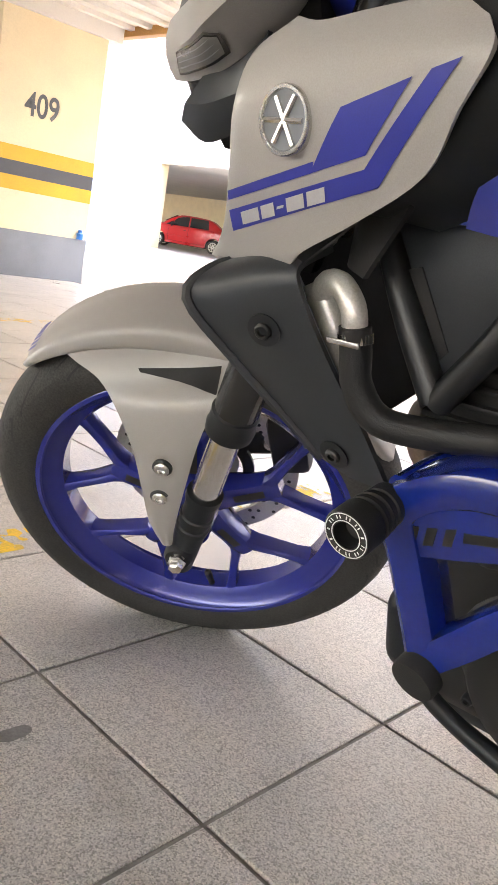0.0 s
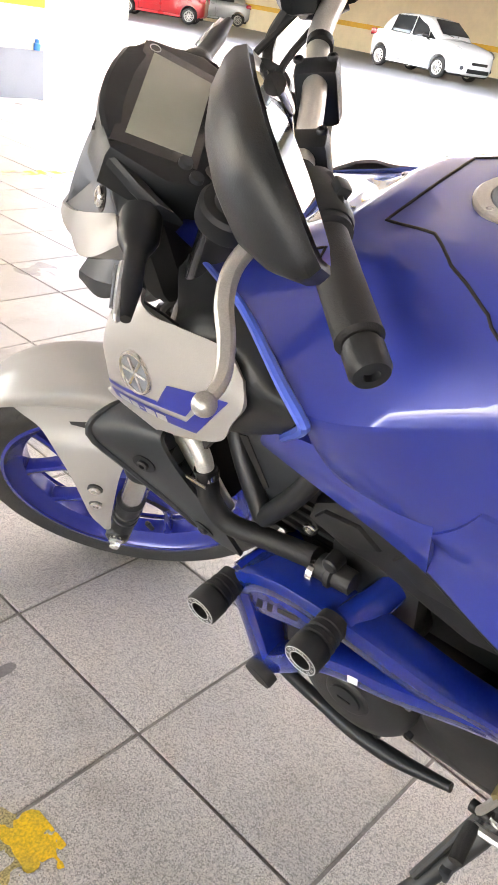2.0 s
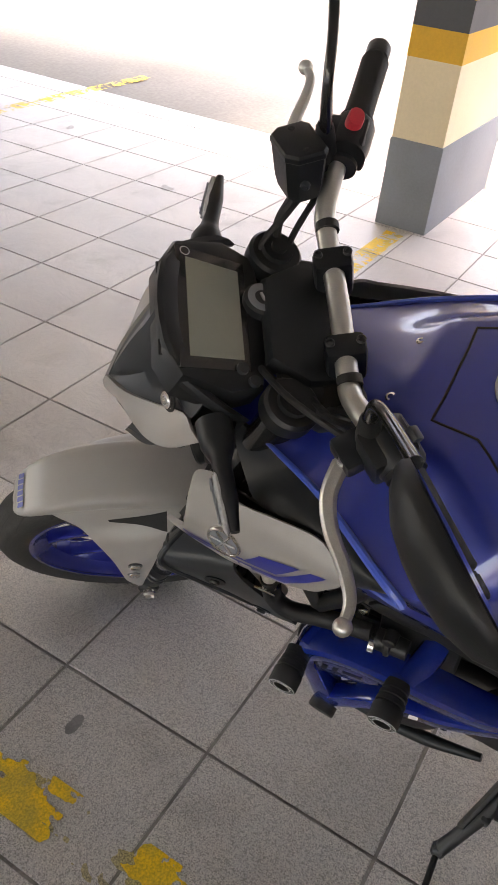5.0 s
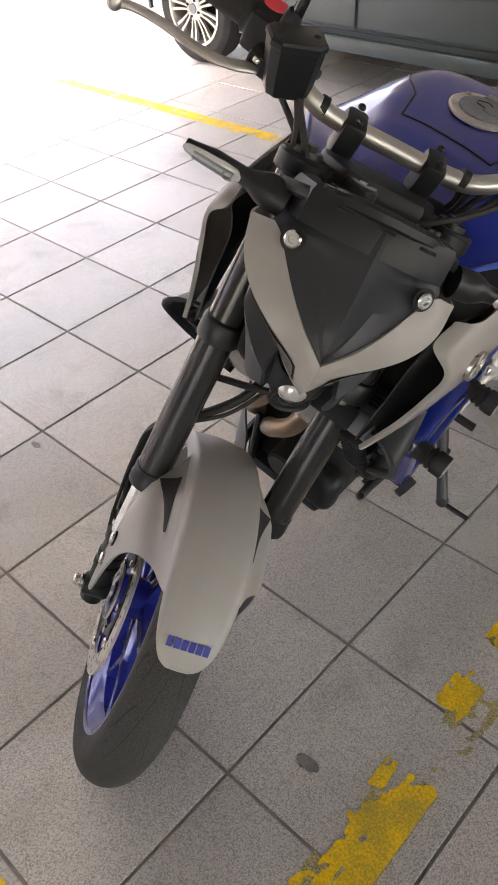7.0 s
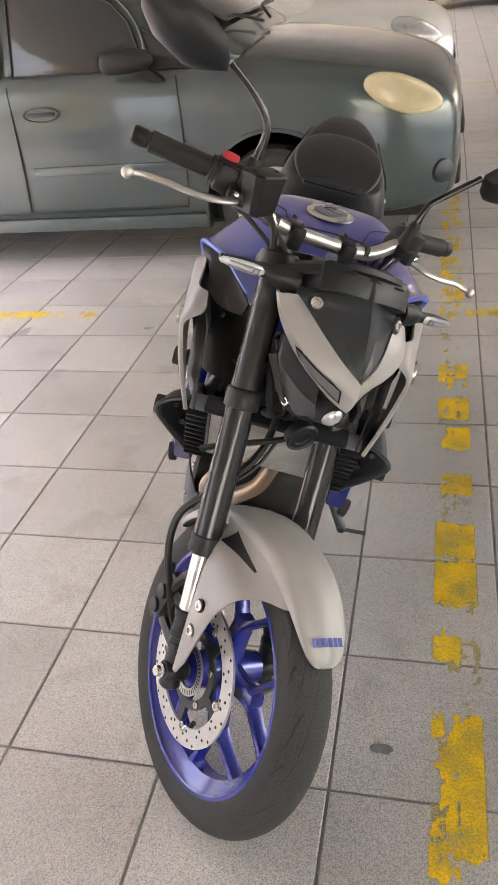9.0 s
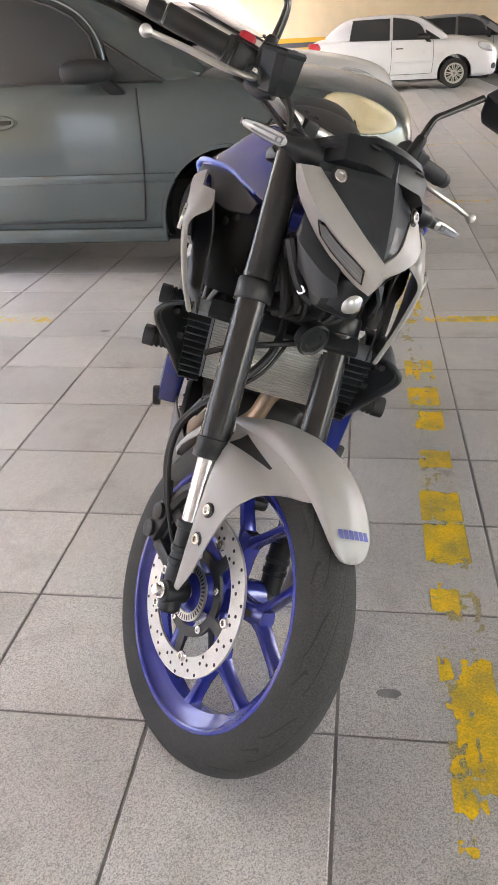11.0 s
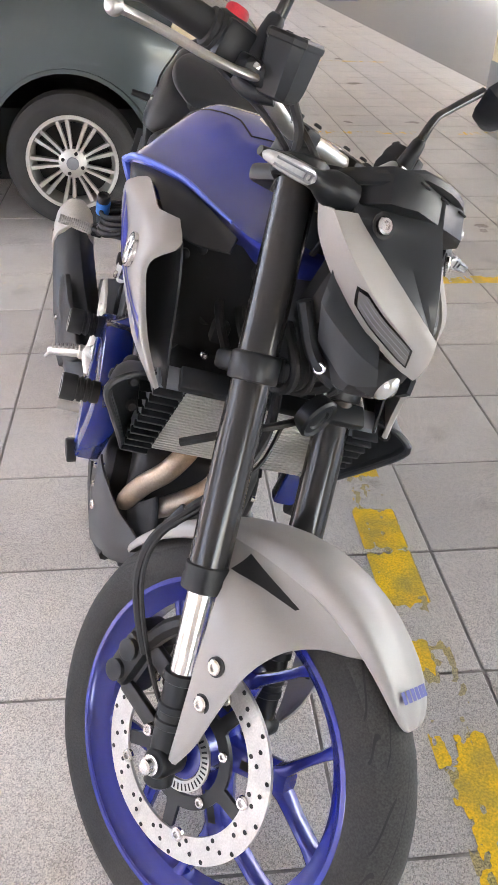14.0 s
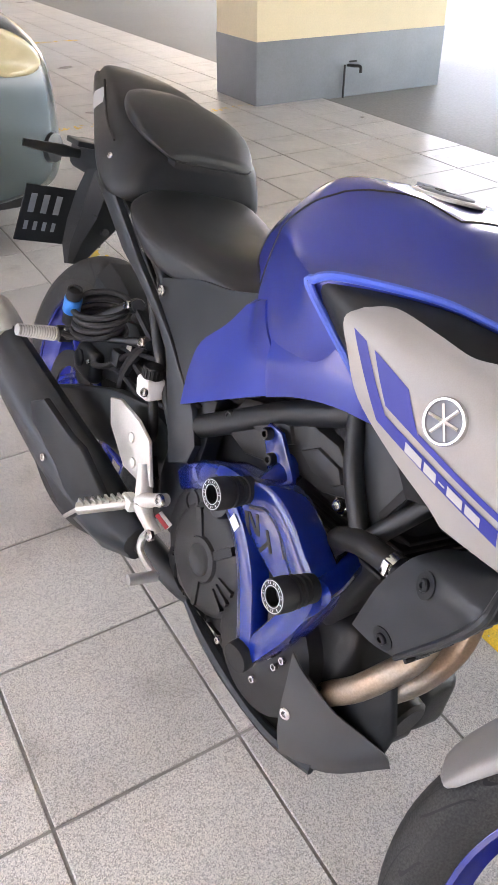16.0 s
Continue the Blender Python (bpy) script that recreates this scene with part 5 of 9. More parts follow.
    bmesh.ops.create_uvsphere(bm, u_segments=16, v_segments=10, radius=0.0098, matrix=Matrix.Translation(e1))
    turning("lever_ball", bm, ALU, lv)
    bm = box(bmesh.new(), (-0.020, -0.014, -0.012), (0.020, 0.030, 0.012), 0.005, m=Matrix.Translation((s * 0.185, -0.388, 1.016)) @ pose(0, 0, 0, 0, 0, 22 * -s))
    turned(bm, [(-0.010, 0.019), (0.010, 0.019)], d, Vector((s * 0.178, -0.412, 1.020)), 18)
    br = turning("lever_bracket", bm, BLACKPL, bars)
    turning("lever_bolt", bolt(bmesh.new(), (s * 0.200, -0.366, 1.019), (0, 0, 1), 0.007, 0.006), CHROME, br)
    # mirror
    st = [(0.183, -0.393, 1.030), (0.180, -0.394, 1.080), (0.186, -0.398, 1.128), (0.220, -0.408, 1.160), (0.276, -0.418, 1.188)] if s > 0 else [(-0.183, -0.393, 1.030), (-0.183, -0.393, 1.075), (-0.188, -0.396, 1.112), (-0.215, -0.403, 1.135), (-0.276, -0.410, 1.190)]
    stem = turning("mirror", tube(bmesh.new(), st, [0.0085, 0.0075, 0.006, 0.006, 0.0065], 12), GLOSSBLACK, bars, "black mirror on a bent stem")
    turning("stem_boot", turned(bmesh.new(), [(0, 0.0135), (0.01, 0.0140), (0.045, 0.0105), (0.05, 0.008)], (0, 0, 1), (s * 0.183, -0.393, 1.028), 16), BLACKPL, stem)
    outline = [(-0.082, 0.000), (-0.070, 0.018), (-0.050, 0.035), (-0.010, 0.043), (0.030, 0.042), (0.048, 0.036), (0.080, 0.008), (0.082, 0.000), (0.066, -0.022), (0.032, -0.040), (-0.030, -0.042), (-0.052, -0.032)]
    centre = Vector((0.356, -0.422, 1.202) if s > 0 else (-0.352, -0.426, 1.198))
    along = Vector((0.93, -0.10, 0.28) if s > 0 else (-0.96, -0.28, 0.0)).normalized()
    back = Vector((-0.30, 0.75, -0.55) if s > 0 else (-0.48, 0.85, -0.27))
    back = (back - along * back.dot(along)).normalized()
    upv = back.cross(along) * (1 if s > 0 else -1)
    if upv.z < 0:
        upv = -upv
    put = lambda a, b, h: centre + along * a + upv * b + back * h
    rings = []
    for h, k in ((-0.002, 0.97), (0.004, 1.0), (0.010, 0.97), (0.022, 0.80), (0.032, 0.52), (0.036, 0.22)):
        rings.append([put(a * k, b * k, h) for a, b in outline])
    turning("mirror_shell", loft(bmesh.new(), rings), BLACKPL, stem)
    bm = bmesh.new()
    vs = [bm.verts.new(put(a * 0.915, b * 0.90, -0.0035)) for a, b in outline]
    bm.faces.new(vs)
    turning("mirror_face", bm, MIRROR, stem, "mirror glass")
for s in SIDES:
    bm = box(bmesh.new(), (-0.016, -0.023, -0.045), (0.016, 0.023, 0.019), 0.008, m=Matrix.Translation((s * 0.058, -0.386, 0.985)))
    rs = turning("riser", bm, BLACKPL, bars)
    for dy in (-0.017, 0.017):
        turning("riser_bolt", bolt(bmesh.new(), (s * 0.058, -0.386 + dy, 1.007), (0, 0, 1), 0.0055, 0.004), FRAMEBLACK, rs)
# front brake reservoir
RES = Matrix.Translation((0.165, -0.360, 1.040)) @ pose(0, 0, 0, 8, 10, 18)
ro = [(-0.034, -0.018), (-0.026, -0.025), (0.026, -0.025), (0.034, -0.018), (0.034, 0.014), (0.024, 0.026), (-0.022, 0.026), (-0.034, 0.014)]
resv = turning("brake_reservoir", loft(bmesh.new(), [[RES @ Vector((x * k, y * k, z)) for x, y in ro] for z, k in ((-0.036, 0.60), (-0.033, 0.74), (-0.020, 0.84), (0.018, 0.94), (0.022, 0.94))]), BLACKPL, bars, "black brake fluid reservoir", sharp=30)
turning("reservoir_lid", loft(bmesh.new(), [[RES @ Vector((x * k, y * k, z)) for x, y in ro] for z, k in ((0.022, 0.97), (0.0235, 1.0), (0.029, 1.0), (0.032, 0.93), (0.0325, 0.88))]), BLACKPL, resv, sharp=30)
for x in (-0.022, 0.022):
    turning("lid_screw", bolt(bmesh.new(), RES @ Vector((x, 0, 0.0322)), RES.to_3x3() @ Vector((0, 0, 1)), 0.0042, 0.0014), DARKVOID, resv)
turning("reservoir_neck", tube(bmesh.new(), [RES @ Vector((-0.004, -0.006, -0.030)), Vector((0.170, -0.385, 1.000)), Vector((0.178, -0.405, 1.004))], [0.015, 0.013, 0.014], 12, 3), BLACKPL, resv)
turning("reservoir_screw", bolt(bmesh.new(), RES @ Vector((-0.030, 0.004, -0.006)), (-1, 0.4, 0), 0.006, 0.006), DARKPL, resv)
# cables
for k, pts in enumerate(([(0.16, -0.38, 1.02), (0.13, -0.34, 1.00), (0.10, -0.30, 0.97), (0.04, -0.28, 0.90), (0.03, -0.33, 0.80)], [(0.20, -0.42, 1.00), (0.15, -0.37, 0.985), (0.10, -0.33, 0.95), (0.05, -0.32, 0.86)], [(-0.17, -0.37, 1.01), (-0.11, -0.32, 0.99), (-0.05, -0.29, 0.96), (-0.05, -0.33, 0.85)], [(-0.19, -0.41, 1.00), (-0.13, -0.36, 0.975), (-0.07, -0.34, 0.93), (-0.04, -0.37, 0.84)], [(0.142, -0.350, 1.015), (0.128, -0.330, 0.992), (0.118, -0.325, 0.962), (0.105, -0.335, 0.92)])):
    turning("cable", tube(bmesh.new(), pts, 0.0042 if k < 4 else 0.006, 7), GRIPRUB, bars)
for x in (0.105, -0.100):
    turning("cable_tie", turned(bmesh.new(), [(-0.005, 0.0142), (0.005, 0.0142)], (1, 0, 0.1), (x, -0.385, 0.995), 14), GRIPRUB, bars)

# added black block and cables that darken the clutter under the left bar
turning("wiring_filler", box(bmesh.new(), (-0.128, -0.405, 0.850), (-0.055, -0.335, 0.950), 0.022, 3), BLACKPL, bars)
for k in range(4):
    turning("cable", tube(bmesh.new(), [(-0.165 + 0.012 * k, -0.395, 1.005), (-0.140 + 0.01 * k, -0.365 - 0.01 * k, 0.985), (-0.110, -0.350 - 0.012 * k, 0.950), (-0.085 + 0.01 * k, -0.370, 0.890)], 0.0048, 7), GRIPRUB, bars)

# dash
DASH = Matrix.Translation((0.010, -0.243, 0.999)) @ pose(0, 0, 0, 32, 0, 0)
do = [(-0.105, -0.020), (-0.088, -0.062), (-0.030, -0.070), (0.030, -0.070), (0.088, -0.062), (0.105, -0.020), (0.092, 0.040), (0.060, 0.058), (-0.060, 0.058), (-0.092, 0.040)]
inb = lambda a, b, h: DASH @ Vector((a, b, h))
dash = turning("instrument", plate(bmesh.new(), do, inb, 0.045, 0.010), BLACKPL, label="black instrument cluster with a blank display")
turning("display", plate(bmesh.new(), [(-0.060, -0.036), (0.060, -0.036), (0.066, 0.030), (-0.066, 0.030)], lambda a, b, h: inb(a, b, h + 0.0022), 0.002, 0.001), LCD, dash, "switched-off grey display")
turning("display_bezel", plate(bmesh.new(), [(-0.074, -0.045), (0.074, -0.045), (0.082, 0.042), (-0.082, 0.042)], lambda a, b, h: inb(a, b, h + 0.001), 0.004, 0.002), GLOSSBLACK, dash)
for a in (-0.086, -0.072):
    turning("dash_button", turned(bmesh.new(), [(0, 0.0075), (0.005, 0.007), (0.006, 0)], DASH.to_3x3() @ Vector((0, 0, 1)), inb(a, -0.046 + (a + 0.086), 0.0), 14), DARKPL, dash)
turning("round_mark", hoop(bmesh.new(), [(0, 0.0062), (0.0004, 0.0062), (0.0004, 0.0050), (0, 0.0050)], DASH.to_3x3() @ Vector((0, 0, 1)), inb(0.074, 0.030, 0.001), 20), SILVERINK, dash)
KEY = Matrix.Translation((0.030, -0.300, 0.978)) @ pose(0, 0, 0, 25, 0, 0)
bm = turned(bmesh.new(), [(-0.04, 0.022), (0, 0.022), (0.003, 0.019)], KEY.to_3x3() @ Vector((0, 0, 1)), KEY.translation, 24)
key = turning("ignition_lock", bm, BLACKPL)
turning("lock_ring", hoop(bmesh.new(), [(0.003, 0.0185), (0.0045, 0.0185), (0.0045, 0.010), (0.003, 0.010)], KEY.to_3x3() @ Vector((0, 0, 1)), KEY.translation, 28), BASEGREY, key)
turning("key_slot", box(bmesh.new(), (-0.006, -0.0014, 0.003), (0.006, 0.0014, 0.0056), 0, m=KEY @ pose(0, 0, 0, 0, 0, 25)), SILVERINK, key)

# headlight mask: a dark creased visor between two folded grey blades, a brow over it and cheeks below
MX = 0.010
IN_ = [(0.1103, -0.2012, 0.9551), (0.0984, -0.1941, 0.9483), (0.0828, -0.1729, 0.9365), (0.0622, -0.1439, 0.9211), (0.0353, -0.1131, 0.9036), (0.0, -0.0868, 0.8852)]
FOLD_ = [(0.1377, -0.2118, 0.9449), (0.1294, -0.1738, 0.9214), (0.1073, -0.1444, 0.9017), (0.0736, -0.1216, 0.8841), (0.0302, -0.0985, 0.8690), (0.0, -0.0765, 0.8560)]
OUT_ = [(0.1305, -0.2295, 0.9420), (0.1157, -0.2141, 0.9100), (0.0906, -0.1828, 0.8790), (0.0582, -0.1445, 0.8536), (0.0230, -0.1040, 0.8370), (0.0, -0.0810, 0.8330)]
MID_ = [(0.0, -0.166, 0.988), (0.0, -0.151, 0.970), (0.0, -0.136, 0.950), (0.0, -0.121, 0.928), (0.0, -0.107, 0.906), (0.0, -0.0960, 0.8860)]
rows = []
for (ix, iy, iz), (mx, my, mz) in zip([(0.096, -0.226, 0.974)] + IN_, [(0.0, -0.186, 1.018)] + MID_):
    w = Vector((ix, iy - 0.004, iz - 0.002))
    c = Vector((mx, my, mz))
    q = c.lerp(w, 0.30) + Vector((0, 0.0022, 0.0015)) * min(1, ix / 0.05)
    e = c.lerp(w, 0.44) + Vector((0, -0.0018, 0.0)) * min(1, ix / 0.05)
    half = [w, c.lerp(w, 0.80) + Vector((0, 0.001, 0.001)), e, q]
    rows.append([Vector((MX - v.x, v.y, v.z)) for v in half] + [c + Vector((MX, 0.002, 0.001))] + [Vector((MX + v.x, v.y, v.z)) for v in half[::-1]])
bm, find = skin(rows, 0.006, 4, 1, True, (0, 1, 0))
mask = turning("headlight_mask", bm, DARKPL, label="charcoal headlight mask with grey side blades", sharp=24)
# brow: a thick lip that wraps the front of the instrument
rings = []
for x, yl, zl in ((0.122, -0.246, 0.962), (0.110, -0.226, 0.978), (0.092, -0.203, 0.996), (0.052, -0.191, 1.018), (0.024, -0.187, 1.021), (0.0, -0.186, 1.022)):
    rings.append((x, [(yl - 0.022, zl - 0.012), (yl, zl), (yl + 0.003, zl + 0.006), (yl - 0.002, zl + 0.013), (yl - 0.008, zl + 0.014), (yl - 0.020, zl + 0.004), (yl - 0.026, zl - 0.008)]))
rings = [[Vector((MX - x, y, z)) for y, z in r] for x, r in rings] + [[Vector((MX + x, y, z)) for y, z in r] for x, r in rings[-2::-1]]
brow = turning("mask_brow", loft(bmesh.new(), rings), BLACKPL, mask, sharp=24)
# notch shade painted as three dark bars along the lip
for x in (-0.052, 0.0, 0.052):
    turning("brow_notch_shade", box(bmesh.new(), (MX + x - 0.010, -0.196, 1.0165), (MX + x + 0.010, -0.184, 1.0195), 0.001), DARKVOID, brow)
for s in SIDES:
    rows = []
    for a, b, c in zip(IN_, FOLD_, OUT_):
        t = Vector(c)
        rows.append([Vector(a), Vector(a).lerp(Vector(b), 0.5) + Vector((0, 0.002, 0.0015)), Vector(b), Vector(b).lerp(t, 0.55) + Vector((0.001, 0.001, 0)), t, t + Vector((-0.006 if c[0] > 0.01 else 0, -0.018, 0.002))])
    bm, find = skin([[(MX + s * v.x, v.y, v.z) for v in r] for r in rows], 0.004, 5, 2, True, (s * 0.3, 1, 0.2))
    bl = turning("mask_blade", bm, GREYPAINT, mask, "warm grey painted blade", sharp=26)
    def on_blade(k, f, lift):
        i = min(int(k), 4)
        b, c = (Vector(e[i]).lerp(Vector(e[i + 1]), k - i) for e in (FOLD_, OUT_))
        p = b.lerp(c, f)
        hit, nor = find.find_nearest(Vector((MX + s * p.x, p.y, p.z)))[:2]
        return hit + nor * lift * (1 if nor.y + 0.3 * s * nor.x > 0 else -1)
    def slip(k0, k1, f0, f1, lift, n=24, m=5):
        """A thin sheet on the blade between two places along it and across it, cut aslant at the ends."""
        bm = bmesh.new()
        vs = [[bm.verts.new(on_blade(k0 + (k1 - k0) * (i / n) + 0.42 * (0.5 - j / m) * (1 - 2 * i / n) * 0.5, f0 + (f1 - f0) * (j / m) * min(1.0, 0.35 + 4.0 * i / n), lift)) for j in range(m + 1)] for i in range(n + 1)]
        for a, b in zip(vs, vs[1:]):
            for j in range(m):
                bm.faces.new((a[j], a[j + 1], b[j + 1], b[j]))
        return bm
    dl = turning("daylight_frame", slip(2.15, 4.35, 0.08, 0.76, 0.0010), GLOSSBLACK, bl)
    turning("daylight_lens", slip(2.27, 4.26, 0.14, 0.68, 0.0018), SMOKELENS, dl, "smoked daylight lamp")
    for k in range(3):
        turning("lamp_strip", slip(2.42 + 0.05 * k, 4.16, 0.22 + 0.15 * k, 0.242 + 0.15 * k, 0.0024, 20, 1), BASEGREY, dl)
    turning("mask_bolt", bolt(bmesh.new(), (MX + s * 0.0855, -0.1815, 0.9585), (s * 0.35, 0.80, 0.5), 0.0105, 0.006), CHROME, mask)
    # dark ring laid around the bolt as the shade of its well
    turning("bolt_well_shade", hoop(bmesh.new(), [(0, 0.0150), (0.0012, 0.0150), (0.0012, 0.0108), (0, 0.0108)], (s * 0.35, 0.80, 0.5), (MX + s * 0.0855, -0.1820, 0.9582), 24), DARKVOID, mask)
    # dark cheek below the blade, folded along its middle
    rows = [((0.1010, -0.1950, 0.890), (0.098, -0.186, 0.854), (0.074, -0.176, 0.812)), ((0.0920, -0.1850, 0.880), (0.096, -0.168, 0.846), (0.070, -0.152, 0.803)), ((0.0590, -0.1480, 0.855), (0.070, -0.126, 0.830), (0.062, -0.1165, 0.793)), ((0.0430, -0.1200, 0.846), (0.050, -0.100, 0.826), (0.044, -0.0920, 0.8090))]
    bm, find = skin([[(MX + s * x, y, z) for x, y, z in r] for r in rows], 0.006, 4, 2, True, (s, 0.5, 0))
    ck = turning("mask_cheek", bm, DARKPL, mask, sharp=26)
    turning("cheek_bolt", bolt(bmesh.new(), (MX + s * 0.050, -0.166, 0.783), (s, 0.5, -0.1), 0.0085, 0.006), CHROME, ck)
    turning("cheek_bracket", tube(bmesh.new(), [(MX + s * 0.085, -0.215, 0.84), (MX + s * 0.060, -0.190, 0.80), (MX + s * 0.048, -0.168, 0.783), (MX + s * 0.030, -0.150, 0.775)], 0.010, 8), BLACKPL, ck)
    # indicator: a rubber foot, then a slim clear lamp with a bright strip in it
    a, b = Vector((s * 0.112, -0.232, 0.962)), (Vector((0.244, -0.261, 0.955)) if s > 0 else Vector((-0.246, -0.248, 0.964)))
    ind = turning("indicator", tube(bmesh.new(), [a, a + (b - a) * 0.22, a + (b - a) * 0.36, a + (b - a) * 0.46, a + (b - a) * 0.70, b - (b - a) * 0.02], [0.021, 0.020, 0.012, 0.0105, 0.0105, 0.005], 14, 3), BLACKPL, label="slim indicator with a clear lens")
    rings = []
    for f, w, hh in ((0.44, 0.003, 0.003), (0.50, 0.0095, 0.0095), (0.62, 0.0115, 0.0105), (0.85, 0.0098, 0.0085), (0.97, 0.0066, 0.006), (1.0, 0.002, 0.002)):
        rings.append([a + (b - a) * f + Vector((0, 0.0085 + 0.55 * w * math.cos(t), hh * 0.92 * math.sin(t))) for t in [2 * math.pi * k / 12 for k in range(12)]])
    turning("indicator_lens", loft(bmesh.new(), rings), CLEARLAMP, ind, sharp=25)
    for h in (-0.0045, 0.0045):
        turning("lens_rib", tube(bmesh.new(), [a + (b - a) * 0.52 + Vector((0, 0.0150, h)), a + (b - a) * 0.9 + Vector((0, 0.0138, h * 0.8))], 0.0016, 6, 1), BASEGREY, ind)
    turning("lens_bolt", hoop(bmesh.new(), [(0, 0.0062), (0.002, 0.0062), (0.002, 0.004), (0, 0.004)], (0, 1, 0), a + (b - a) * 0.57 + Vector((0, 0.0148, 0)), 16), BASEGREY, ind)
LAMP_AX = Vector((0, 0.97, -0.15))
bm = turned(bmesh.new(), [(-0.05, 0.026), (-0.010, 0.026), (0.002, 0.0245), (0.004, 0.0215), (0.0, 0.0205)], LAMP_AX, (MX, -0.112, 0.808), 32)
box(bm, (MX - 0.046, -0.20, 0.772), (MX + 0.046, -0.122, 0.838), 0.015)
loft(bm, [[Vector((MX + sx * w, y, z)) for sx, z in ((-1, z0), (1, z0), (0.8, z1), (-0.8, z1))] for y, w, z0, z1 in ((-0.13, 0.040, 0.834, 0.786), (-0.105, 0.028, 0.836, 0.790), (-0.098, 0.020, 0.836, 0.826))])
lampb = turning("lamp_housing", bm, BLACKPL, mask)
bm = turned(bmesh.new(), [(0, 0.0212), (0.007, 0.0205), (0.014, 0.0165), (0.0190, 0.009), (0.0205, 0.0)], LAMP_AX, (MX, -0.112, 0.808), 36)
turning("projector_lens", bm, PROJECTOR, lampb, "round projector lens")
turning("mask_back", box(bmesh.new(), (-0.085, -0.245, 0.80), (0.085, -0.185, 0.955), 0.03), DARKVOID, mask)
horn = turning("horn", turned(bmesh.new(), [(-0.02, 0.016), (-0.015, 0.028), (0.004, 0.031), (0.008, 0.028), (0.005, 0.024), (0.006, 0.016), (0.003, 0.014), (0.006, 0.0)], (-0.1, 1, -0.1), (-0.022, -0.176, 0.709), 32), BLACKPL, label="black disc horn")
turning("horn_bracket", tube(bmesh.new(), [(-0.022, -0.19, 0.735), (-0.010, -0.215, 0.760), (0.0, -0.24, 0.770)], 0.008, 8), FRAMEBLACK, horn)
turning("horn_wire", tube(bmesh.new(), [(-0.010, -0.19, 0.690), (0.020, -0.195, 0.675), (0.060, -0.21, 0.650), (0.095, -0.225, 0.625), (0.110, -0.245, 0.600)], 0.0055, 8), GRIPRUB, horn)
for k in range(6):
    turning("front_cable", tube(bmesh.new(), [(-0.07 + 0.028 * k, -0.235, 0.80), (-0.075 + 0.030 * k, -0.200 + 0.008 * (k % 3), 0.765), (-0.05 + 0.020 * k, -0.195, 0.740 - 0.008 * (k % 2)), (-0.02 + 0.012 * k, -0.225, 0.715)], 0.0052 + 0.001 * (k % 3), 8), GRIPRUB, horn)

# tank: crowned body with shoulders
def tank_ring(y, rows):
    return [Vector((x, y, z)) for x, z in rows] + [Vector((-x, y, z)) for x, z in rows[::-1]]


T_ = [(-0.255, [(0.030, 0.884), (0.055, 0.884), (0.075, 0.884), (0.092, 0.884), (0.088, 0.876), (0.060, 0.860), (0.030, 0.850)]),
      (-0.313, [(0.030, 0.890), (0.060, 0.889), (0.083, 0.885), (0.103, 0.878), (0.098, 0.870), (0.070, 0.850), (0.040, 0.830)]),
      (-0.400, [(0.035, 0.902), (0.075, 0.899), (0.112, 0.892), (0.143, 0.886), (0.136, 0.877), (0.100, 0.840), (0.080, 0.800)]),
      (-0.446, [(0.040, 0.922), (0.078, 0.917), (0.130, 0.899), (0.171, 0.889), (0.163, 0.878), (0.120, 0.830), (0.100, 0.770)]),
      (-0.496, [(0.050, 0.956), (0.085, 0.950), (0.145, 0.902), (0.203, 0.885), (0.195, 0.872), (0.165, 0.800), (0.140, 0.730)]),
      (-0.540, [(0.055, 0.961), (0.106, 0.953), (0.160, 0.902), (0.230, 0.876), (0.224, 0.862), (0.196, 0.795), (0.158, 0.718)]),
      (-0.568, [(0.058, 0.965), (0.114, 0.965), (0.166, 0.906), (0.2380, 0.864), (0.232, 0.845), (0.206, 0.785), (0.164, 0.704)]),
      (-0.620, [(0.060, 0.970), (0.117, 0.969), (0.170, 0.930), (0.216, 0.872), (0.212, 0.852), (0.196, 0.780), (0.168, 0.694)]),
      (-0.680, [(0.060, 0.971), (0.112, 0.968), (0.152, 0.937), (0.185, 0.886), (0.184, 0.858), (0.180, 0.770), (0.164, 0.662)]),
      (-0.720, [(0.058, 0.963), (0.105, 0.956), (0.138, 0.928), (0.164, 0.885), (0.168, 0.853), (0.168, 0.755), (0.159, 0.642)]),
      (-0.760, [(0.054, 0.942), (0.097, 0.926), (0.122, 0.904), (0.141, 0.878), (0.148, 0.842), (0.146, 0.806), (0.136, 0.786)]),
      (-0.810, [(0.048, 0.914), (0.085, 0.896), (0.106, 0.868), (0.118, 0.838), (0.120, 0.812), (0.112, 0.792), (0.090, 0.782)]),
      (-0.850, [(0.038, 0.872), (0.060, 0.856), (0.076, 0.832), (0.084, 0.814), (0.082, 0.800), (0.070, 0.788), (0.050, 0.782)]),
      (-0.876, [(0.025, 0.826), (0.038, 0.816), (0.048, 0.806), (0.052, 0.799), (0.050, 0.793), (0.040, 0.787), (0.030, 0.783)])]
bm = loft(bmesh.new(), [tank_ring(y, r) for y, r in T_])
bm.verts.ensure_lookup_table()
fold = bm.edges.layers.float.new("crease_edge")
for i in range(len(T_) - 1):
    for k, c in ((3, 0.96 if i < 7 else max(0, 0.90 - 0.22 * (i - 7))), (1, 0.75 if 3 < i < 6 else 0.25)):
        for q in (k, 13 - k):
            bm.edges.get((bm.verts[i * 14 + q], bm.verts[(i + 1) * 14 + q]))[fold] = c
for q in (0, 1, 12):
    bm.edges.get((bm.verts[4 * 14 + q], bm.verts[4 * 14 + q + 1]))[fold] = 0.85
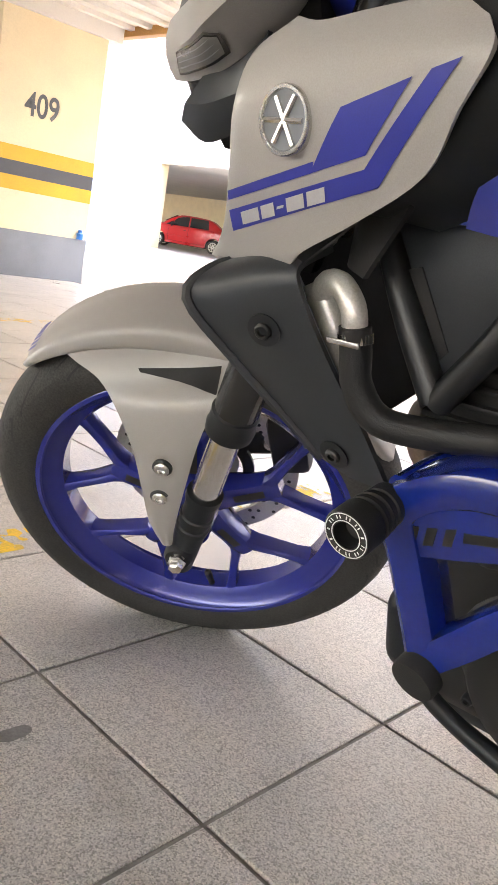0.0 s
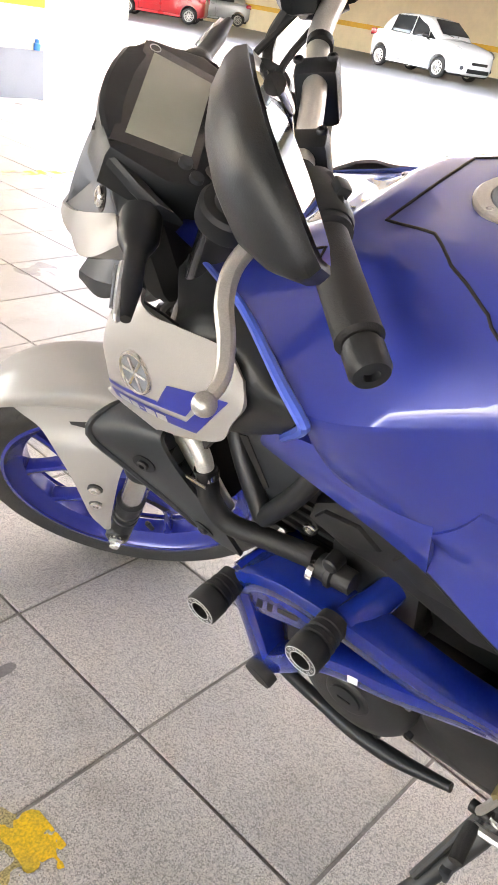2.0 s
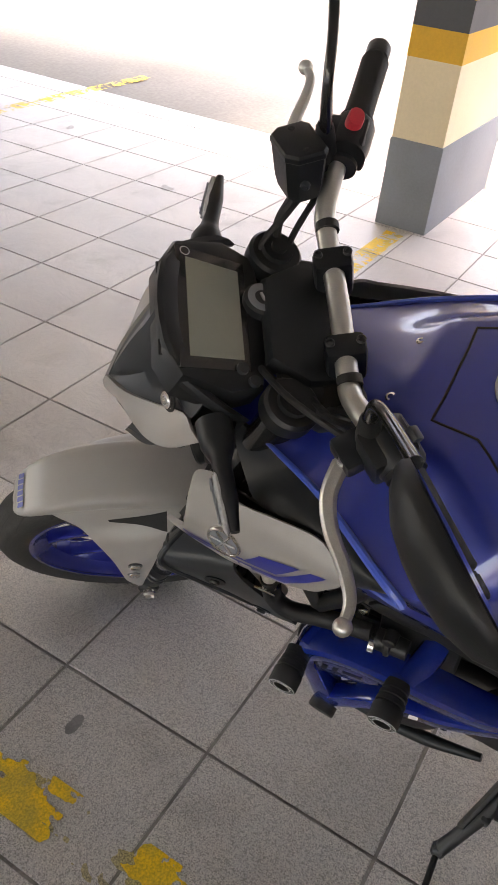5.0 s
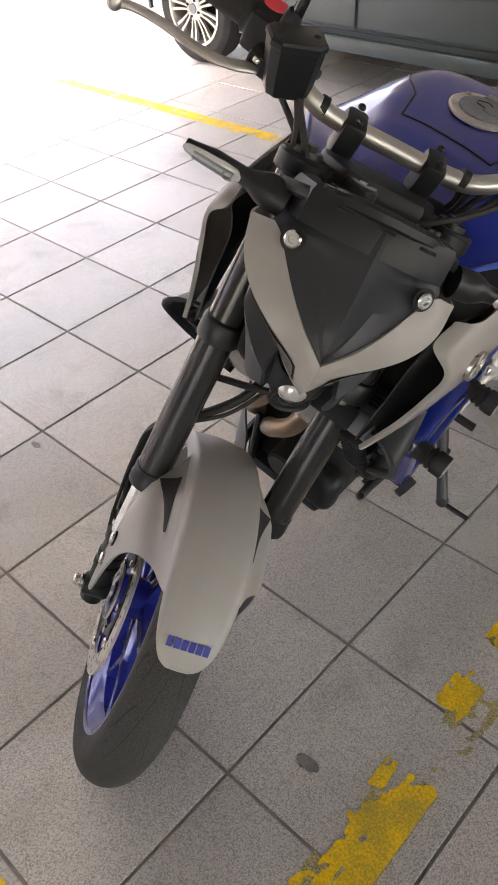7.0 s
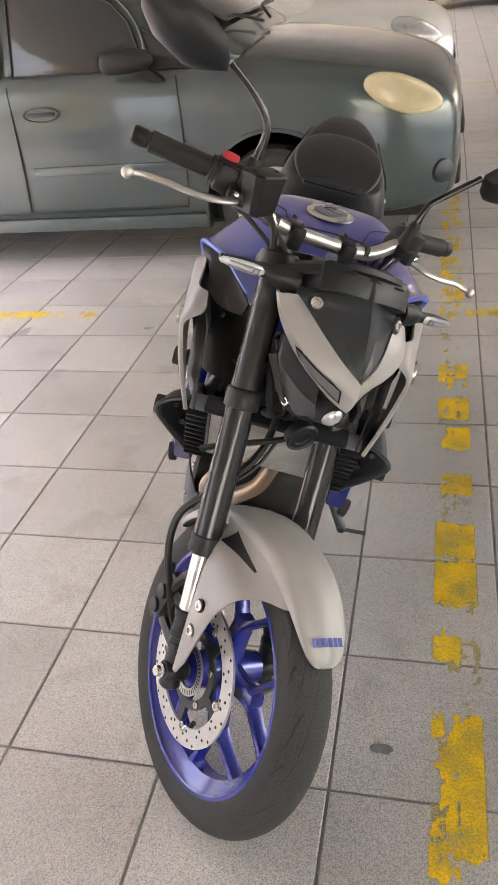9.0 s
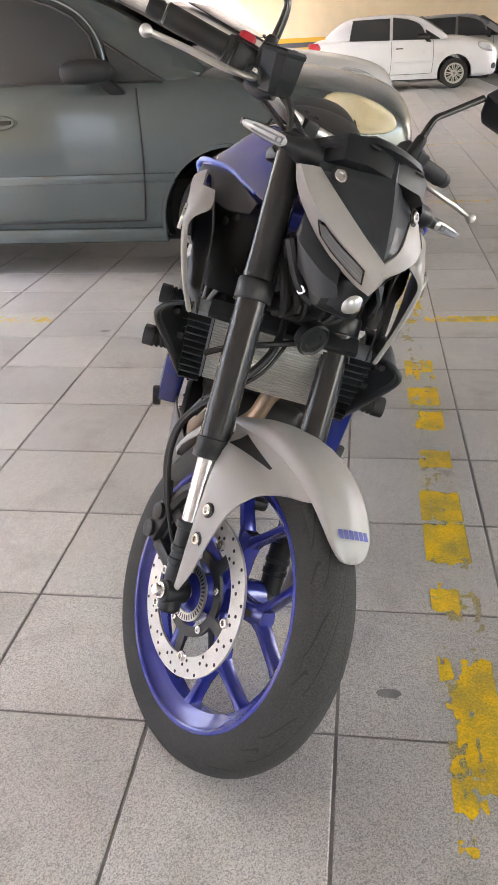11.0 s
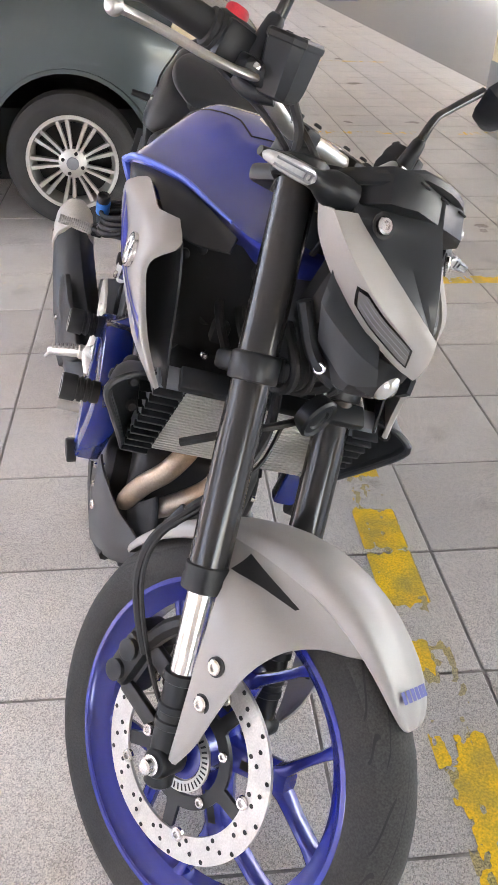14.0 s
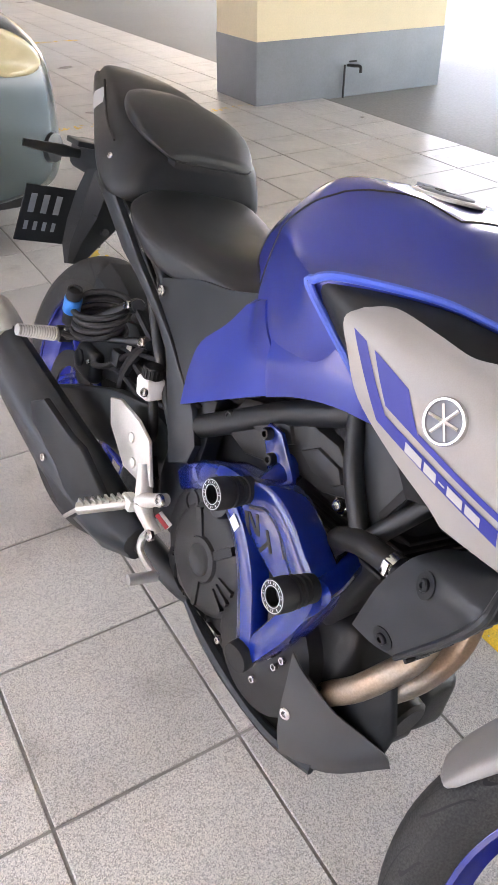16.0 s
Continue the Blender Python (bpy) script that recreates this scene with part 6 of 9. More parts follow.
bm.edges.get((bm.verts[4 * 14], bm.verts[4 * 14 + 13]))[fold] = 0.85
tank = fixed("fuel_tank", bm, BLUEPAINT, sub=2, sharp=50, label="glossy deep blue fuel tank")
bpy.context.view_layer.update()
tank_face = BVHTree.FromObject(tank, bpy.context.evaluated_depsgraph_get())


CAP = Matrix.Translation((-0.002, -0.621, 0.9665)) @ pose(0, 0, 0, -2, 0, 0)
cap = fixed("filler_cap", turned(bmesh.new(), [(0, 0.050), (0.003, 0.050), (0.005, 0.0475), (0.005, 0.036), (0.0035, 0.0355), (0.0035, 0.0)], (0, -0.03, 1), CAP.translation, 48), ALU, tank, "silver filler cap ring")
fixed("cap_flap", turned(bmesh.new(), [(0.0036, 0.035), (0.007, 0.0345), (0.0078, 0.033), (0.0078, 0.0)], (0, -0.03, 1), CAP.translation, 40), BASEGREY, cap, "matt grey cap flap")
fixed("cap_keyhole", tube(bmesh.new(), [CAP @ Vector((x, y, 0.0080)) for x, y in ((-0.024, 0.004), (-0.018, 0.010), (-0.004, 0.006), (-0.002, -0.002), (0.012, -0.004), (0.014, -0.012), (0.000, -0.020), (-0.010, -0.014))], 0.0007, 6, 1), DARKVOID, cap)
fixed("cap_tab", plate(bmesh.new(), [(-0.014, -0.030), (0.014, -0.030), (0.012, -0.046), (-0.012, -0.046)], lambda a, b, h: CAP @ Vector((a, b, 0.0075 + h)), 0.004, 0.0012), BASEGREY, cap)
for k in range(6):
    a = 2 * math.pi * k / 6 + 0.5
    fixed("cap_screw", bolt(bmesh.new(), CAP @ Vector((0.042 * math.cos(a), 0.042 * math.sin(a), 0.0045)), (0, -0.03, 1), 0.0042, 0.002), CHROME, cap)
# silver chevron behind the cap: three slim blades
for q in ([(-0.028, -0.722), (-0.017, -0.721), (-0.003, -0.754), (-0.012, -0.737)], [(0.028, -0.722), (0.017, -0.721), (0.003, -0.754), (0.012, -0.737)], [(-0.008, -0.730), (0.0, -0.712), (0.008, -0.730), (0.0, -0.752)]):
    fixed("tank_mark", patch(tank_face, q, 2, 1, 0.0012, 4, 4), SILVERINK, tank, "silver chevron mark")


def seam(pts, name="tank_seam", r=0.0015):
    """A thin dark panel joint laid on the tank: from above on the crown, else the nearest way."""
    line = []
    for p in [Vector(u).lerp(Vector(v), k / 6) for u, v in zip(pts, pts[1:]) for k in range(6)] + [Vector(pts[-1])]:
        hit, nor = tank_face.ray_cast(Vector((p.x, p.y, 1.5)), Vector((0, 0, -1)))[:2] if p.z > 0.94 else tank_face.find_nearest(p)[:2]
        line.append(hit + nor * 0.0003)
    fixed(name, tube(bmesh.new(), line, r, 6, 1), DARKVOID, tank)


for s in SIDES:
    fixed("tank_screw", bolt(bmesh.new(), (s * 0.047, -0.473, 0.9355), (s * 0.25, 0.2, 1), 0.0065, 0.004), CHROME, tank)
    seam([(s * x, y, z) for x, y, z in ((0.0, -0.529, 0.96), (0.040, -0.529, 0.96), (0.075, -0.527, 0.96), (0.087, -0.579, 0.96), (0.117, -0.611, 0.955), (0.137, -0.650, 0.945), (0.150, -0.685, 0.925), (0.157, -0.714, 0.895), (0.160, -0.728, 0.850), (0.156, -0.742, 0.792))])
    # pale blue edge along the shoulder, and the dark trim inside it
    pts = [(0.150, -0.430, 0.732), (0.166, -0.474, 0.744), (0.202, -0.520, 0.800), (0.236, -0.563, 0.856), (0.236, -0.560, 0.866), (0.224, -0.532, 0.879), (0.171, -0.446, 0.889), (0.137, -0.380, 0.884), (0.112, -0.330, 0.880)]
    fixed("edge_film", tube(bmesh.new(), [(s * x, y, z) for x, y, z in pts], [0.0014, 0.0036, 0.0048, 0.0056, 0.0056, 0.0054, 0.0046, 0.0034, 0.0024], 8, 5), PALEBLUE, tank, "light blue edge line")
    rows = [((0.148, -0.428, 0.724), (0.185, -0.405, 0.738), (0.200, -0.395, 0.742)),
            ((0.166, -0.470, 0.745), (0.195, -0.450, 0.760), (0.214, -0.430, 0.765)),
            ((0.200, -0.514, 0.800), (0.216, -0.494, 0.805), (0.220, -0.468, 0.806)),
            ((0.230, -0.552, 0.856), (0.231, -0.522, 0.856), (0.224, -0.485, 0.848)),
            ((0.217, -0.526, 0.872), (0.213, -0.494, 0.872), (0.202, -0.455, 0.866)),
            ((0.168, -0.443, 0.882), (0.178, -0.415, 0.872), (0.188, -0.378, 0.850)),
            ((0.140, -0.388, 0.878), (0.146, -0.370, 0.862), (0.154, -0.340, 0.838)),
            ((0.104, -0.312, 0.868), (0.106, -0.308, 0.860), (0.110, -0.300, 0.850))]
    bm, find = skin([[(s * x, y, z) for x, y, z in r] for r in rows], 0.004, 4, 3, False, (s, 0.5, 0.5))
    trim = fixed("tank_trim", bm, BLACKPL, bike, "black trim panel")
    for x, y, z in ((0.155, -0.404, 0.862), (0.137, -0.382, 0.856)):
        fixed("trim_screw", bolt(bmesh.new(), (s * x, y, z), (s * 0.45, 0.45, 0.77), 0.0075, 0.005), FRAMEBLACK, trim)
    # lower blue wing below the tank, lapping over the side cover
    rows = [((-0.700, 0.800), (-0.722, 0.792), (-0.746, 0.780)), ((-0.684, 0.772), (-0.735, 0.752), (-0.792, 0.722)), ((-0.664, 0.750), (-0.745, 0.712), (-0.838, 0.676)), ((-0.640, 0.728), (-0.735, 0.680), (-0.846, 0.630)), ((-0.612, 0.702), (-0.715, 0.644), (-0.836, 0.574))]
    def wx(y, z):
        hit = tank_face.ray_cast(Vector((s * 0.4, y, z)), Vector((-s, 0, 0)))[0]
        base = 0.160 - 0.09 * max(0, -y - 0.72) + 0.11 * max(0, 0.74 - z)
        return max(abs(hit.x) + 0.003, base) if hit else base
    fine = grid_points([[Vector((0, y, z)) for y, z in r] for r in rows], 4, 5)
    bm, find = skin([[(s * (wx(q.y, q.z) - (0.010 if k == 0 else 0)), q.y, q.z) for q in r] for k, r in enumerate(fine)], 0.012, 1, 1, False, (s, 0, 0))
    fixed("tank_wing", bm, BLUEPAINT, tank)
    rows = [((0.180, -0.660, 0.775), (0.188, -0.610, 0.770), (0.193, -0.545, 0.794), (0.188, -0.478, 0.772)), ((0.180, -0.660, 0.722), (0.186, -0.605, 0.735), (0.190, -0.536, 0.760), (0.184, -0.470, 0.754)), ((0.168, -0.655, 0.676), (0.175, -0.600, 0.703), (0.180, -0.528, 0.727), (0.174, -0.462, 0.735))]
    bm, find = skin([[(s * x, y, z) for x, y, z in r] for r in rows], 0.010, 4, 4, False, (s, 0, 0))
    fixed("tank_skirt", bm, BLUEPAINT, tank)

# shrouds with the round mark and blue graphics
SHROUD = [((0.224, -0.490, 0.862), (0.211, -0.460, 0.873), (0.207, -0.405, 0.869), (0.204, -0.362, 0.864), (0.197, -0.338, 0.867), (0.179, -0.322, 0.868)),
          ((0.237, -0.500, 0.846), (0.229, -0.450, 0.850), (0.222, -0.400, 0.846), (0.215, -0.345, 0.845), (0.200, -0.298, 0.846), (0.176, -0.284, 0.846)),
          ((0.235, -0.482, 0.815), (0.232, -0.440, 0.812), (0.228, -0.390, 0.810), (0.222, -0.335, 0.810), (0.216, -0.292, 0.812), (0.206, -0.287, 0.814)),
          ((0.226, -0.457, 0.775), (0.226, -0.420, 0.773), (0.222, -0.370, 0.771), (0.216, -0.310, 0.770), (0.209, -0.277, 0.770), (0.200, -0.277, 0.772)),
          ((0.216, -0.400, 0.739), (0.214, -0.380, 0.736), (0.211, -0.350, 0.733), (0.204, -0.300, 0.730), (0.196, -0.258, 0.727), (0.187, -0.258, 0.729)),
          ((0.203, -0.345, 0.710), (0.201, -0.330, 0.706), (0.197, -0.305, 0.704), (0.191, -0.270, 0.702), (0.182, -0.235, 0.700), (0.174, -0.236, 0.702)),
          ((0.196, -0.325, 0.695), (0.193, -0.310, 0.693), (0.188, -0.285, 0.690), (0.182, -0.255, 0.687), (0.171, -0.214, 0.682), (0.163, -0.214, 0.684))]
for s in SIDES:
    bm, find = skin([[(s * x, y, z) for x, y, z in r] for r in SHROUD], 0.004, 5, 5, False, (s, 0, 0))
    sh = fixed("side_shroud", bm, GREYPAINT, bike, "warm grey painted tank shroud with blue graphics", sharp=50)
    film = lambda q, nm, m, lift=0.0010, n=8: fixed(nm, patch(find, q, 0, s, lift, n, 4), m, sh)
    film([(-0.366, 0.7705), (-0.416, 0.7860), (-0.450, 0.832), (-0.396, 0.814)], "blue_graphic", BLUEDECAL)
    film([(-0.424, 0.766), (-0.483, 0.842), (-0.463, 0.836), (-0.414, 0.777)], "blue_graphic", BLUEDECAL)
    film([(-0.264, 0.714), (-0.424, 0.766), (-0.414, 0.777), (-0.266, 0.732)], "blue_graphic", BLUEDECAL, 0.0010, 16)
    film([(-0.268, 0.7405), (-0.368, 0.7710), (-0.3705, 0.7790), (-0.269, 0.748)], "blue_graphic", BLUEDECAL, 0.0010, 12)
    widths = (0.023, 0.016, 0.008, 0.019, 0.018)
    y0 = -0.281 if s < 0 else -0.284
    for k in range(5):
        w = widths[k] if s < 0 else widths[4 - k]
        z0, h = 0.7225 + (-0.281 - y0) * 0.31, 0.0105
        lo, hi = (0.40, 0.62) if w < 0.01 else (0.0, 1.0)
        q = [(y0, z0 + h * lo), (y0 - w, z0 + w * 0.31 + h * lo), (y0 - w - 0.001, z0 + w * 0.31 + h * hi), (y0 - 0.001, z0 + h * hi)]
        y0 -= w + 0.0032
        film(q, "letter_bar", SILVERINK, 0.0018, 2)
    c, ax = find.ray_cast(Vector((s * 0.5, -0.347, 0.804)), Vector((-s, 0, 0)))[:2]
    ax = Vector((s, 0.06, 0.12)).normalized()
    em = fixed("round_badge", hoop(bmesh.new(), [(-0.002, 0.0235), (0.0035, 0.0235), (0.005, 0.0225), (0.005, 0.0205), (0.0035, 0.0195), (-0.002, 0.0195)], ax, c, 48), CHROME, sh, "chrome ring badge")
    fixed("badge_face", turned(bmesh.new(), [(-0.002, 0.0196), (0.0025, 0.0196), (0.0025, 0.0)], ax, c, 40), BASEGREY, em)
    u, v = ring_frame(ax)
    for k in range(3):
        a = math.pi / 2 + k * 2 * math.pi / 3
        fixed("badge_bar", tube(bmesh.new(), [c + ax * 0.0030 + (v * math.cos(a) + u * math.sin(a)) * q for q in (-0.017, 0.0185)], 0.0021, 6, 1), CHROME, em)
    # the scoop: a black inner wall behind the rolled lip
    rows = [((0.175, -0.290, 0.848), (0.182, -0.350, 0.848), (0.204, -0.440, 0.852)),
            ((0.165, -0.287, 0.804), (0.172, -0.350, 0.802), (0.208, -0.450, 0.802)),
            ((0.160, -0.252, 0.740), (0.172, -0.310, 0.740), (0.202, -0.400, 0.745)),
            ((0.154, -0.222, 0.679), (0.166, -0.260, 0.680), (0.190, -0.325, 0.690))]
    bm, find = skin([[(s * x, y, z) for x, y, z in r] for r in rows], 0.003, 5, 4, False, (s, 0, 0))
    fixed("scoop_wall", bm, BLACKPL, bike)
    # side cowl beside the radiator: a flared shell with studs and slats in its mouth
    front = [(0.222, -0.231, 0.658), (0.202, -0.262, 0.605), (0.180, -0.297, 0.555), (0.162, -0.332, 0.508)]
    d = 1 if s > 0 else 0
    rows = [((0.150, -0.258, 0.690), (0.152, -0.300, 0.703 - 0.030 * d), (0.152, -0.335, 0.703 - 0.048 * d)),
            ((0.200, -0.241, 0.681), (0.202, -0.290, 0.692 - 0.024 * d), (0.196 - 0.008 * d, -0.334 - 0.006 * d, 0.695 - 0.046 * d)),
            (front[0], (0.214, -0.285, 0.657 - 0.012 * d), (0.200 - 0.008 * d, -0.342 - 0.010 * d, 0.668 - 0.040 * d)),
            (front[1], (0.197, -0.315, 0.607), (0.187, -0.360 - 0.012 * d, 0.612 - 0.026 * d)),
            (front[2], (0.179, -0.340, 0.556), (0.172, -0.382 - 0.006 * d, 0.556 - 0.006 * d)),
            (front[3], (0.162, -0.365, 0.499), (0.160, -0.404, 0.497))]
    bm, find = skin([[(s * x, y, z) for x, y, z in r] for r in rows], 0.006, 5, 4, False, (s, 0, 0))
    cw = fixed("side_cowl", bm, DARKPL, bike, "charcoal radiator side cowl", sharp=30)
    fixed("cowl_rim", tube(bmesh.new(), [(s * 0.160, -0.250, 0.684), (s * 0.198, -0.238, 0.680)] + [(s * x, y, z) for x, y, z in front], [0.003, 0.0045, 0.0055, 0.005, 0.005, 0.004], 8, 4), DARKPL, cw)
    inner = [(0.134, -0.246, 0.672), (0.132, -0.280, 0.615), (0.130, -0.308, 0.565), (0.128, -0.336, 0.512)]
    rows = [[(s * (x - 0.004), y - 0.006, z), (s * (x * 0.55 + u * 0.45 - 0.004), (y + v) / 2 - 0.030, (z + w) / 2), (s * u, v - 0.004, w)] for (x, y, z), (u, v, w) in zip([(0.196, -0.246, 0.676)] + front, [(0.134, -0.244, 0.678)] + inner)]
    bm, find2 = skin(rows, 0.003, 4, 3, False, (0, 1, 0))
    fixed("cowl_duct", bm, BLACKPL, cw)
    for y, z in ((-0.306, 0.640), (-0.352, 0.522)):
        hit, nor = find.ray_cast(Vector((s * 0.5, y, z)), Vector((-s, 0, 0)))[:2]
        if hit:
            # recess shade painted as a darker disc under the bolt
            fixed("cowl_recess_shade", turned(bmesh.new(), [(0, 0.015), (0.0015, 0.015), (0.0015, 0.0)], nor, hit, 20), BLACKPL, cw)
            fixed("cowl_bolt", bolt(bmesh.new(), hit + nor * 0.001, nor, 0.0075, 0.005), FRAMEBLACK, cw)
    for k in range(9):
        f = (k + 0.5) / 9 * 3
        i = int(f)
        a = Vector(front[i]).lerp(Vector(front[i + 1]), f - i)
        b = Vector(inner[i]).lerp(Vector(inner[i + 1]), f - i)
        lo, hi = b + Vector((0, 0.006, 0)), b.lerp(a, 0.52) + Vector((0, -0.010, 0))
        bm = loft(bmesh.new(), [[Vector((s * q.x, q.y + u, q.z + v)) for u, v in ((0.004, -0.0020), (0.008, 0.0005), (-0.030, 0.0035), (-0.030, 0.0))] for q in (lo, hi)])
        fixed("cowl_fin", bm, BLACKPL, cw)
    for k in range(4):
        q = Vector(inner[k]).lerp(Vector(front[k]), 0.62) + Vector((0, -0.022, 0))
        fixed("cowl_stud", turned(bmesh.new(), [(0, 0.0085), (0.010, 0.0080), (0.014, 0.005), (0.014, 0)], (0, 1, 0.2), (s * q.x, q.y, q.z), 12), DARKVOID, cw)

# radiator
RAD = Matrix.Translation((0, -0.282, 0.600)) @ pose(0, 0, 0, -31, 0, 0)
rad = fixed("radiator", box(bmesh.new(), (-0.135, -0.028, -0.095), (0.135, 0.0, 0.095), 0.006, m=RAD), DARKVOID)
for k in range(23):
    z = -0.086 + 0.172 * k / 22
    fixed("radiator_fin", box(bmesh.new(), (-0.120, -0.002, z - 0.0011), (0.120, 0.005, z + 0.0011), 0, m=RAD), RADFIN, rad)
for s in SIDES:
    fixed("radiator_tank", box(bmesh.new(), (s * 0.142 - 0.022, -0.030, -0.098), (s * 0.142 + 0.022, 0.004, 0.098), 0.008, m=RAD), BASEGREY, rad)
for s in SIDES:
    for k in range(10):
        z = -0.088 + 0.176 * k / 9
        fixed("side_louvre", box(bmesh.new(), (s * 0.146 - 0.020, 0.004, z - 0.0035), (s * 0.146 + 0.020, 0.016, z + 0.0015), 0.001, m=RAD), BLACKPL, rad)
fixed("radiator_top", box(bmesh.new(), (-0.135, -0.026, 0.092), (0.135, 0.008, 0.108), 0.004, m=RAD), BLACKPL, rad)

# engine
bm = box(bmesh.new(), (-0.118, -0.11, -0.13), (0.118, 0.075, 0.15), 0.018, 3, m=Matrix.Translation((0, -0.500, 0.560)) @ pose(0, 0, 0, -18, 0, 0))
eng = fixed("engine", bm, ENGINEBLACK, label="black twin-cylinder engine")
bm = box(bmesh.new(), (-0.112, -0.86, 0.225), (0.112, -0.42, 0.455), 0.03, 3)
turned(bm, [(-0.125, 0.070), (-0.115, 0.082), (0.14, 0.10), (0.15, 0.085)], (1, 0, 0), (0, -0.545, 0.335), 32)
turned(bm, [(-0.13, 0.075), (-0.12, 0.09), (0.12, 0.09), (0.13, 0.075)], (1, 0, 0), (0, -0.745, 0.37), 32)
fixed("crankcase", bm, ENGINEBLACK, eng)
for k in range(5):
    z = 0.545 + 0.016 * k
    fixed("cylinder_fin", box(bmesh.new(), (-0.124, -0.575 + 0.005 * k, z), (0.124, -0.415 + 0.005 * k, z + 0.006), 0.002), ENGINEBLACK, eng)
cov = fixed("cylinder_head", box(bmesh.new(), (-0.128, -0.078, 0.100), (0.128, 0.060, 0.165), 0.012, 2, m=Matrix.Translation((0, -0.515, 0.553)) @ pose(0, 0, 0, -18, 0, 0)), ENGINEBLACK, eng)
# left alternator cover
bm = turned(bmesh.new(), [(0, 0.088), (0.024, 0.086), (0.033, 0.078), (0.038, 0.060), (0.040, 0.034), (0.043, 0.032), (0.044, 0.029), (0.044, 0.0)], (-1, 0, 0), (-0.110, -0.568, 0.326), 48)
lc = fixed("alternator_cover", bm, ENGINEBLACK, eng)
fixed("inspection_plug", turned(bmesh.new(), [(0.040, 0.024), (0.047, 0.023), (0.048, 0.0)], (-1, 0, 0), (-0.110, -0.568, 0.326), 32), FRAMEBLACK, lc)
fixed("plug_slot", box(bmesh.new(), (-0.1590, -0.578, 0.3245), (-0.1575, -0.558, 0.3275)), DARKVOID, lc)
for k in range(8):
    a = 2 * math.pi * k / 8 + 0.3
    fixed("cover_bolt", bolt(bmesh.new(), (-0.130, -0.568 + 0.090 * math.cos(a), 0.326 + 0.090 * math.sin(a)), (-1, 0, 0), 0.0062, 0.008), CHROME if k % 3 == 0 else FRAMEBLACK, lc)
for k in range(3):
    a = 0.9 + 0.45 * k
    u, v = Vector((0, math.cos(a), math.sin(a))), Vector((0, -math.sin(a), math.cos(a)))
    c = Vector((-0.141, -0.568, 0.326))
    fixed("cover_rib", loft(bmesh.new(), [[c + u * r + v * w * q + Vector((h, 0, 0)) for q, h in ((-1, 0.004), (1, 0.004), (0.7, -0.006), (-0.7, -0.006))] for r, w in ((0.050, 0.009), (0.080, 0.012))]), ENGINEBLACK, lc)
# right clutch cover
CC = (-0.706, 0.374)
bm = turned(bmesh.new(), [(0, 0.096), (0.026, 0.094), (0.036, 0.086), (0.040, 0.076), (0.041, 0.038), (0.046, 0.035), (0.047, 0.026), (0.044, 0.022), (0.044, 0.0)], (1, 0, 0), (0.112, CC[0], CC[1]), 48)
box(bm, (0.10, -0.80, 0.26), (0.132, -0.60, 0.42), 0.025)
rc = fixed("clutch_cover", bm, ENGINEBLACK, eng, "satin black clutch cover")
for a, w, r0, r1 in ((-0.55, 0.0055, 0.050, 0.086), (-0.30, 0.0055, 0.050, 0.086), (-0.05, 0.0055, 0.050, 0.086), (0.75, 0.009, 0.034, 0.084), (2.05, 0.009, 0.034, 0.080), (-1.45, 0.007, 0.034, 0.080)):
    u, v = Vector((0, math.cos(a), math.sin(a))), Vector((0, -math.sin(a), math.cos(a)))
    c = Vector((0.153, CC[0], CC[1]))
    fixed("cover_rib", loft(bmesh.new(), [[c + u * r + v * w * q * k + Vector((h, 0, 0)) for q, h in ((-1, -0.010), (1, -0.010), (0.7, 0.003), (-0.7, 0.003))] for r, k in ((r0, 1.0), (r1 - 0.010, 1.1), (r1, 0.9))]), ENGINEBLACK, rc)
for k in range(9):
    a = 2 * math.pi * k / 9 + 0.2
    fixed("cover_bolt", bolt(bmesh.new(), (0.136, CC[0] + 0.098 * math.cos(a), CC[1] + 0.098 * math.sin(a)), (1, 0, 0), 0.006, 0.007), FRAMEBLACK, rc)
fixed("pump_cover", plate(bmesh.new(), bent([(-0.745, 0.478), (-0.775, 0.470), (-0.812, 0.425), (-0.822, 0.372), (-0.800, 0.330), (-0.770, 0.345), (-0.760, 0.400), (-0.735, 0.440)], 0.02), side(0.147, 1), 0.03, 0.008), ENGINEBLACK, rc)
fixed("pump_ring", hoop(bmesh.new(), [(0, 0.020), (0.003, 0.019), (0.003, 0.014), (0, 0.013)], (1, 0, 0), (0.147, -0.772, 0.438), 28), ENGINEBLACK, rc)
fixed("oil_cap", turned(bmesh.new(), [(0, 0.019), (0.014, 0.018), (0.016, 0.014), (0.016, 0)], (1, 0, 0.4), (0.140, -0.702, 0.468), 12), FRAMEBLACK, rc)
fixed("warning_label", plate(bmesh.new(), [(-0.852, 0.359), (-0.842, 0.373), (-0.805, 0.37), (-0.815, 0.354)], side(0.1485, 1), 0.001, 0.0003), WHITEINK, rc, "white label with a red edge")
fixed("label_edge", plate(bmesh.new(), [(-0.854, 0.355), (-0.848, 0.365), (-0.811, 0.362), (-0.818, 0.352)], side(0.1492, 1), 0.0006, 0.0002), RED, rc)
for k, (y, z) in enumerate(((-0.560, 0.36), (-0.545, 0.41), (-0.57, 0.305), (-0.62, 0.285), (-0.50, 0.34), (-0.49, 0.36), (-0.53, 0.29))):
    fixed("case_bolt", bolt(bmesh.new(), (0.146, y, z), (1, 0, 0), 0.0065, 0.010), CHROME, eng)
fixed("head_bolt", bolt(bmesh.new(), (0.122, -0.508, 0.592), (1, 0, 0), 0.011, 0.006), CHROME, eng)
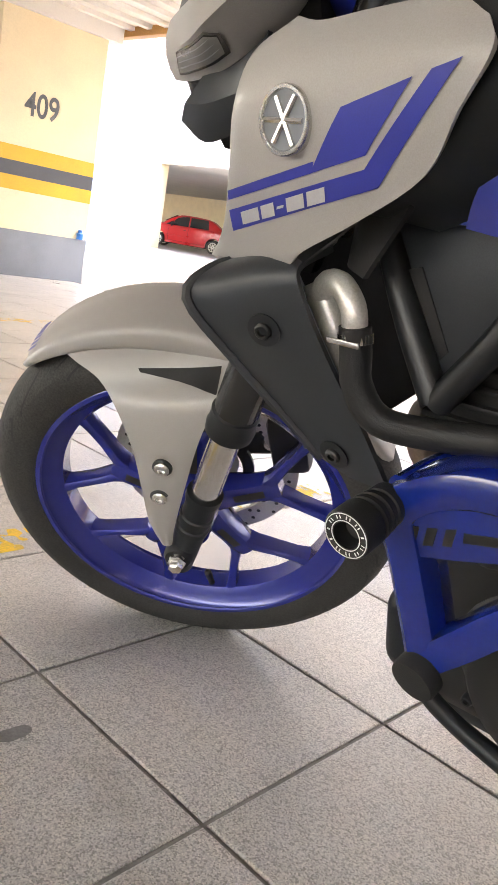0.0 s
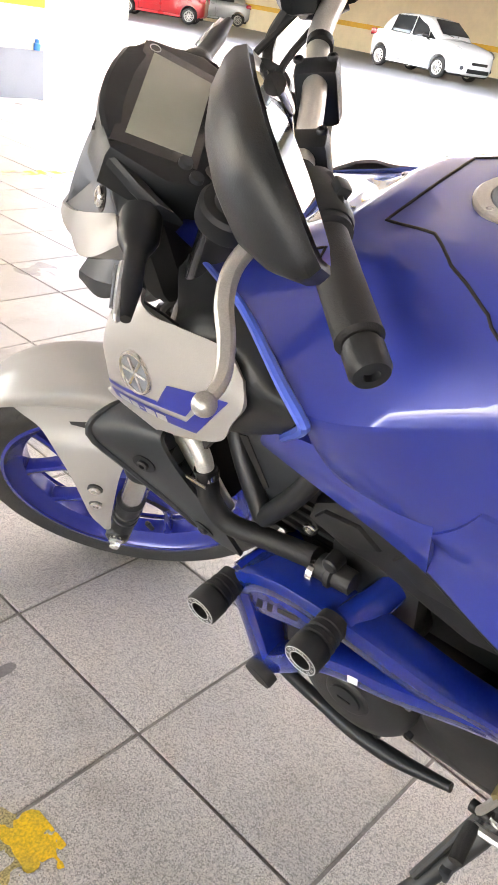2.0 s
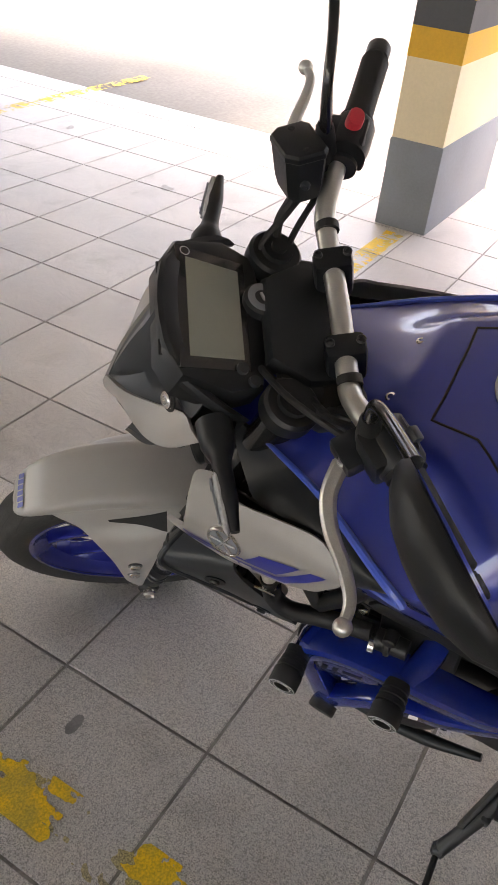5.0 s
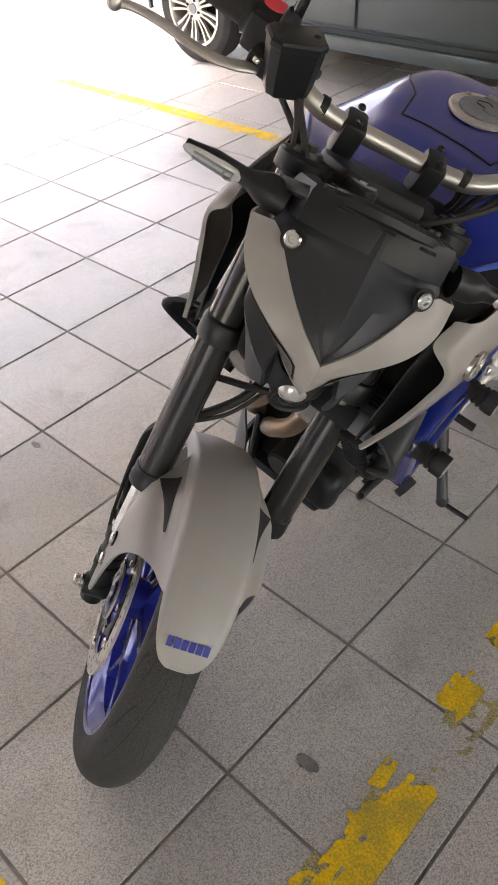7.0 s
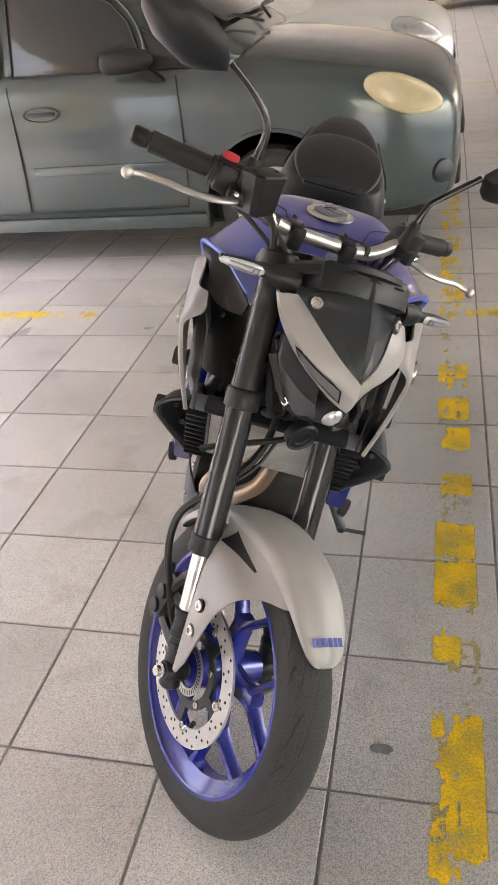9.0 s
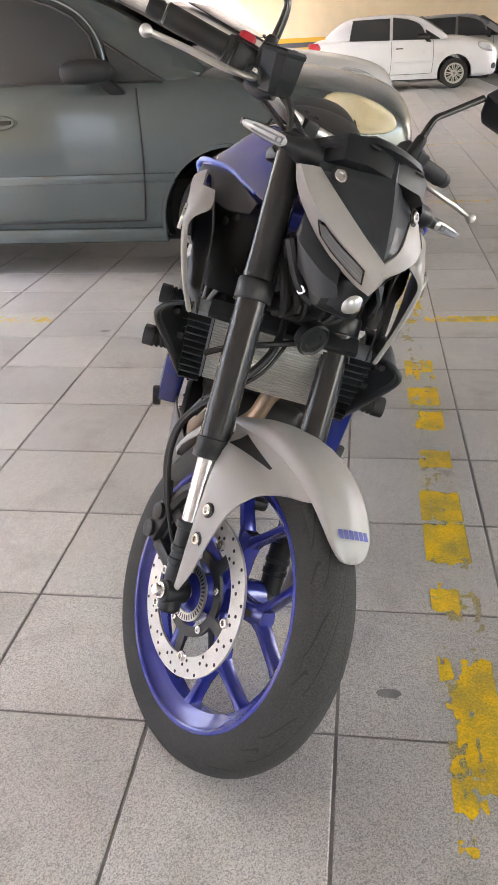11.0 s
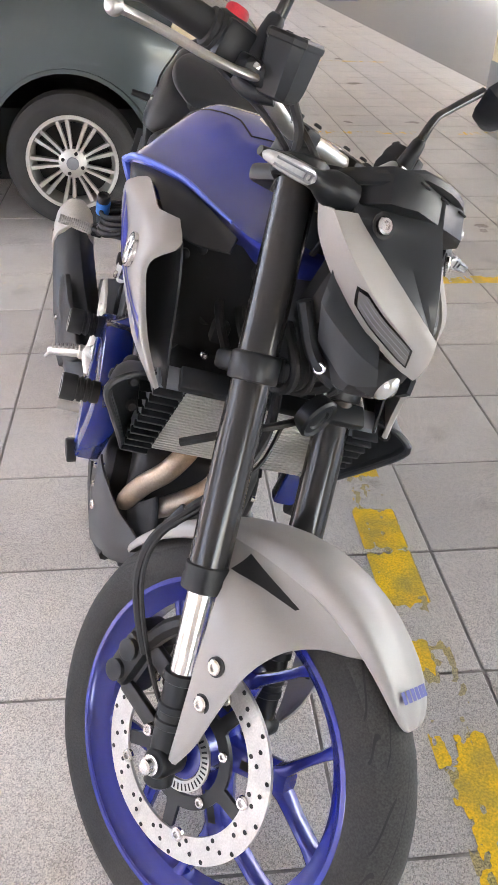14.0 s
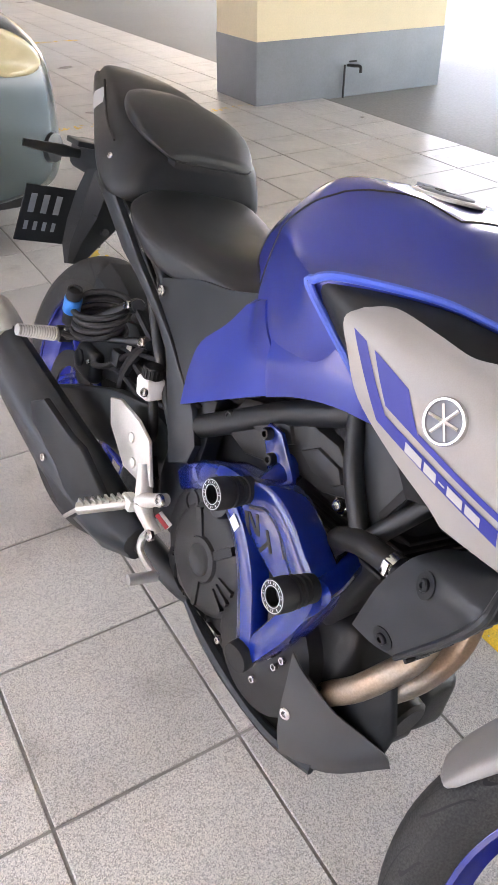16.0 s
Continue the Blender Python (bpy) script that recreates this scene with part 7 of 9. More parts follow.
fixed("side_casting", box(bmesh.new(), (0.10, -0.600, 0.470), (0.135, -0.530, 0.555), 0.012), ENGINEBLACK, eng)
fixed("side_casting", box(bmesh.new(), (-0.135, -0.640, 0.480), (-0.10, -0.520, 0.600), 0.014), ENGINEBLACK, eng)
for k in range(4):
    fixed("grille_rib", box(bmesh.new(), (0.130, -0.585 + 0.012 * k, 0.52 - 0.006 * k), (0.140, -0.577 + 0.012 * k, 0.56 - 0.006 * k), 0.002), ENGINEBLACK, eng)
fixed("engine_core", box(bmesh.new(), (-0.088, -0.84, 0.44), (0.088, -0.56, 0.66), 0.03), DARKVOID, eng)
# throttle bodies, wiring and box between frame and engine
fixed("airbox", box(bmesh.new(), (-0.11, -0.66, 0.66), (0.11, -0.40, 0.78), 0.03), DARKVOID)
for s in SIDES:
    rows = [((0.198, -0.450, 0.850), (0.170, -0.398, 0.856), (0.138, -0.362, 0.856), (0.090, -0.340, 0.850), (0.045, -0.338, 0.845)),
            ((0.196, -0.440, 0.770), (0.165, -0.380, 0.770), (0.128, -0.346, 0.770), (0.085, -0.336, 0.770), (0.045, -0.336, 0.770)),
            ((0.182, -0.385, 0.690), (0.156, -0.352, 0.690), (0.122, -0.340, 0.690), (0.080, -0.334, 0.690), (0.045, -0.334, 0.690))]
    bm, find = skin([[(s * x, y, z) for x, y, z in r] for r in rows], 0.004, 5, 5, False, (0, 1, 0))
    dp = fixed("duct_panel", bm, DARKVOID)
    for x, z in ((0.150, 0.838), (0.132, 0.828), (0.150, 0.812)):
        hit, nor = find.ray_cast(Vector((s * x, 0.0, z)), Vector((0, -1, 0)))[:2]
        fixed("panel_stud", turned(bmesh.new(), [(-0.004, 0.008), (0.003, 0.007), (0.005, 0.004), (0.005, 0.0)], (s * 0.4, 1, 0), hit, 14), BLACKPL, dp)
bm = bmesh.new()
for k in range(9):
    y = -0.42 - 0.045 * k
    tube(bm, [(0.10, y, 0.66 + 0.01 * (k % 3)), (0.125, y - 0.05, 0.64 - 0.012 * (k % 4)), (0.12, y - 0.10, 0.60 + 0.02 * (k % 2))], 0.006 + 0.002 * (k % 2), 7)
    tube(bm, [(-0.10, y, 0.66 + 0.01 * (k % 3)), (-0.13, y - 0.05, 0.63 - 0.012 * (k % 4)), (-0.12, y - 0.10, 0.59 + 0.02 * (k % 2))], 0.006 + 0.002 * (k % 2), 7)
bmesh.ops.scale(bm, vec=(0.78, 1, 1), verts=bm.verts)
fixed("wiring", bm, GRIPRUB, kind="stuff")
for s in SIDES:
    o = [(-0.490, 0.612), (-0.500, 0.645), (-0.535, 0.668), (-0.620, 0.672), (-0.730, 0.640), (-0.770, 0.575), (-0.700, 0.560), (-0.590, 0.592), (-0.540, 0.594)]
    ec = fixed("engine_cover", plate(bmesh.new(), bent(o, 0.03), side(0.138, s), 0.04, 0.010), ENGINEBLACK, eng)
    o = [(-0.505, 0.628), (-0.518, 0.645), (-0.562, 0.650), (-0.590, 0.630), (-0.560, 0.615), (-0.520, 0.616)]
    fixed("cover_boss", plate(bmesh.new(), o, side(0.144, s), 0.008, 0.004), ENGINEBLACK, ec)
    o = [(-0.605, 0.630), (-0.620, 0.650), (-0.690, 0.636), (-0.715, 0.610), (-0.640, 0.608)]
    fixed("cover_boss", plate(bmesh.new(), o, side(0.144, s), 0.008, 0.004), ENGINEBLACK, ec)
    for y, z in ((-0.500, 0.603), (-0.745, 0.600)):
        fixed("cover_screw", bolt(bmesh.new(), (s * 0.138, y, z), (s, 0, 0), 0.009, 0.008), CHROME if y > -0.6 else FRAMEBLACK, ec)
bm = bmesh.new()
for k in range(7):
    tube(bm, [(0.06 - 0.02 * k, -0.30, 0.70 + 0.02 * (k % 3)), (0.09 - 0.03 * k, -0.33, 0.76), (0.08 - 0.02 * k, -0.40, 0.80)], 0.007, 7)
fixed("front_wiring", bm, GRIPRUB, kind="stuff")
for s in SIDES:
    fixed("connector", box(bmesh.new(), (s * 0.08 - 0.012, -0.345, 0.715), (s * 0.08 + 0.012, -0.315, 0.745), 0.004), BLACKPL)
    fixed("clip", bolt(bmesh.new(), (s * 0.095, -0.31, 0.70), (0, 1, 0), 0.006, 0.010), CHROME)

# hoses
hose = fixed("radiator_hose", tube(bmesh.new(), [(-0.174, -0.374, 0.648), (-0.175, -0.376, 0.625), (-0.175, -0.378, 0.598), (-0.172, -0.400, 0.570), (-0.160, -0.455, 0.568), (-0.156, -0.520, 0.580)], 0.0136, 14), GRIPRUB, label="black radiator hose")
fixed("hose_pipe", tube(bmesh.new(), [(-0.158, -0.325, 0.655), (-0.162, -0.338, 0.674), (-0.168, -0.356, 0.676), (-0.173, -0.371, 0.662), (-0.174, -0.374, 0.640)], 0.0108, 14), SILVERCAST, hose, "bright coolant pipe")
fixed("radiator_edge", tube(bmesh.new(), [(-0.158, -0.322, 0.672), (-0.157, -0.342, 0.635), (-0.154, -0.362, 0.595), (-0.146, -0.378, 0.560)], [0.012, 0.013, 0.012, 0.008], 10), SILVERCAST, hose, "bare metal radiator side tank")
cl = fixed("hose_clamp", turned(bmesh.new(), [(-0.004, 0.0150), (0.004, 0.0150)], (0.1, 0.1, 1), (-0.173, -0.374, 0.638), 20), CHROME, hose)
fixed("clamp_ear", box(bmesh.new(), (-0.192, -0.390, 0.636), (-0.189, -0.358, 0.641), 0.0012), CHROME, hose)
fixed("hose_clamp", turned(bmesh.new(), [(-0.004, 0.0152), (0.004, 0.0152)], (0, 1, -0.1), (-0.168, -0.527, 0.574), 20), CHROME, hose)
bm = turned(bmesh.new(), [(0, 0.0155), (0.014, 0.0160), (0.016, 0.0190), (0.022, 0.0190), (0.024, 0.015), (0.045, 0.014)], (0, -1, 0.05), (-0.160, -0.528, 0.579), 20)
for y, z in ((-0.548, 0.556), (-0.548, 0.604)):
    turned(bm, [(-0.010, 0.010), (0.008, 0.0095), (0.010, 0.007), (0.010, 0)], (-1, 0, 0), (-0.164, y, z), 14)
wp = fixed("water_pump", bm, ENGINEBLACK)
fixed("pump_bolt", bolt(bmesh.new(), (-0.174, -0.548, 0.556), (-1, 0, 0), 0.006, 0.006), CHROME, wp)
hr = fixed("radiator_hose", tube(bmesh.new(), [(0.162, -0.345, 0.600), (0.168, -0.385, 0.605), (0.165, -0.43, 0.598), (0.150, -0.47, 0.575), (0.135, -0.49, 0.55)], 0.0155, 14), GRIPRUB, label="black radiator hose")
fixed("hose_clamp", turned(bmesh.new(), [(-0.006, 0.0172), (0.006, 0.0172)], (0, 1, 0), (0.166, -0.375, 0.604), 20), CHROME, hr)
fixed("clamp_ear", box(bmesh.new(), (0.182, -0.380, 0.598), (0.187, -0.370, 0.616), 0.002), CHROME, hr)
fixed("hose_pipe", tube(bmesh.new(), [(0.158, -0.318, 0.60), (0.165, -0.36, 0.604)], 0.0135, 14, 1), ALU, hr)

# frame
for s in SIDES:
    fixed("frame_rail", tube(bmesh.new(), [(s * 0.04, -0.335, 0.83), (s * 0.09, -0.42, 0.78), (s * 0.124, -0.53, 0.715), (s * 0.130, -0.66, 0.645), (s * 0.128, -0.80, 0.555), (s * 0.125, -0.86, 0.52)], 0.0185, 14), FRAMEBLACK, label="black tubular frame rail")
    fixed("frame_strut", tube(bmesh.new(), [(s * 0.135, -0.530, 0.735), (s * 0.150, -0.49, 0.66), (s * 0.152, -0.440, 0.590)], 0.0125, 12), FRAMEBLACK)
    fixed("frame_strut", tube(bmesh.new(), [(s * 0.10, -0.345, 0.74), (s * 0.135, -0.395, 0.66), (s * 0.152, -0.438, 0.590)], 0.0125, 12), FRAMEBLACK)
    o = [(-0.382, 0.730), (-0.500, 0.735), (-0.515, 0.705), (-0.455, 0.605), (-0.435, 0.605)]
    pn = fixed("frame_cover", plate(bmesh.new(), bent(o, 0.03), side(0.140, s), 0.02, 0.006), DARKPL)
    # slot painted on: a thin dark plate gives its shade
    fixed("cover_slot_shade", plate(bmesh.new(), [(-0.400, 0.690), (-0.412, 0.694), (-0.440, 0.630), (-0.433, 0.622)], side(0.1415, s), 0.002, 0.0006), DARKVOID, pn)
    fixed("pivot_plate", plate(bmesh.new(), bent([(-0.80, 0.60), (-0.85, 0.585), (-0.895, 0.50), (-0.900, 0.40), (-0.87, 0.33), (-0.83, 0.33), (-0.81, 0.42), (-0.80, 0.52)], 0.03), side(0.128, s), 0.03, 0.006), FRAMEBLACK)
    fixed("seat_rail", tube(bmesh.new(), [(s * 0.125, -0.84, 0.56), (s * 0.118, -0.96, 0.66), (s * 0.115, -1.10, 0.75), (s * 0.10, -1.30, 0.83)], 0.013, 10), FRAMEBLACK)
    fixed("rail_strut", tube(bmesh.new(), [(s * 0.12, -0.88, 0.47), (s * 0.12, -1.00, 0.60), (s * 0.115, -1.10, 0.73)], 0.010, 10), FRAMEBLACK)

# crash guards with rubber bobbins
for s in SIDES:
    right = s > 0

    # the left guard sits a little further forward than the right one
    cap = (-0.516, 0.366) if right else (-0.474, 0.364)

    def beam(pts):
        """A flat-sided bar through points (x, y, z, half height, half width)."""
        line = smooth_line([(x, y, z) for x, y, z, h, w in pts], 5)
        rings, n = [], len(line) - 1
        for i, p in enumerate(line):
            d = (line[min(i + 1, n)] - line[max(i - 1, 0)]).normalized()
            up = d.cross(Vector((1, 0, 0))).normalized()
            f = min(i / n * (len(pts) - 1), len(pts) - 1.001)
            k = int(f)
            h, w = [pts[k][q] + (pts[k + 1][q] - pts[k][q]) * (f - k) for q in (3, 4)]
            rings.append([Vector((s * (p.x - w + w * (1.0 if q in (1, 2, 3, 4, 5, 6) else -1.0) * e), p.y, p.z)) + up * h * v for q, (e, v) in enumerate(((0.55, -1.0), (0.55, -1.0), (0.86, -0.88), (1.0, -0.55), (1.0, 0.55), (0.86, 0.88), (0.55, 1.0), (0.55, 1.0), (0.90, 0.85), (1.0, 0.5), (1.0, -0.5), (0.90, -0.85)))])
        return loft(bmesh.new(), rings)

    # spine: the rear arm, over the web and down the front to the lower cap
    spine = [(0.150, -0.815, 0.452, 0.020, 0.020), (0.172, -0.765, 0.488, 0.021, 0.022), (0.192, -0.712, 0.522, 0.022, 0.024), (0.203, -0.650, 0.550, 0.025, 0.026), (0.206, -0.605, 0.564, 0.019, 0.026), (0.206, -0.560, 0.580, 0.018, 0.026), (0.206, -0.522, 0.570, 0.019, 0.026), (0.206, -0.488, 0.544, 0.021, 0.026), (0.206, -0.458, 0.518, 0.024, 0.026), (0.206, -0.460, 0.480, 0.020, 0.025), (0.207, -0.480, 0.430, 0.019, 0.024), (0.208, -0.508, 0.376, 0.018, 0.023)]
    o = [(-0.468, 0.512), (-0.488, 0.540), (-0.522, 0.566), (-0.560, 0.574), (-0.600, 0.560), (-0.612, 0.545), (-0.603, 0.527), (-0.569, 0.512), (-0.546, 0.503), (-0.517, 0.493), (-0.480, 0.488)]
    low = [(0.209, cap[0], cap[1] + 0.006, 0.016, 0.017), (0.211, -0.532, 0.420, 0.017, 0.017), (0.211, -0.552, 0.466, 0.017, 0.017), (0.208, -0.586, 0.505, 0.016, 0.017), (0.205, -0.625, 0.530, 0.014, 0.017)]
    if not right:
        spine = [(0.150, -0.795, 0.455, 0.020, 0.020), (0.172, -0.742, 0.490, 0.021, 0.022), (0.192, -0.690, 0.518, 0.022, 0.024), (0.203, -0.630, 0.544, 0.022, 0.025), (0.206, -0.577, 0.555, 0.018, 0.025), (0.206, -0.530, 0.556, 0.0165, 0.025), (0.206, -0.495, 0.551, 0.0165, 0.025), (0.206, -0.462, 0.536, 0.0165, 0.025), (0.206, -0.437, 0.510, 0.019, 0.025), (0.206, -0.447, 0.470, 0.017, 0.024), (0.207, -0.461, 0.420, 0.017, 0.023), (0.208, -0.473, 0.374, 0.017, 0.022)]
        o = [(-0.440, 0.508), (-0.466, 0.535), (-0.491, 0.546), (-0.520, 0.550), (-0.545, 0.548), (-0.552, 0.520), (-0.529, 0.499), (-0.491, 0.485), (-0.445, 0.470)]
        low = [(0.208, -0.472, 0.372, 0.0155, 0.017), (0.208, -0.508, 0.412, 0.016, 0.017), (0.208, -0.536, 0.445, 0.016, 0.017), (0.208, -0.563, 0.468, 0.016, 0.017), (0.207, -0.600, 0.484, 0.016, 0.017), (0.205, -0.642, 0.494, 0.016, 0.017), (0.190, -0.700, 0.494, 0.016, 0.017), (0.160, -0.765, 0.470, 0.015, 0.017)]
    g = fixed("crash_guard", beam(spine), BLUEGUARD, sharp=40, label="blue enamelled crash guard with black bobbins")
    web = fixed("guard_web", plate(bmesh.new(), bent(o, 0.02), side(lambda y, z: 0.200, s), 0.030, 0.003), BLUEGUARD, g)
    # dark overlays for the web's strokes, and on the right the spine's slot
    marks = [((-0.592, 0.551), (-0.560, 0.566), (-0.558, 0.563), (-0.590, 0.547)), ((-0.560, 0.566), (-0.527, 0.556), (-0.526, 0.552), (-0.558, 0.563)), ((-0.527, 0.556), (-0.503, 0.528), (-0.506, 0.526), (-0.526, 0.552)), ((-0.597, 0.540), (-0.590, 0.543), (-0.574, 0.517), (-0.580, 0.514)), ((-0.590, 0.543), (-0.586, 0.545), (-0.560, 0.527), (-0.566, 0.524)), ((-0.575, 0.548), (-0.570, 0.551), (-0.556, 0.526), (-0.562, 0.523)), ((-0.550, 0.541), (-0.545, 0.543), (-0.526, 0.520), (-0.531, 0.517)), ((-0.541, 0.530), (-0.536, 0.527), (-0.546, 0.508), (-0.551, 0.510))]
    if not right:
        marks = [((-0.451, 0.503), (-0.459, 0.505), (-0.456, 0.487), (-0.447, 0.484)), ((-0.466, 0.507), (-0.475, 0.510), (-0.472, 0.492), (-0.463, 0.489)), ((-0.482, 0.512), (-0.491, 0.516), (-0.488, 0.498), (-0.480, 0.496)), ((-0.497, 0.515), (-0.527, 0.523), (-0.526, 0.514), (-0.497, 0.506))]
    for q in marks:
        fixed("dark_web_bar", plate(bmesh.new(), list(q), side(0.2007, s), 0.001, 0.0003), DARKVOID, web)
    # slim strut from the lower cap up to the hind bobbin
    fixed("guard_strut", beam(low), BLUEGUARD, g, sharp=40)
    fixed("cross_arm", tube(bmesh.new(), [(s * 0.192, -0.590 if right else -0.585, 0.562 if right else 0.556), (s * 0.150, -0.600, 0.586 if right else 0.566), (s * 0.100, -0.612, 0.614 if right else 0.578)], [0.021, 0.020, 0.018], 14), BLUEGUARD, g)
    fixed("guard_arm", tube(bmesh.new(), [(s * 0.195, -0.440, 0.525), (s * 0.160, -0.450, 0.530), (s * 0.118, -0.468, 0.535)], 0.018, 12), BLUEGUARD, g)
    fixed("guard_cap", turned(bmesh.new(), [(0, 0.0215), (0.012, 0.0220), (0.016, 0.0205), (0.017, 0)], (s * 0.96, 0.10, -0.20), (s * 0.203, cap[0], cap[1]), 24), GRIPRUB, g)
    o = [(-0.566, 0.574), (-0.612, 0.566), (-0.652, 0.626), (-0.645, 0.642), (-0.618, 0.642), (-0.572, 0.598)]
    if s > 0:
        br = fixed("guard_bracket", plate(bmesh.new(), o, side(0.158, s), 0.006, 0.002), BLUEGUARD, g)
        for y, z in ((-0.638, 0.630), (-0.618, 0.602)):
            fixed("bracket_bolt", bolt(bmesh.new(), (s * 0.158, y, z), (s, 0, 0), 0.009, 0.010), FRAMEBLACK, br)
    o = [(-0.596, 0.508), (-0.612, 0.517), (-0.607, 0.530), (-0.590, 0.521)] if right else [(-0.602, 0.476), (-0.634, 0.486), (-0.632, 0.499), (-0.602, 0.490)]
    fixed("silver_decal", plate(bmesh.new(), o, side(0.2085 if right else (lambda y, z: 0.2078 - 0.06 * (-y - 0.60)), s), 0.001, 0.0003), WHITEINK, g)
    for y, z in (((-0.430, 0.516), (-0.577, 0.561)) if s < 0 else ((-0.449, 0.526), (-0.600, 0.570))):
        c = Vector((s * 0.200, y, z))
        b = fixed("bobbin", turned(bmesh.new(), [(0, 0.0185), (0.012, 0.0185), (0.013, 0.0168), (0.016, 0.0168), (0.017, 0.0195), (0.022, 0.0195), (0.023, 0.0170), (0.026, 0.0170), (0.027, 0.0205), (0.032, 0.0205), (0.033, 0.0178), (0.036, 0.0178), (0.037, 0.0215), (0.058, 0.0215), (0.060, 0.0202), (0.060, 0.0118), (0.045, 0.0110), (0.045, 0.0)], (s, 0, 0), c, 32), GRIPRUB, g, "black rubber bobbin with a white printed ring")
        fixed("ring_print", hoop(bmesh.new(), [(0.0602, 0.0195), (0.0606, 0.0195), (0.0606, 0.0188), (0.0602, 0.0188)], (s, 0, 0), c, 32), WHITEINK, b)
        fixed("ring_print", hoop(bmesh.new(), [(0.0602, 0.0133), (0.0606, 0.0133), (0.0606, 0.0126), (0.0602, 0.0126)], (s, 0, 0), c, 32), WHITEINK, b)
        bm = bmesh.new()
        for k in range(11):
            a = 2 * math.pi * k / 11
            u, v = Vector((0, math.cos(a), math.sin(a))), Vector((0, -math.sin(a), math.cos(a)))
            p = c + Vector((s * 0.0605, 0, 0))
            for w0, w1 in ((-0.0026, -0.0014), (0.0010, 0.0022)) if k % 5 else ((-0.0008, 0.0008),):
                bm.faces.new([bm.verts.new(p + u * r + v * q) for r, q in ((0.0146, w0 * 0.88), (0.0177, w0 * 0.88), (0.0177, w1 * 0.88), (0.0146, w1 * 0.88))])
        fixed("print_bars", bm, WHITEINK, b, kind="stuff")

# belly pan and exhaust
for s in SIDES:
    if s > 0:
        o = [(-0.365, 0.405), (-0.345, 0.330), (-0.352, 0.268), (-0.420, 0.224), (-0.530, 0.208), (-0.640, 0.214), (-0.720, 0.245), (-0.700, 0.262), (-0.600, 0.246), (-0.520, 0.264), (-0.455, 0.300), (-0.445, 0.345), (-0.420, 0.360), (-0.390, 0.372)]
        bp = fixed("belly_pan", plate(bmesh.new(), bent(o, 0.02), side(lambda y, z: 0.062 + 0.62 * max(0, min(0.12, -y - 0.345)) + 0.05 * (z - 0.3), s), 0.008, 0.004), BLACKPL, label="black plastic belly pan")
        fixed("pan_bolt", bolt(bmesh.new(), (s * 0.1545, -0.452, 0.302), (s, 0.2, 0), 0.009, 0.006), CHROME, bp)
        rows = [((0.153, -0.468, 0.398), (0.148, -0.455, 0.385), (0.140, -0.440, 0.372)), ((0.151, -0.463, 0.350), (0.132, -0.425, 0.342), (0.112, -0.402, 0.340)), ((0.148, -0.460, 0.305), (0.122, -0.408, 0.306), (0.080, -0.372, 0.318)), ((0.142, -0.455, 0.262), (0.110, -0.388, 0.268), (0.055, -0.340, 0.300)), ((0.132, -0.448, 0.228), (0.100, -0.385, 0.240), (0.042, -0.334, 0.278))]
        bm, find = skin([[(s * (x + 0.013), y, z) for x, y, z in r] for r in rows], 0.004, 4, 4, False, (s, 0, 0))
        fixed("pan_nose", bm, SATINGREY, bp, "glossy charcoal blade")
        fixed("lower_guard", tube(bmesh.new(), [(s * 0.118, -0.405, 0.232), (s * 0.132, -0.460, 0.226), (s * 0.138, -0.520, 0.226), (s * 0.140, -0.600, 0.238), (s * 0.142, -0.670, 0.256), (s * 0.140, -0.728, 0.272)], [0.012, 0.011, 0.009, 0.012, 0.011, 0.006], 8), BLACKPL)
    else:
        fixed("lower_guard", tube(bmesh.new(), [(-0.152, -0.440, 0.300), (-0.147, -0.458, 0.275), (-0.143, -0.490, 0.253), (-0.140, -0.530, 0.237), (-0.140, -0.575, 0.226), (-0.140, -0.640, 0.230), (-0.138, -0.725, 0.256)], [0.006, 0.010, 0.010, 0.011, 0.012, 0.012, 0.007], 10), BLACKPL)
        fixed("filter_cover", box(bmesh.new(), (-0.120, -0.432, 0.250), (-0.030, -0.376, 0.352), 0.024, 4), BLACKPL)
bm = box(bmesh.new(), (-0.095, -0.70, 0.205), (0.095, -0.40, 0.235), 0.012)
fixed("pan_floor", bm, BLACKPL)
fixed("oil_filter", turned(bmesh.new(), [(0, 0.034), (0.07, 0.034), (0.075, 0.028), (0.075, 0)], (0, 1, -0.15), (0.0, -0.44, 0.32), 24), ENGINEBLACK)
for pts in ([(0.045, -0.385, 0.525), (0.052, -0.360, 0.510), (0.076, -0.354, 0.465), (0.100, -0.374, 0.418), (0.108, -0.412, 0.362), (0.098, -0.480, 0.300), (0.085, -0.60, 0.250), (0.075, -0.75, 0.245)], [(-0.045, -0.385, 0.525), (-0.020, -0.358, 0.505), (-0.002, -0.350, 0.455), (0.036, -0.360, 0.406), (0.064, -0.400, 0.352), (0.058, -0.470, 0.295), (0.045, -0.58, 0.250), (0.035, -0.75, 0.245)]):
    fixed("header_pipe", tube(bmesh.new(), pts, 0.0175, 16), PIPESTEEL, label="heat-browned exhaust header")
sil = []
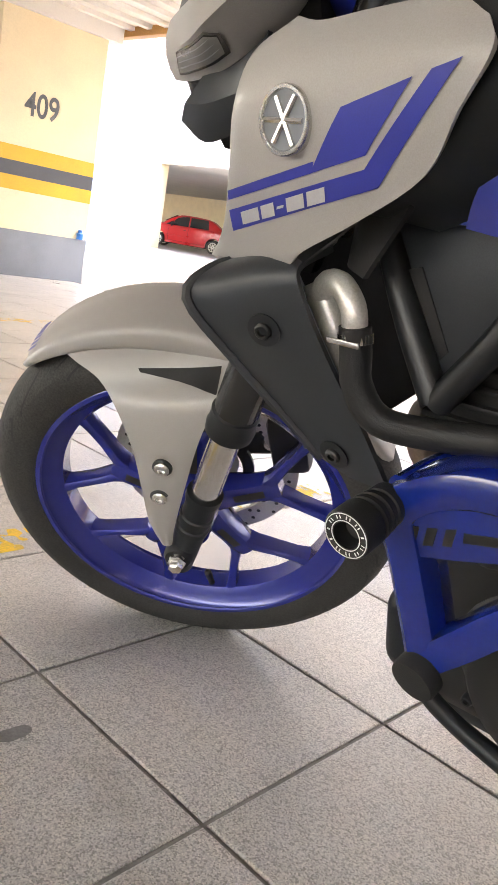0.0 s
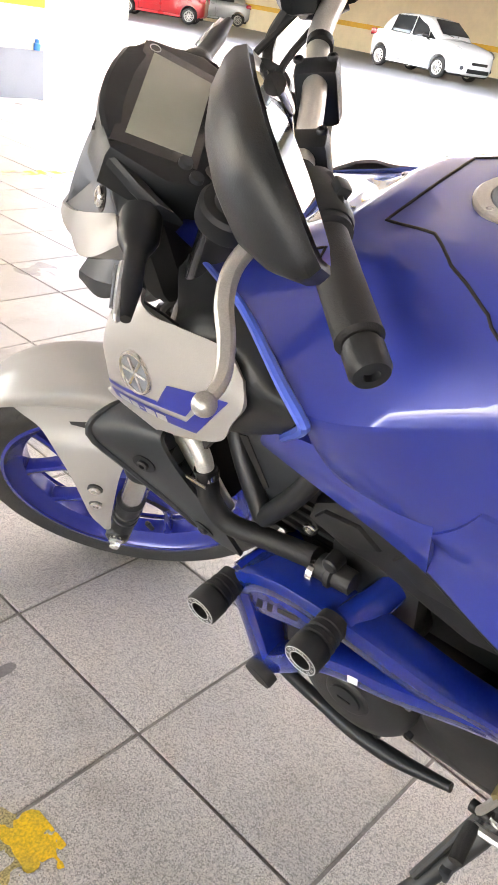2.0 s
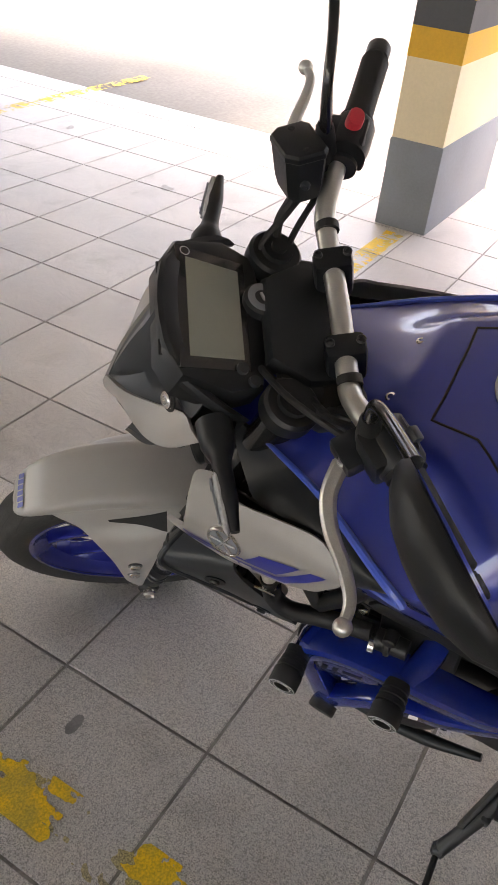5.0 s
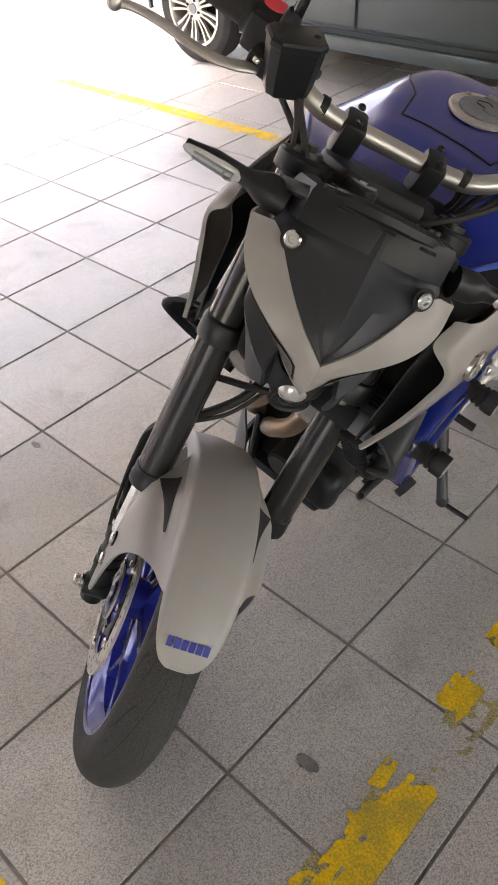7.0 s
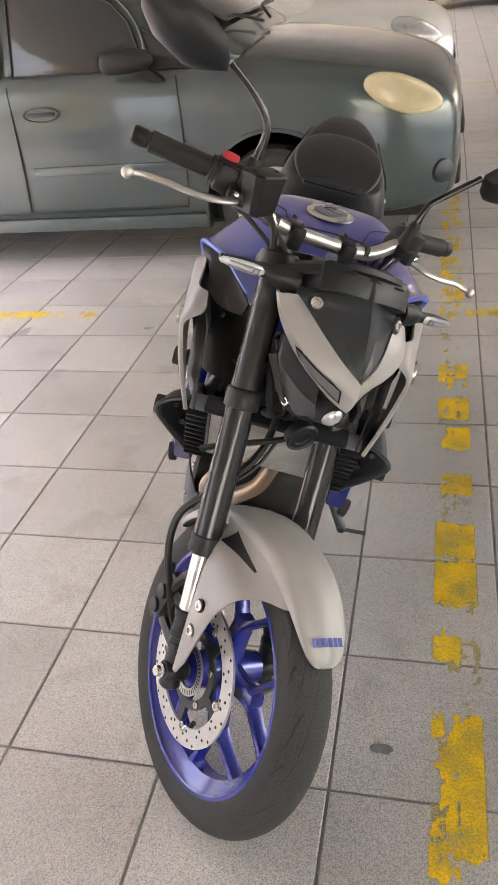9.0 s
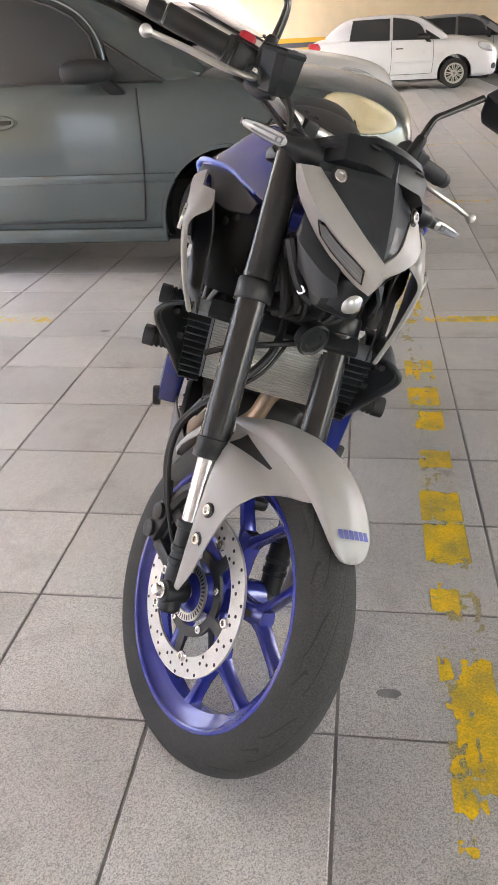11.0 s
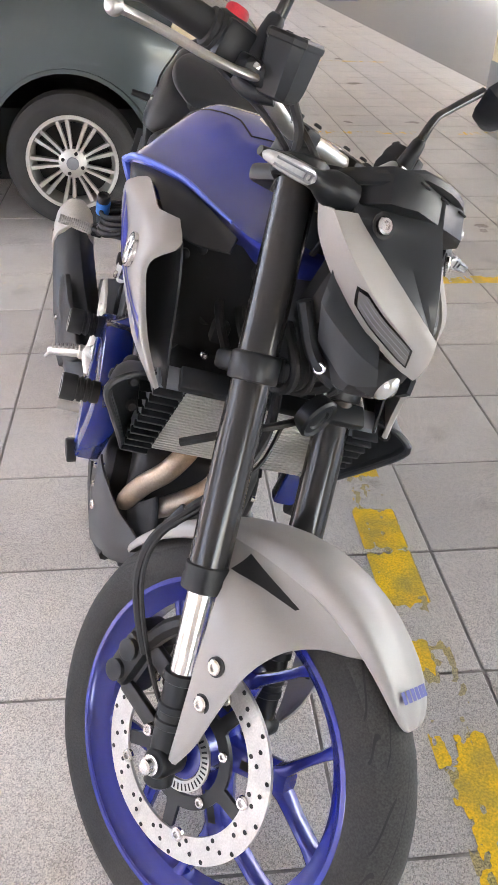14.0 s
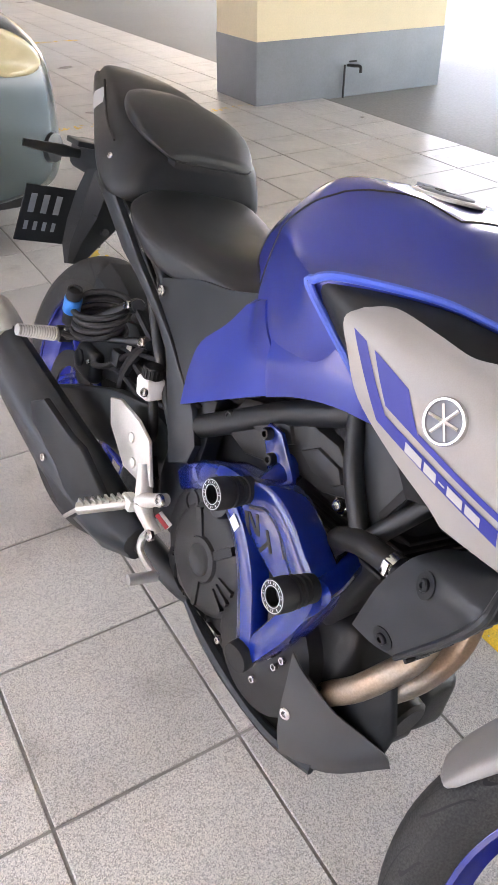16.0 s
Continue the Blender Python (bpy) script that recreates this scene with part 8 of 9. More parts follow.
for y, x, z, w, h in ((-0.90, 0.135, 0.265, 0.030, 0.035), (-0.95, 0.158, 0.280, 0.050, 0.058), (-1.02, 0.182, 0.312, 0.056, 0.075), (-1.12, 0.205, 0.352, 0.056, 0.075), (-1.25, 0.224, 0.402, 0.054, 0.066), (-1.36, 0.236, 0.442, 0.050, 0.056), (-1.40, 0.239, 0.458, 0.046, 0.050)):
    sil.append([Vector((x + w * math.cos(t) * (0.85 + 0.15 * abs(math.cos(2 * t))), y, z + h * math.sin(t) * (0.85 + 0.15 * abs(math.cos(2 * t))))) for t in [2 * math.pi * k / 16 for k in range(16)]])
sl = fixed("silencer", loft(bmesh.new(), sil), DARKPL, label="black silencer with a satin alloy end")
rings = []
for y, z, k in ((-1.335, 0.432, 1.03), (-1.345, 0.436, 1.05), (-1.40, 0.458, 1.02), (-1.435, 0.472, 0.94), (-1.460, 0.480, 0.76), (-1.468, 0.483, 0.52), (-1.455, 0.480, 0.46)):
    rings.append([Vector((0.236 + 0.05 * (-1.335 - y) + 0.0505 * k * math.cos(t), y, z + 0.056 * k * math.sin(t))) for t in [2 * math.pi * q / 24 for q in range(24)]])
ec = fixed("end_cap", loft(bmesh.new(), rings), SILVERCAST, sl, "satin alloy end cap", sharp=40)
fixed("tail_pipe", turned(bmesh.new(), [(-0.03, 0.022), (0.004, 0.022), (0.004, 0.019), (-0.02, 0.018), (-0.02, 0)], (0, -1, 0.3), (0.242, -1.452, 0.478), 24), DARKVOID, ec)
fixed("cap_rivet", bolt(bmesh.new(), (0.290, -1.375, 0.452), (1, 0, 0.1), 0.005, 0.003), CHROME, ec)
fixed("heat_shield", plate(bmesh.new(), bent([(-0.93, 0.33), (-1.00, 0.41), (-1.12, 0.445), (-1.16, 0.42), (-1.12, 0.33), (-1.00, 0.265)], 0.03), side(lambda y, z: 0.238 + 0.15 * (-1.02 - y) - 0.25 * max(0, y + 1.02) * 1.3, 1), 0.012, 0.005), BLACKPL, sl)
fixed("shield_bolt", bolt(bmesh.new(), (0.250, -1.085, 0.345), (1, 0, 0), 0.008, 0.005), CHROME, sl)
fixed("link_pipe", tube(bmesh.new(), [(0.06, -0.72, 0.245), (0.09, -0.80, 0.235), (0.125, -0.90, 0.268)], 0.024, 14), ENGINEBLACK, sl)

# swing arm, rear wheel, shock
RA = (0, -1.362, 0.316)
rw = wheel("rear_wheel", RA, 0.314, 0.068, fixed, 0.054, 0.080)
fixed("rear_disc", hoop(bmesh.new(), [(-0.002, 0.110), (0.002, 0.110), (0.002, 0.075), (-0.002, 0.075)], (1, 0, 0), (0.075, RA[1], RA[2]), 64), ENGINEBLACK, rw)
fixed("sprocket", hoop(bmesh.new(), [(-0.004, 0.098), (0.004, 0.098), (0.004, 0.060), (-0.004, 0.060)], (1, 0, 0), (-0.085, RA[1], RA[2]), 43), ALU, rw)
for s in SIDES:
    rings = []
    for y, z, w, h, x in ((-0.85, 0.430, 0.020, 0.042, 0.098), (-0.97, 0.448, 0.017, 0.056, 0.116), (-1.09, 0.420, 0.016, 0.056, 0.124), (-1.24, 0.368, 0.016, 0.046, 0.128), (-1.36, 0.324, 0.015, 0.033, 0.128), (-1.425, 0.310, 0.012, 0.026, 0.127)):
        rings.append([Vector((s * x + w * c, y, z + h * q)) for c, q in ((1, -0.82), (1, 0.82), (0.75, 0.96), (0.4, 1), (-0.4, 1), (-1, 0.82), (-1, -0.82), (-0.4, -1), (0.4, -1), (0.75, -0.96))])
    sa_ = fixed("swing_arm", loft(bmesh.new(), rings), DARKPL, sharp=30)
    fixed("axle_nut", turned(bmesh.new(), [(0, 0.014), (0.014, 0.014), (0.016, 0.010), (0.016, 0)], (s, 0, 0), (s * 0.135, RA[1], RA[2]), 6), CHROME, sa_)
fixed("swing_bridge", box(bmesh.new(), (-0.10, -1.02, 0.40), (0.10, -0.93, 0.47), 0.02), FRAMEBLACK)
bm = box(bmesh.new(), (0.088, -1.290, 0.425), (0.122, -1.205, 0.490), 0.014, 3)
turned(bm, [(0, 0.018), (0.012, 0.018), (0.015, 0.014), (0.015, 0)], (1, 0, 0), (0.114, -1.262, 0.462), 18)
cp = fixed("rear_caliper", bm, BLACKPL, label="black rear brake caliper")
fixed("caliper_pin", bolt(bmesh.new(), (0.120, -1.222, 0.470), (1, 0, 0), 0.006, 0.006), CHROME, cp)
fixed("hugger_side", plate(bmesh.new(), bent([(-1.06, 0.560), (-1.12, 0.590), (-1.20, 0.575), (-1.27, 0.520), (-1.31, 0.455), (-1.20, 0.445), (-1.08, 0.475)], 0.03), side(0.098, 1), 0.012, 0.006), BLACKPL, label="black hugger side")
# dark tray and loose wiring between the seat rails and the rear wheel
tray = fixed("under_tray", box(bmesh.new(), (-0.095, -1.06, 0.50), (0.095, -0.90, 0.70), 0.03, 3), DARKVOID, label="black tray below the seat")
for k, pts in enumerate(([(0.10, -0.92, 0.56), (0.118, -0.99, 0.535), (0.112, -1.06, 0.53), (0.10, -1.12, 0.55)], [(0.10, -0.93, 0.60), (0.116, -1.00, 0.575), (0.112, -1.07, 0.555), (0.105, -1.14, 0.535)], [(0.105, -0.94, 0.51), (0.118, -1.02, 0.495), (0.116, -1.10, 0.50), (0.110, -1.17, 0.485)], [(0.10, -1.02, 0.62), (0.112, -1.06, 0.57), (0.118, -1.09, 0.515), (0.115, -1.10, 0.47)], [(0.10, -1.05, 0.58), (0.115, -1.11, 0.53), (0.118, -1.16, 0.49), (0.115, -1.22, 0.465)])):
    fixed("tray_wire", tube(bmesh.new(), pts, (0.008, 0.005, 0.0065, 0.010, 0.006)[k], 8), GRIPRUB, tray)
fixed("wire_connector", box(bmesh.new(), (0.104, -1.145, 0.505), (0.124, -1.115, 0.535), 0.004), BLACKPL, tray)
fixed("silver_tag", box(bmesh.new(), (0.118, -1.100, 0.552), (0.1205, -1.085, 0.570), 0.0006), SILVERCAST, tray)
hg = [Vector((0, math.cos(radians(a)), math.sin(radians(a)))) for a in range(2, 83, 8)]
fixed("rear_hugger", loft(bmesh.new(), [[Vector(RA) + u * (0.330 + d) + Vector((x, 0, 0)) for x, d in ((-0.088, -0.150), (-0.086, -0.03), (-0.066, 0.0), (0.066, 0.0), (0.086, -0.03), (0.088, -0.150), (0.085, -0.150), (0.083, -0.033), (0.063, -0.004), (-0.063, -0.004), (-0.083, -0.033), (-0.085, -0.150))] for u in hg]), BLACKPL, label="black rear wheel hugger", sharp=30)
bm = bmesh.new()
for top, z0, z1 in ((True, 0.435, 0.415), (False, 0.345, 0.219)):
    n = 46
    for k in range(n):
        t = (k + 0.5) / n
        y, z = -0.86 - 0.514 * t, z0 + (z1 - z0) * t
        box(bm, (-0.0885 - (0.003 if k % 2 else 0), y - 0.0048, z - 0.005), (-0.0815 + (0.003 if k % 2 else 0), y + 0.0048, z + 0.005), 0.0)
fixed("drive_chain", bm, ENGINEBLACK, kind="stuff", label="dark steel drive chain")
fixed("chain_guard", plate(bmesh.new(), bent([(-0.90, 0.455), (-1.20, 0.465), (-1.40, 0.43), (-1.40, 0.40), (-1.2, 0.435), (-0.90, 0.425)], 0.04), side(0.098, -1), 0.02, 0.004), BLACKPL)
fixed("sprocket_cover", plate(bmesh.new(), bent([(-0.76, 0.30), (-0.74, 0.42), (-0.80, 0.46), (-0.89, 0.44), (-0.90, 0.33), (-0.84, 0.28)], 0.03), side(0.128, -1), 0.03, 0.008), BLACKPL)
bm = bmesh.new()
pts = [Vector((0.0, -0.93 - 0.10 * t + 0.032 * math.cos(2 * math.pi * 6 * t), 0.46 + 0.20 * t)) + Vector((0.032 * math.sin(2 * math.pi * 6 * t), 0, 0)) for t in [k / 72 for k in range(73)]]
tube(bm, pts, 0.0065, 6, 1)
fixed("shock_spring", bm, FRAMEBLACK)

# seat, tail, lamp and plate
S_ = [(-0.750, 0.772, 0.100, 0.022), (-0.790, 0.788, 0.126, 0.032), (-0.845, 0.800, 0.134, 0.044), (-0.900, 0.802, 0.138, 0.056), (-0.960, 0.799, 0.144, 0.068), (-1.020, 0.799, 0.151, 0.072), (-1.085, 0.810, 0.155, 0.060), (-1.135, 0.828, 0.150, 0.044), (-1.172, 0.842, 0.132, 0.026)]
rings = []
for y, z, w, h in S_:
    half = [(0.0, z), (w * 0.5, z - 0.002), (w * 0.82, z - 0.012), (w * 0.98, z - 0.034), (w, z - h), (w * 0.9, z - h - 0.012)]
    rings.append([Vector((x, y, q)) for x, q in half[1:]] + [Vector((-x, y, q)) for x, q in half[:0:-1]])
fixed("rider_seat", loft(bmesh.new(), rings), VINYL, sub=2, sharp=60, label="black vinyl rider seat")
P_ = [(-1.140, 0.888, 0.078, 0.006), (-1.143, 0.897, 0.090, 0.014), (-1.190, 0.923, 0.120, 0.024), (-1.240, 0.946, 0.126, 0.029), (-1.290, 0.961, 0.114, 0.029), (-1.340, 0.971, 0.086, 0.024), (-1.362, 0.970, 0.050, 0.012)]
rings = []
for y, z, w, h in P_:
    half = [(w * 0.35, z), (w * 0.78, z - 0.004), (w * 0.95, z - 0.010), (w * 1.0, z - h * 0.7), (w * 0.97, z - h), (w * 0.84, z - h - 0.010)]
    rings.append([Vector((x, y, q)) for x, q in half] + [Vector((-x, y, q)) for x, q in half[::-1]])
bm = loft(bmesh.new(), rings)
fold = bm.edges.layers.float.new("crease_edge")
bm.verts.ensure_lookup_table()
for i in range(len(P_) - 1):
    for q in (2, 9, 4, 7):
        bm.edges.get((bm.verts[i * 12 + q], bm.verts[(i + 1) * 12 + q]))[fold] = 0.9
for i in (0, 1):
    for q in range(12):
        bm.edges.get((bm.verts[i * 12 + q], bm.verts[i * 12 + (q + 1) % 12]))[fold] = 0.85
fixed("pillion_seat", bm, VINYL, sub=2, sharp=60, label="raised black vinyl pillion seat")
rings = []
for y, z, w, h in P_:
    rings.append([Vector((x, y + 0.004, q)) for x, q in ((w * 0.86, z - h - 0.004), (w * 0.84, z - h - 0.014), (-w * 0.84, z - h - 0.014), (-w * 0.86, z - h - 0.004))])
fixed("pad_base", loft(bmesh.new(), rings), DARKVOID)
R_ = [(-1.150, 0.096, 0.884, 0.826), (-1.155, 0.122, 0.890, 0.808), (-1.172, 0.144, 0.897, 0.794), (-1.210, 0.156, 0.910, 0.792), (-1.265, 0.148, 0.934, 0.815), (-1.330, 0.130, 0.960, 0.852), (-1.400, 0.106, 0.979, 0.892), (-1.470, 0.082, 0.986, 0.926), (-1.535, 0.056, 0.986, 0.950), (-1.575, 0.034, 0.978, 0.962)]
rings = []
for y, w, zt, zb in R_:
    half = [(w * 0.42, zt + 0.002), (w * 0.70, zt - 0.002), (w * 0.84, zt - 0.010), (w * 0.90, zt - 0.024), (w, zt * 0.45 + zb * 0.55), (w * 1.07, zb + 0.012), (w * 1.03, zb), (w * 0.7, zb - 0.004)]
    rings.append([Vector((x, y, q)) for x, q in half] + [Vector((-x, y, q)) for x, q in half[::-1]])
bm = loft(bmesh.new(), rings)
find_tail = BVHTree.FromBMesh(bm)
tail = fixed("tail_fairing", bm, BLACKPL, sub=1, sharp=50, label="black tail fairing")
for s in SIDES:
    rows = [((-0.738, 0.788), (-0.820, 0.764), (-0.900, 0.750), (-1.008, 0.716)), ((-0.762, 0.735), (-0.840, 0.718), (-0.920, 0.698), (-1.006, 0.684)), ((-0.790, 0.670), (-0.850, 0.650), (-0.915, 0.636), (-0.972, 0.645)), ((-0.800, 0.596), (-0.842, 0.580), (-0.890, 0.588), (-0.935, 0.610))]
    vx = lambda y, z: 0.144 - 0.05 * max(0, -y - 0.85)
    bm, find = skin([[(s * vx(y, z), y, z) for y, z in r] for r in rows], 0.012, 5, 5, False, (s, 0, 0))
    sc = fixed("side_cover", bm, DARKPL, label="charcoal side cover below the seat")
    o2 = [(-1.255, 0.838), (-1.185, 0.800), (-1.078, 0.726), (-1.025, 0.695), (-0.975, 0.665), (-0.936, 0.642), (-0.896, 0.611), (-0.832, 0.564), (-0.803, 0.517), (-0.812, 0.481), (-0.861, 0.454), (-0.908, 0.553), (-0.942, 0.618), (-0.991, 0.655), (-1.067, 0.694), (-1.131, 0.722), (-1.210, 0.775), (-1.275, 0.815)]
    fixed("tail_rail", plate(bmesh.new(), bent(o2, 0.03), side(lambda y, z: 0.146 + 0.03 * max(0, -y - 1.0), s), 0.012, 0.004), DARKPL, tail)
    fixed("side_bolt", bolt(bmesh.new(), (s * 0.1415, -0.990, 0.700), (s, 0, 0), 0.009, 0.006), CHROME, sc)
    fixed("tail_bolt", bolt(bmesh.new(), (s * 0.149, -1.229, 0.856), (s, 0, 0.2), 0.006, 0.005), CHROME, tail)
    fixed("tail_decal", patch(find_tail, [(-1.399, 0.955), (-1.367, 0.927), (-1.424, 0.898), (-1.446, 0.936)], 0, s, 0.0016, 4, 4), SILVERINK, tail)
    fixed("decal_stripe", patch(find_tail, [(-1.388, 0.929), (-1.384, 0.925), (-1.434, 0.907), (-1.438, 0.912)], 0, s, 0.0024, 4, 1), BLACKPL, tail)
    fixed("tail_groove", tube(bmesh.new(), [(s * 0.098, -1.405, 0.962), (s * 0.117, -1.350, 0.932), (s * 0.138, -1.285, 0.903), (s * 0.146, -1.235, 0.882)], 0.0022, 6, 4), DARKVOID, tail)
    # rear indicators
    ri = fixed("rear_indicator", tube(bmesh.new(), [(s * 0.02, -1.56, 0.80), (s * 0.06, -1.565, 0.80), (s * 0.085, -1.57, 0.80), (s * 0.165, -1.585, 0.80)], [0.012, 0.010, 0.013, 0.008], 10, 3), BLACKPL)
fixed("tail_lamp", box(bmesh.new(), (-0.05, -1.50, 0.905), (0.05, -1.47, 0.935), 0.008), TAILRED)
bm = box(bmesh.new(), (-0.050, -1.62, 0.765), (0.050, -1.43, 0.830), 0.018, 3)
ph = fixed("plate_bracket", bm, BLACKPL, label="black plate bracket with a number plate")
rings = []
for y, z, w, h in ((-1.47, 0.790, 0.060, 0.045), (-1.49, 0.740, 0.062, 0.055), (-1.53, 0.670, 0.052, 0.060), (-1.58, 0.600, 0.036, 0.040), (-1.605, 0.548, 0.018, 0.016)):
    rings.append([Vector((w * a, y + h * b, z + 0.3 * h * b)) for a, b in ((1, -0.6), (1, 0.4), (0.6, 1), (-0.6, 1), (-1, 0.4), (-1, -0.6), (-0.6, -1), (0.6, -1))])
flap = fixed("splash_flap", loft(bmesh.new(), rings), BLACKPL, ph, sharp=30)
# holes painted as dark discs, their inner shade put into the colour
for x, y, z in ((0.030, -1.470, 0.700), (-0.030, -1.470, 0.700), (0.0, -1.478, 0.660)):
    fixed("flap_hole_shade", turned(bmesh.new(), [(-0.01, 0.008), (0.003, 0.008), (0.003, 0.0)], (0, 1, 0.3), (x, y - 0.003, z), 14), DARKVOID, flap)
fixed("bracket_tab", box(bmesh.new(), (0.035, -1.560, 0.822), (0.085, -1.500, 0.834), 0.003), DARKPL, ph)
PL = Matrix.Translation((0.012, -1.660, 0.640)) @ pose(0, 0, 0, -14, 0, 0)
plt = fixed("number_plate", box(bmesh.new(), (-0.110, -0.002, -0.070), (0.110, 0.002, 0.070), 0.002, m=PL), BLACKPL, ph, "black number plate")
for k in range(3):
    x = 0.098 - 0.030 * k
    fixed("plate_bar", box(bmesh.new(), (x - 0.018, 0.0022, 0.004), (x - 0.004, 0.003, 0.050), 0, m=PL), BASEGREY, plt)
for k in range(4):
    x = 0.100 - 0.022 * k
    fixed("plate_bar", box(bmesh.new(), (x - 0.014, 0.0022, -0.040), (x - 0.005, 0.003, -0.018), 0, m=PL), BASEGREY, plt)

# foot rests, heel plates, levers, stand
for s in SIDES:
    o = [(-1.030, 0.490), (-0.995, 0.504), (-0.928, 0.4985), (-0.884, 0.483), (-0.850, 0.416), (-0.874, 0.404), (-0.944, 0.401), (-1.012, 0.447)]
    hp = fixed("heel_plate", plate(bmesh.new(), bent(o, 0.03), side(0.175, s), 0.006, 0.004), SILVERCAST, label="silver heel plate and footrest hanger")
    for y, z in ((-0.935, 0.462), (-0.915, 0.425)):
        fixed("plate_rivet", turned(bmesh.new(), [(0, 0.010), (0.004, 0.009), (0.006, 0.005), (0.006, 0)], (s, 0, 0), (s * 0.174, y, z), 16), SILVERCAST, hp)
    fixed("rest_hanger", tube(bmesh.new(), [(s * 0.172, -0.806, 0.420), (s * 0.178, -0.830, 0.405), (s * 0.182, -0.852, 0.388), (s * 0.180, -0.830, 0.368), (s * 0.172, -0.810, 0.352)], [0.011, 0.011, 0.017, 0.012, 0.012], 12, 4), SILVERCAST, hp)
    fixed("hanger_arm", tube(bmesh.new(), [(s * 0.180, -0.852, 0.388), (s * 0.176, -0.868, 0.412), (s * 0.174, -0.885, 0.440)], [0.016, 0.014, 0.012], 10, 3), SILVERCAST, hp)
    for y, z in ((-0.806, 0.420), (-0.810, 0.352)):
        fixed("hanger_bolt", bolt(bmesh.new(), (s * 0.180, y, z), (s, 0, 0), 0.0105, 0.008), CHROME, hp)
    fixed("rest_clevis", box(bmesh.new(), (-0.011, -0.016, -0.011), (0.011, 0.016, 0.011), 0.004, m=Matrix.Translation((s * 0.194, -0.868, 0.380))), SILVERCAST, hp)
    fixed("foot_rest", tube(bmesh.new(), [(s * 0.196, -0.868, 0.380), (s * 0.206, -0.878, 0.373), (s * 0.258, -0.920, 0.342)], [0.009, 0.0115, 0.0105], 12, 3), ALU, hp)
    bm = bmesh.new()
    for k in range(8):
        c = Vector((s * 0.200, -0.872, 0.378)) + Vector((s * 0.054, -0.046, -0.034)) * (k / 7)
        box(bm, (c.x - 0.0020, c.y - 0.010, c.z + 0.004), (c.x + 0.0020, c.y + 0.010, c.z + 0.0135), 0.0)
    fixed("rest_knurling", bm, ALU, hp, kind="stuff")
    fixed("feeler", tube(bmesh.new(), [(s * 0.258, -0.921, 0.340), (s * 0.264, -0.945, 0.312)], 0.004, 6, 1), ALU, hp)
    pd = fixed("brake_pedal" if s > 0 else "shift_lever", tube(bmesh.new(), [(s * 0.172, -0.818, 0.355), (s * 0.176, -0.836, 0.328), (s * 0.178, -0.832, 0.306), (s * 0.179, -0.803, 0.298), (s * 0.180, -0.771, 0.298)], [0.008, 0.007, 0.006, 0.006, 0.006], 8), ALU)
    fixed("pedal_pad", tube(bmesh.new(), [(s * 0.180, -0.771, 0.299), (s * 0.228, -0.776, 0.296)], 0.0095, 10, 1), ALU if s > 0 else GRIPRUB, pd)
    # pillion rest
    top, low, root, tip = Vector((s * 0.126, -1.093, 0.635)), Vector((s * 0.125, -1.026, 0.594)), Vector((s * 0.200, -1.192, 0.538)), Vector((s * 0.289, -1.186, 0.5475))
    pr = fixed("pillion_hanger", tube(bmesh.new(), [top + Vector((0, 0.012, 0.004)), top, top.lerp(root, 0.5) + Vector((0, 0, 0.004)), root], [0.013, 0.013, 0.010, 0.012], 10, 4), BLACKPL, label="black pillion footrest hanger with a silver rest")
    fixed("hanger_brace", tube(bmesh.new(), [low + Vector((0, 0.012, 0)), low, low.lerp(root, 0.25), low.lerp(root, 0.6), root], [0.011, 0.012, 0.007, 0.006, 0.010], 10, 3), BLACKPL, pr)
    fixed("hanger_web", loft(bmesh.new(), [[p + Vector((s * q, 0.006, u)) for q, u in ((-0.004, -0.004), (0.004, -0.004), (0.004, 0.006), (-0.004, 0.006))] for p in (top + Vector((0, 0.010, -0.006)), low + Vector((0, 0.006, 0.008)))]), DARKPL, pr)
    for p in (top, low):
        fixed("hanger_bolt", bolt(bmesh.new(), p + Vector((s * 0.010, 0, 0)), (s, 0, 0.1), 0.0085, 0.007), CHROME, pr)
    fixed("rest_joint", box(bmesh.new(), (-0.013, -0.013, -0.013), (0.013, 0.013, 0.013), 0.004, m=Matrix.Translation(root + Vector((0, 0, 0.002)))), BLACKPL, pr)
    fixed("joint_bolt", bolt(bmesh.new(), root + Vector((0, 0.010, 0.010)), (0, 0.6, 0.8), 0.006, 0.006), CHROME, pr)
    rest = fixed("pillion_rest", tube(bmesh.new(), [root.lerp(tip, 0.12), root.lerp(tip, 0.2), root.lerp(tip, 0.95), tip], [0.009, 0.0125, 0.0095, 0.011], 12, 2), ALU, pr, "ribbed silver pillion rest")
    bm = bmesh.new()
    for k in range(14):
        p = root.lerp(tip, 0.22 + 0.72 * k / 13)
        turned(bm, [(-0.0012, 0.0128 - 0.0022 * k / 13), (0, 0.0142 - 0.0022 * k / 13), (0.0012, 0.0128 - 0.0022 * k / 13)], tip - root, p, 10)
    fixed("rest_ribs", bm, ALU, rest, kind="stuff")
stand = fixed("side_stand", tube(bmesh.new(), [(-0.118, -0.800, 0.300), (-0.165, -0.782, 0.243), (-0.220, -0.748, 0.165), (-0.262, -0.719, 0.109)], [0.014, 0.014, 0.012, 0.013], 10), FRAMEBLACK, label="black side stand, folded out")
fixed("stand_joint", turned(bmesh.new(), [(-0.012, 0.008), (-0.008, 0.0125), (0.008, 0.0125), (0.012, 0.008)], (0, 1, 0), (-0.264, -0.717, 0.108), 16), FRAMEBLACK, stand)
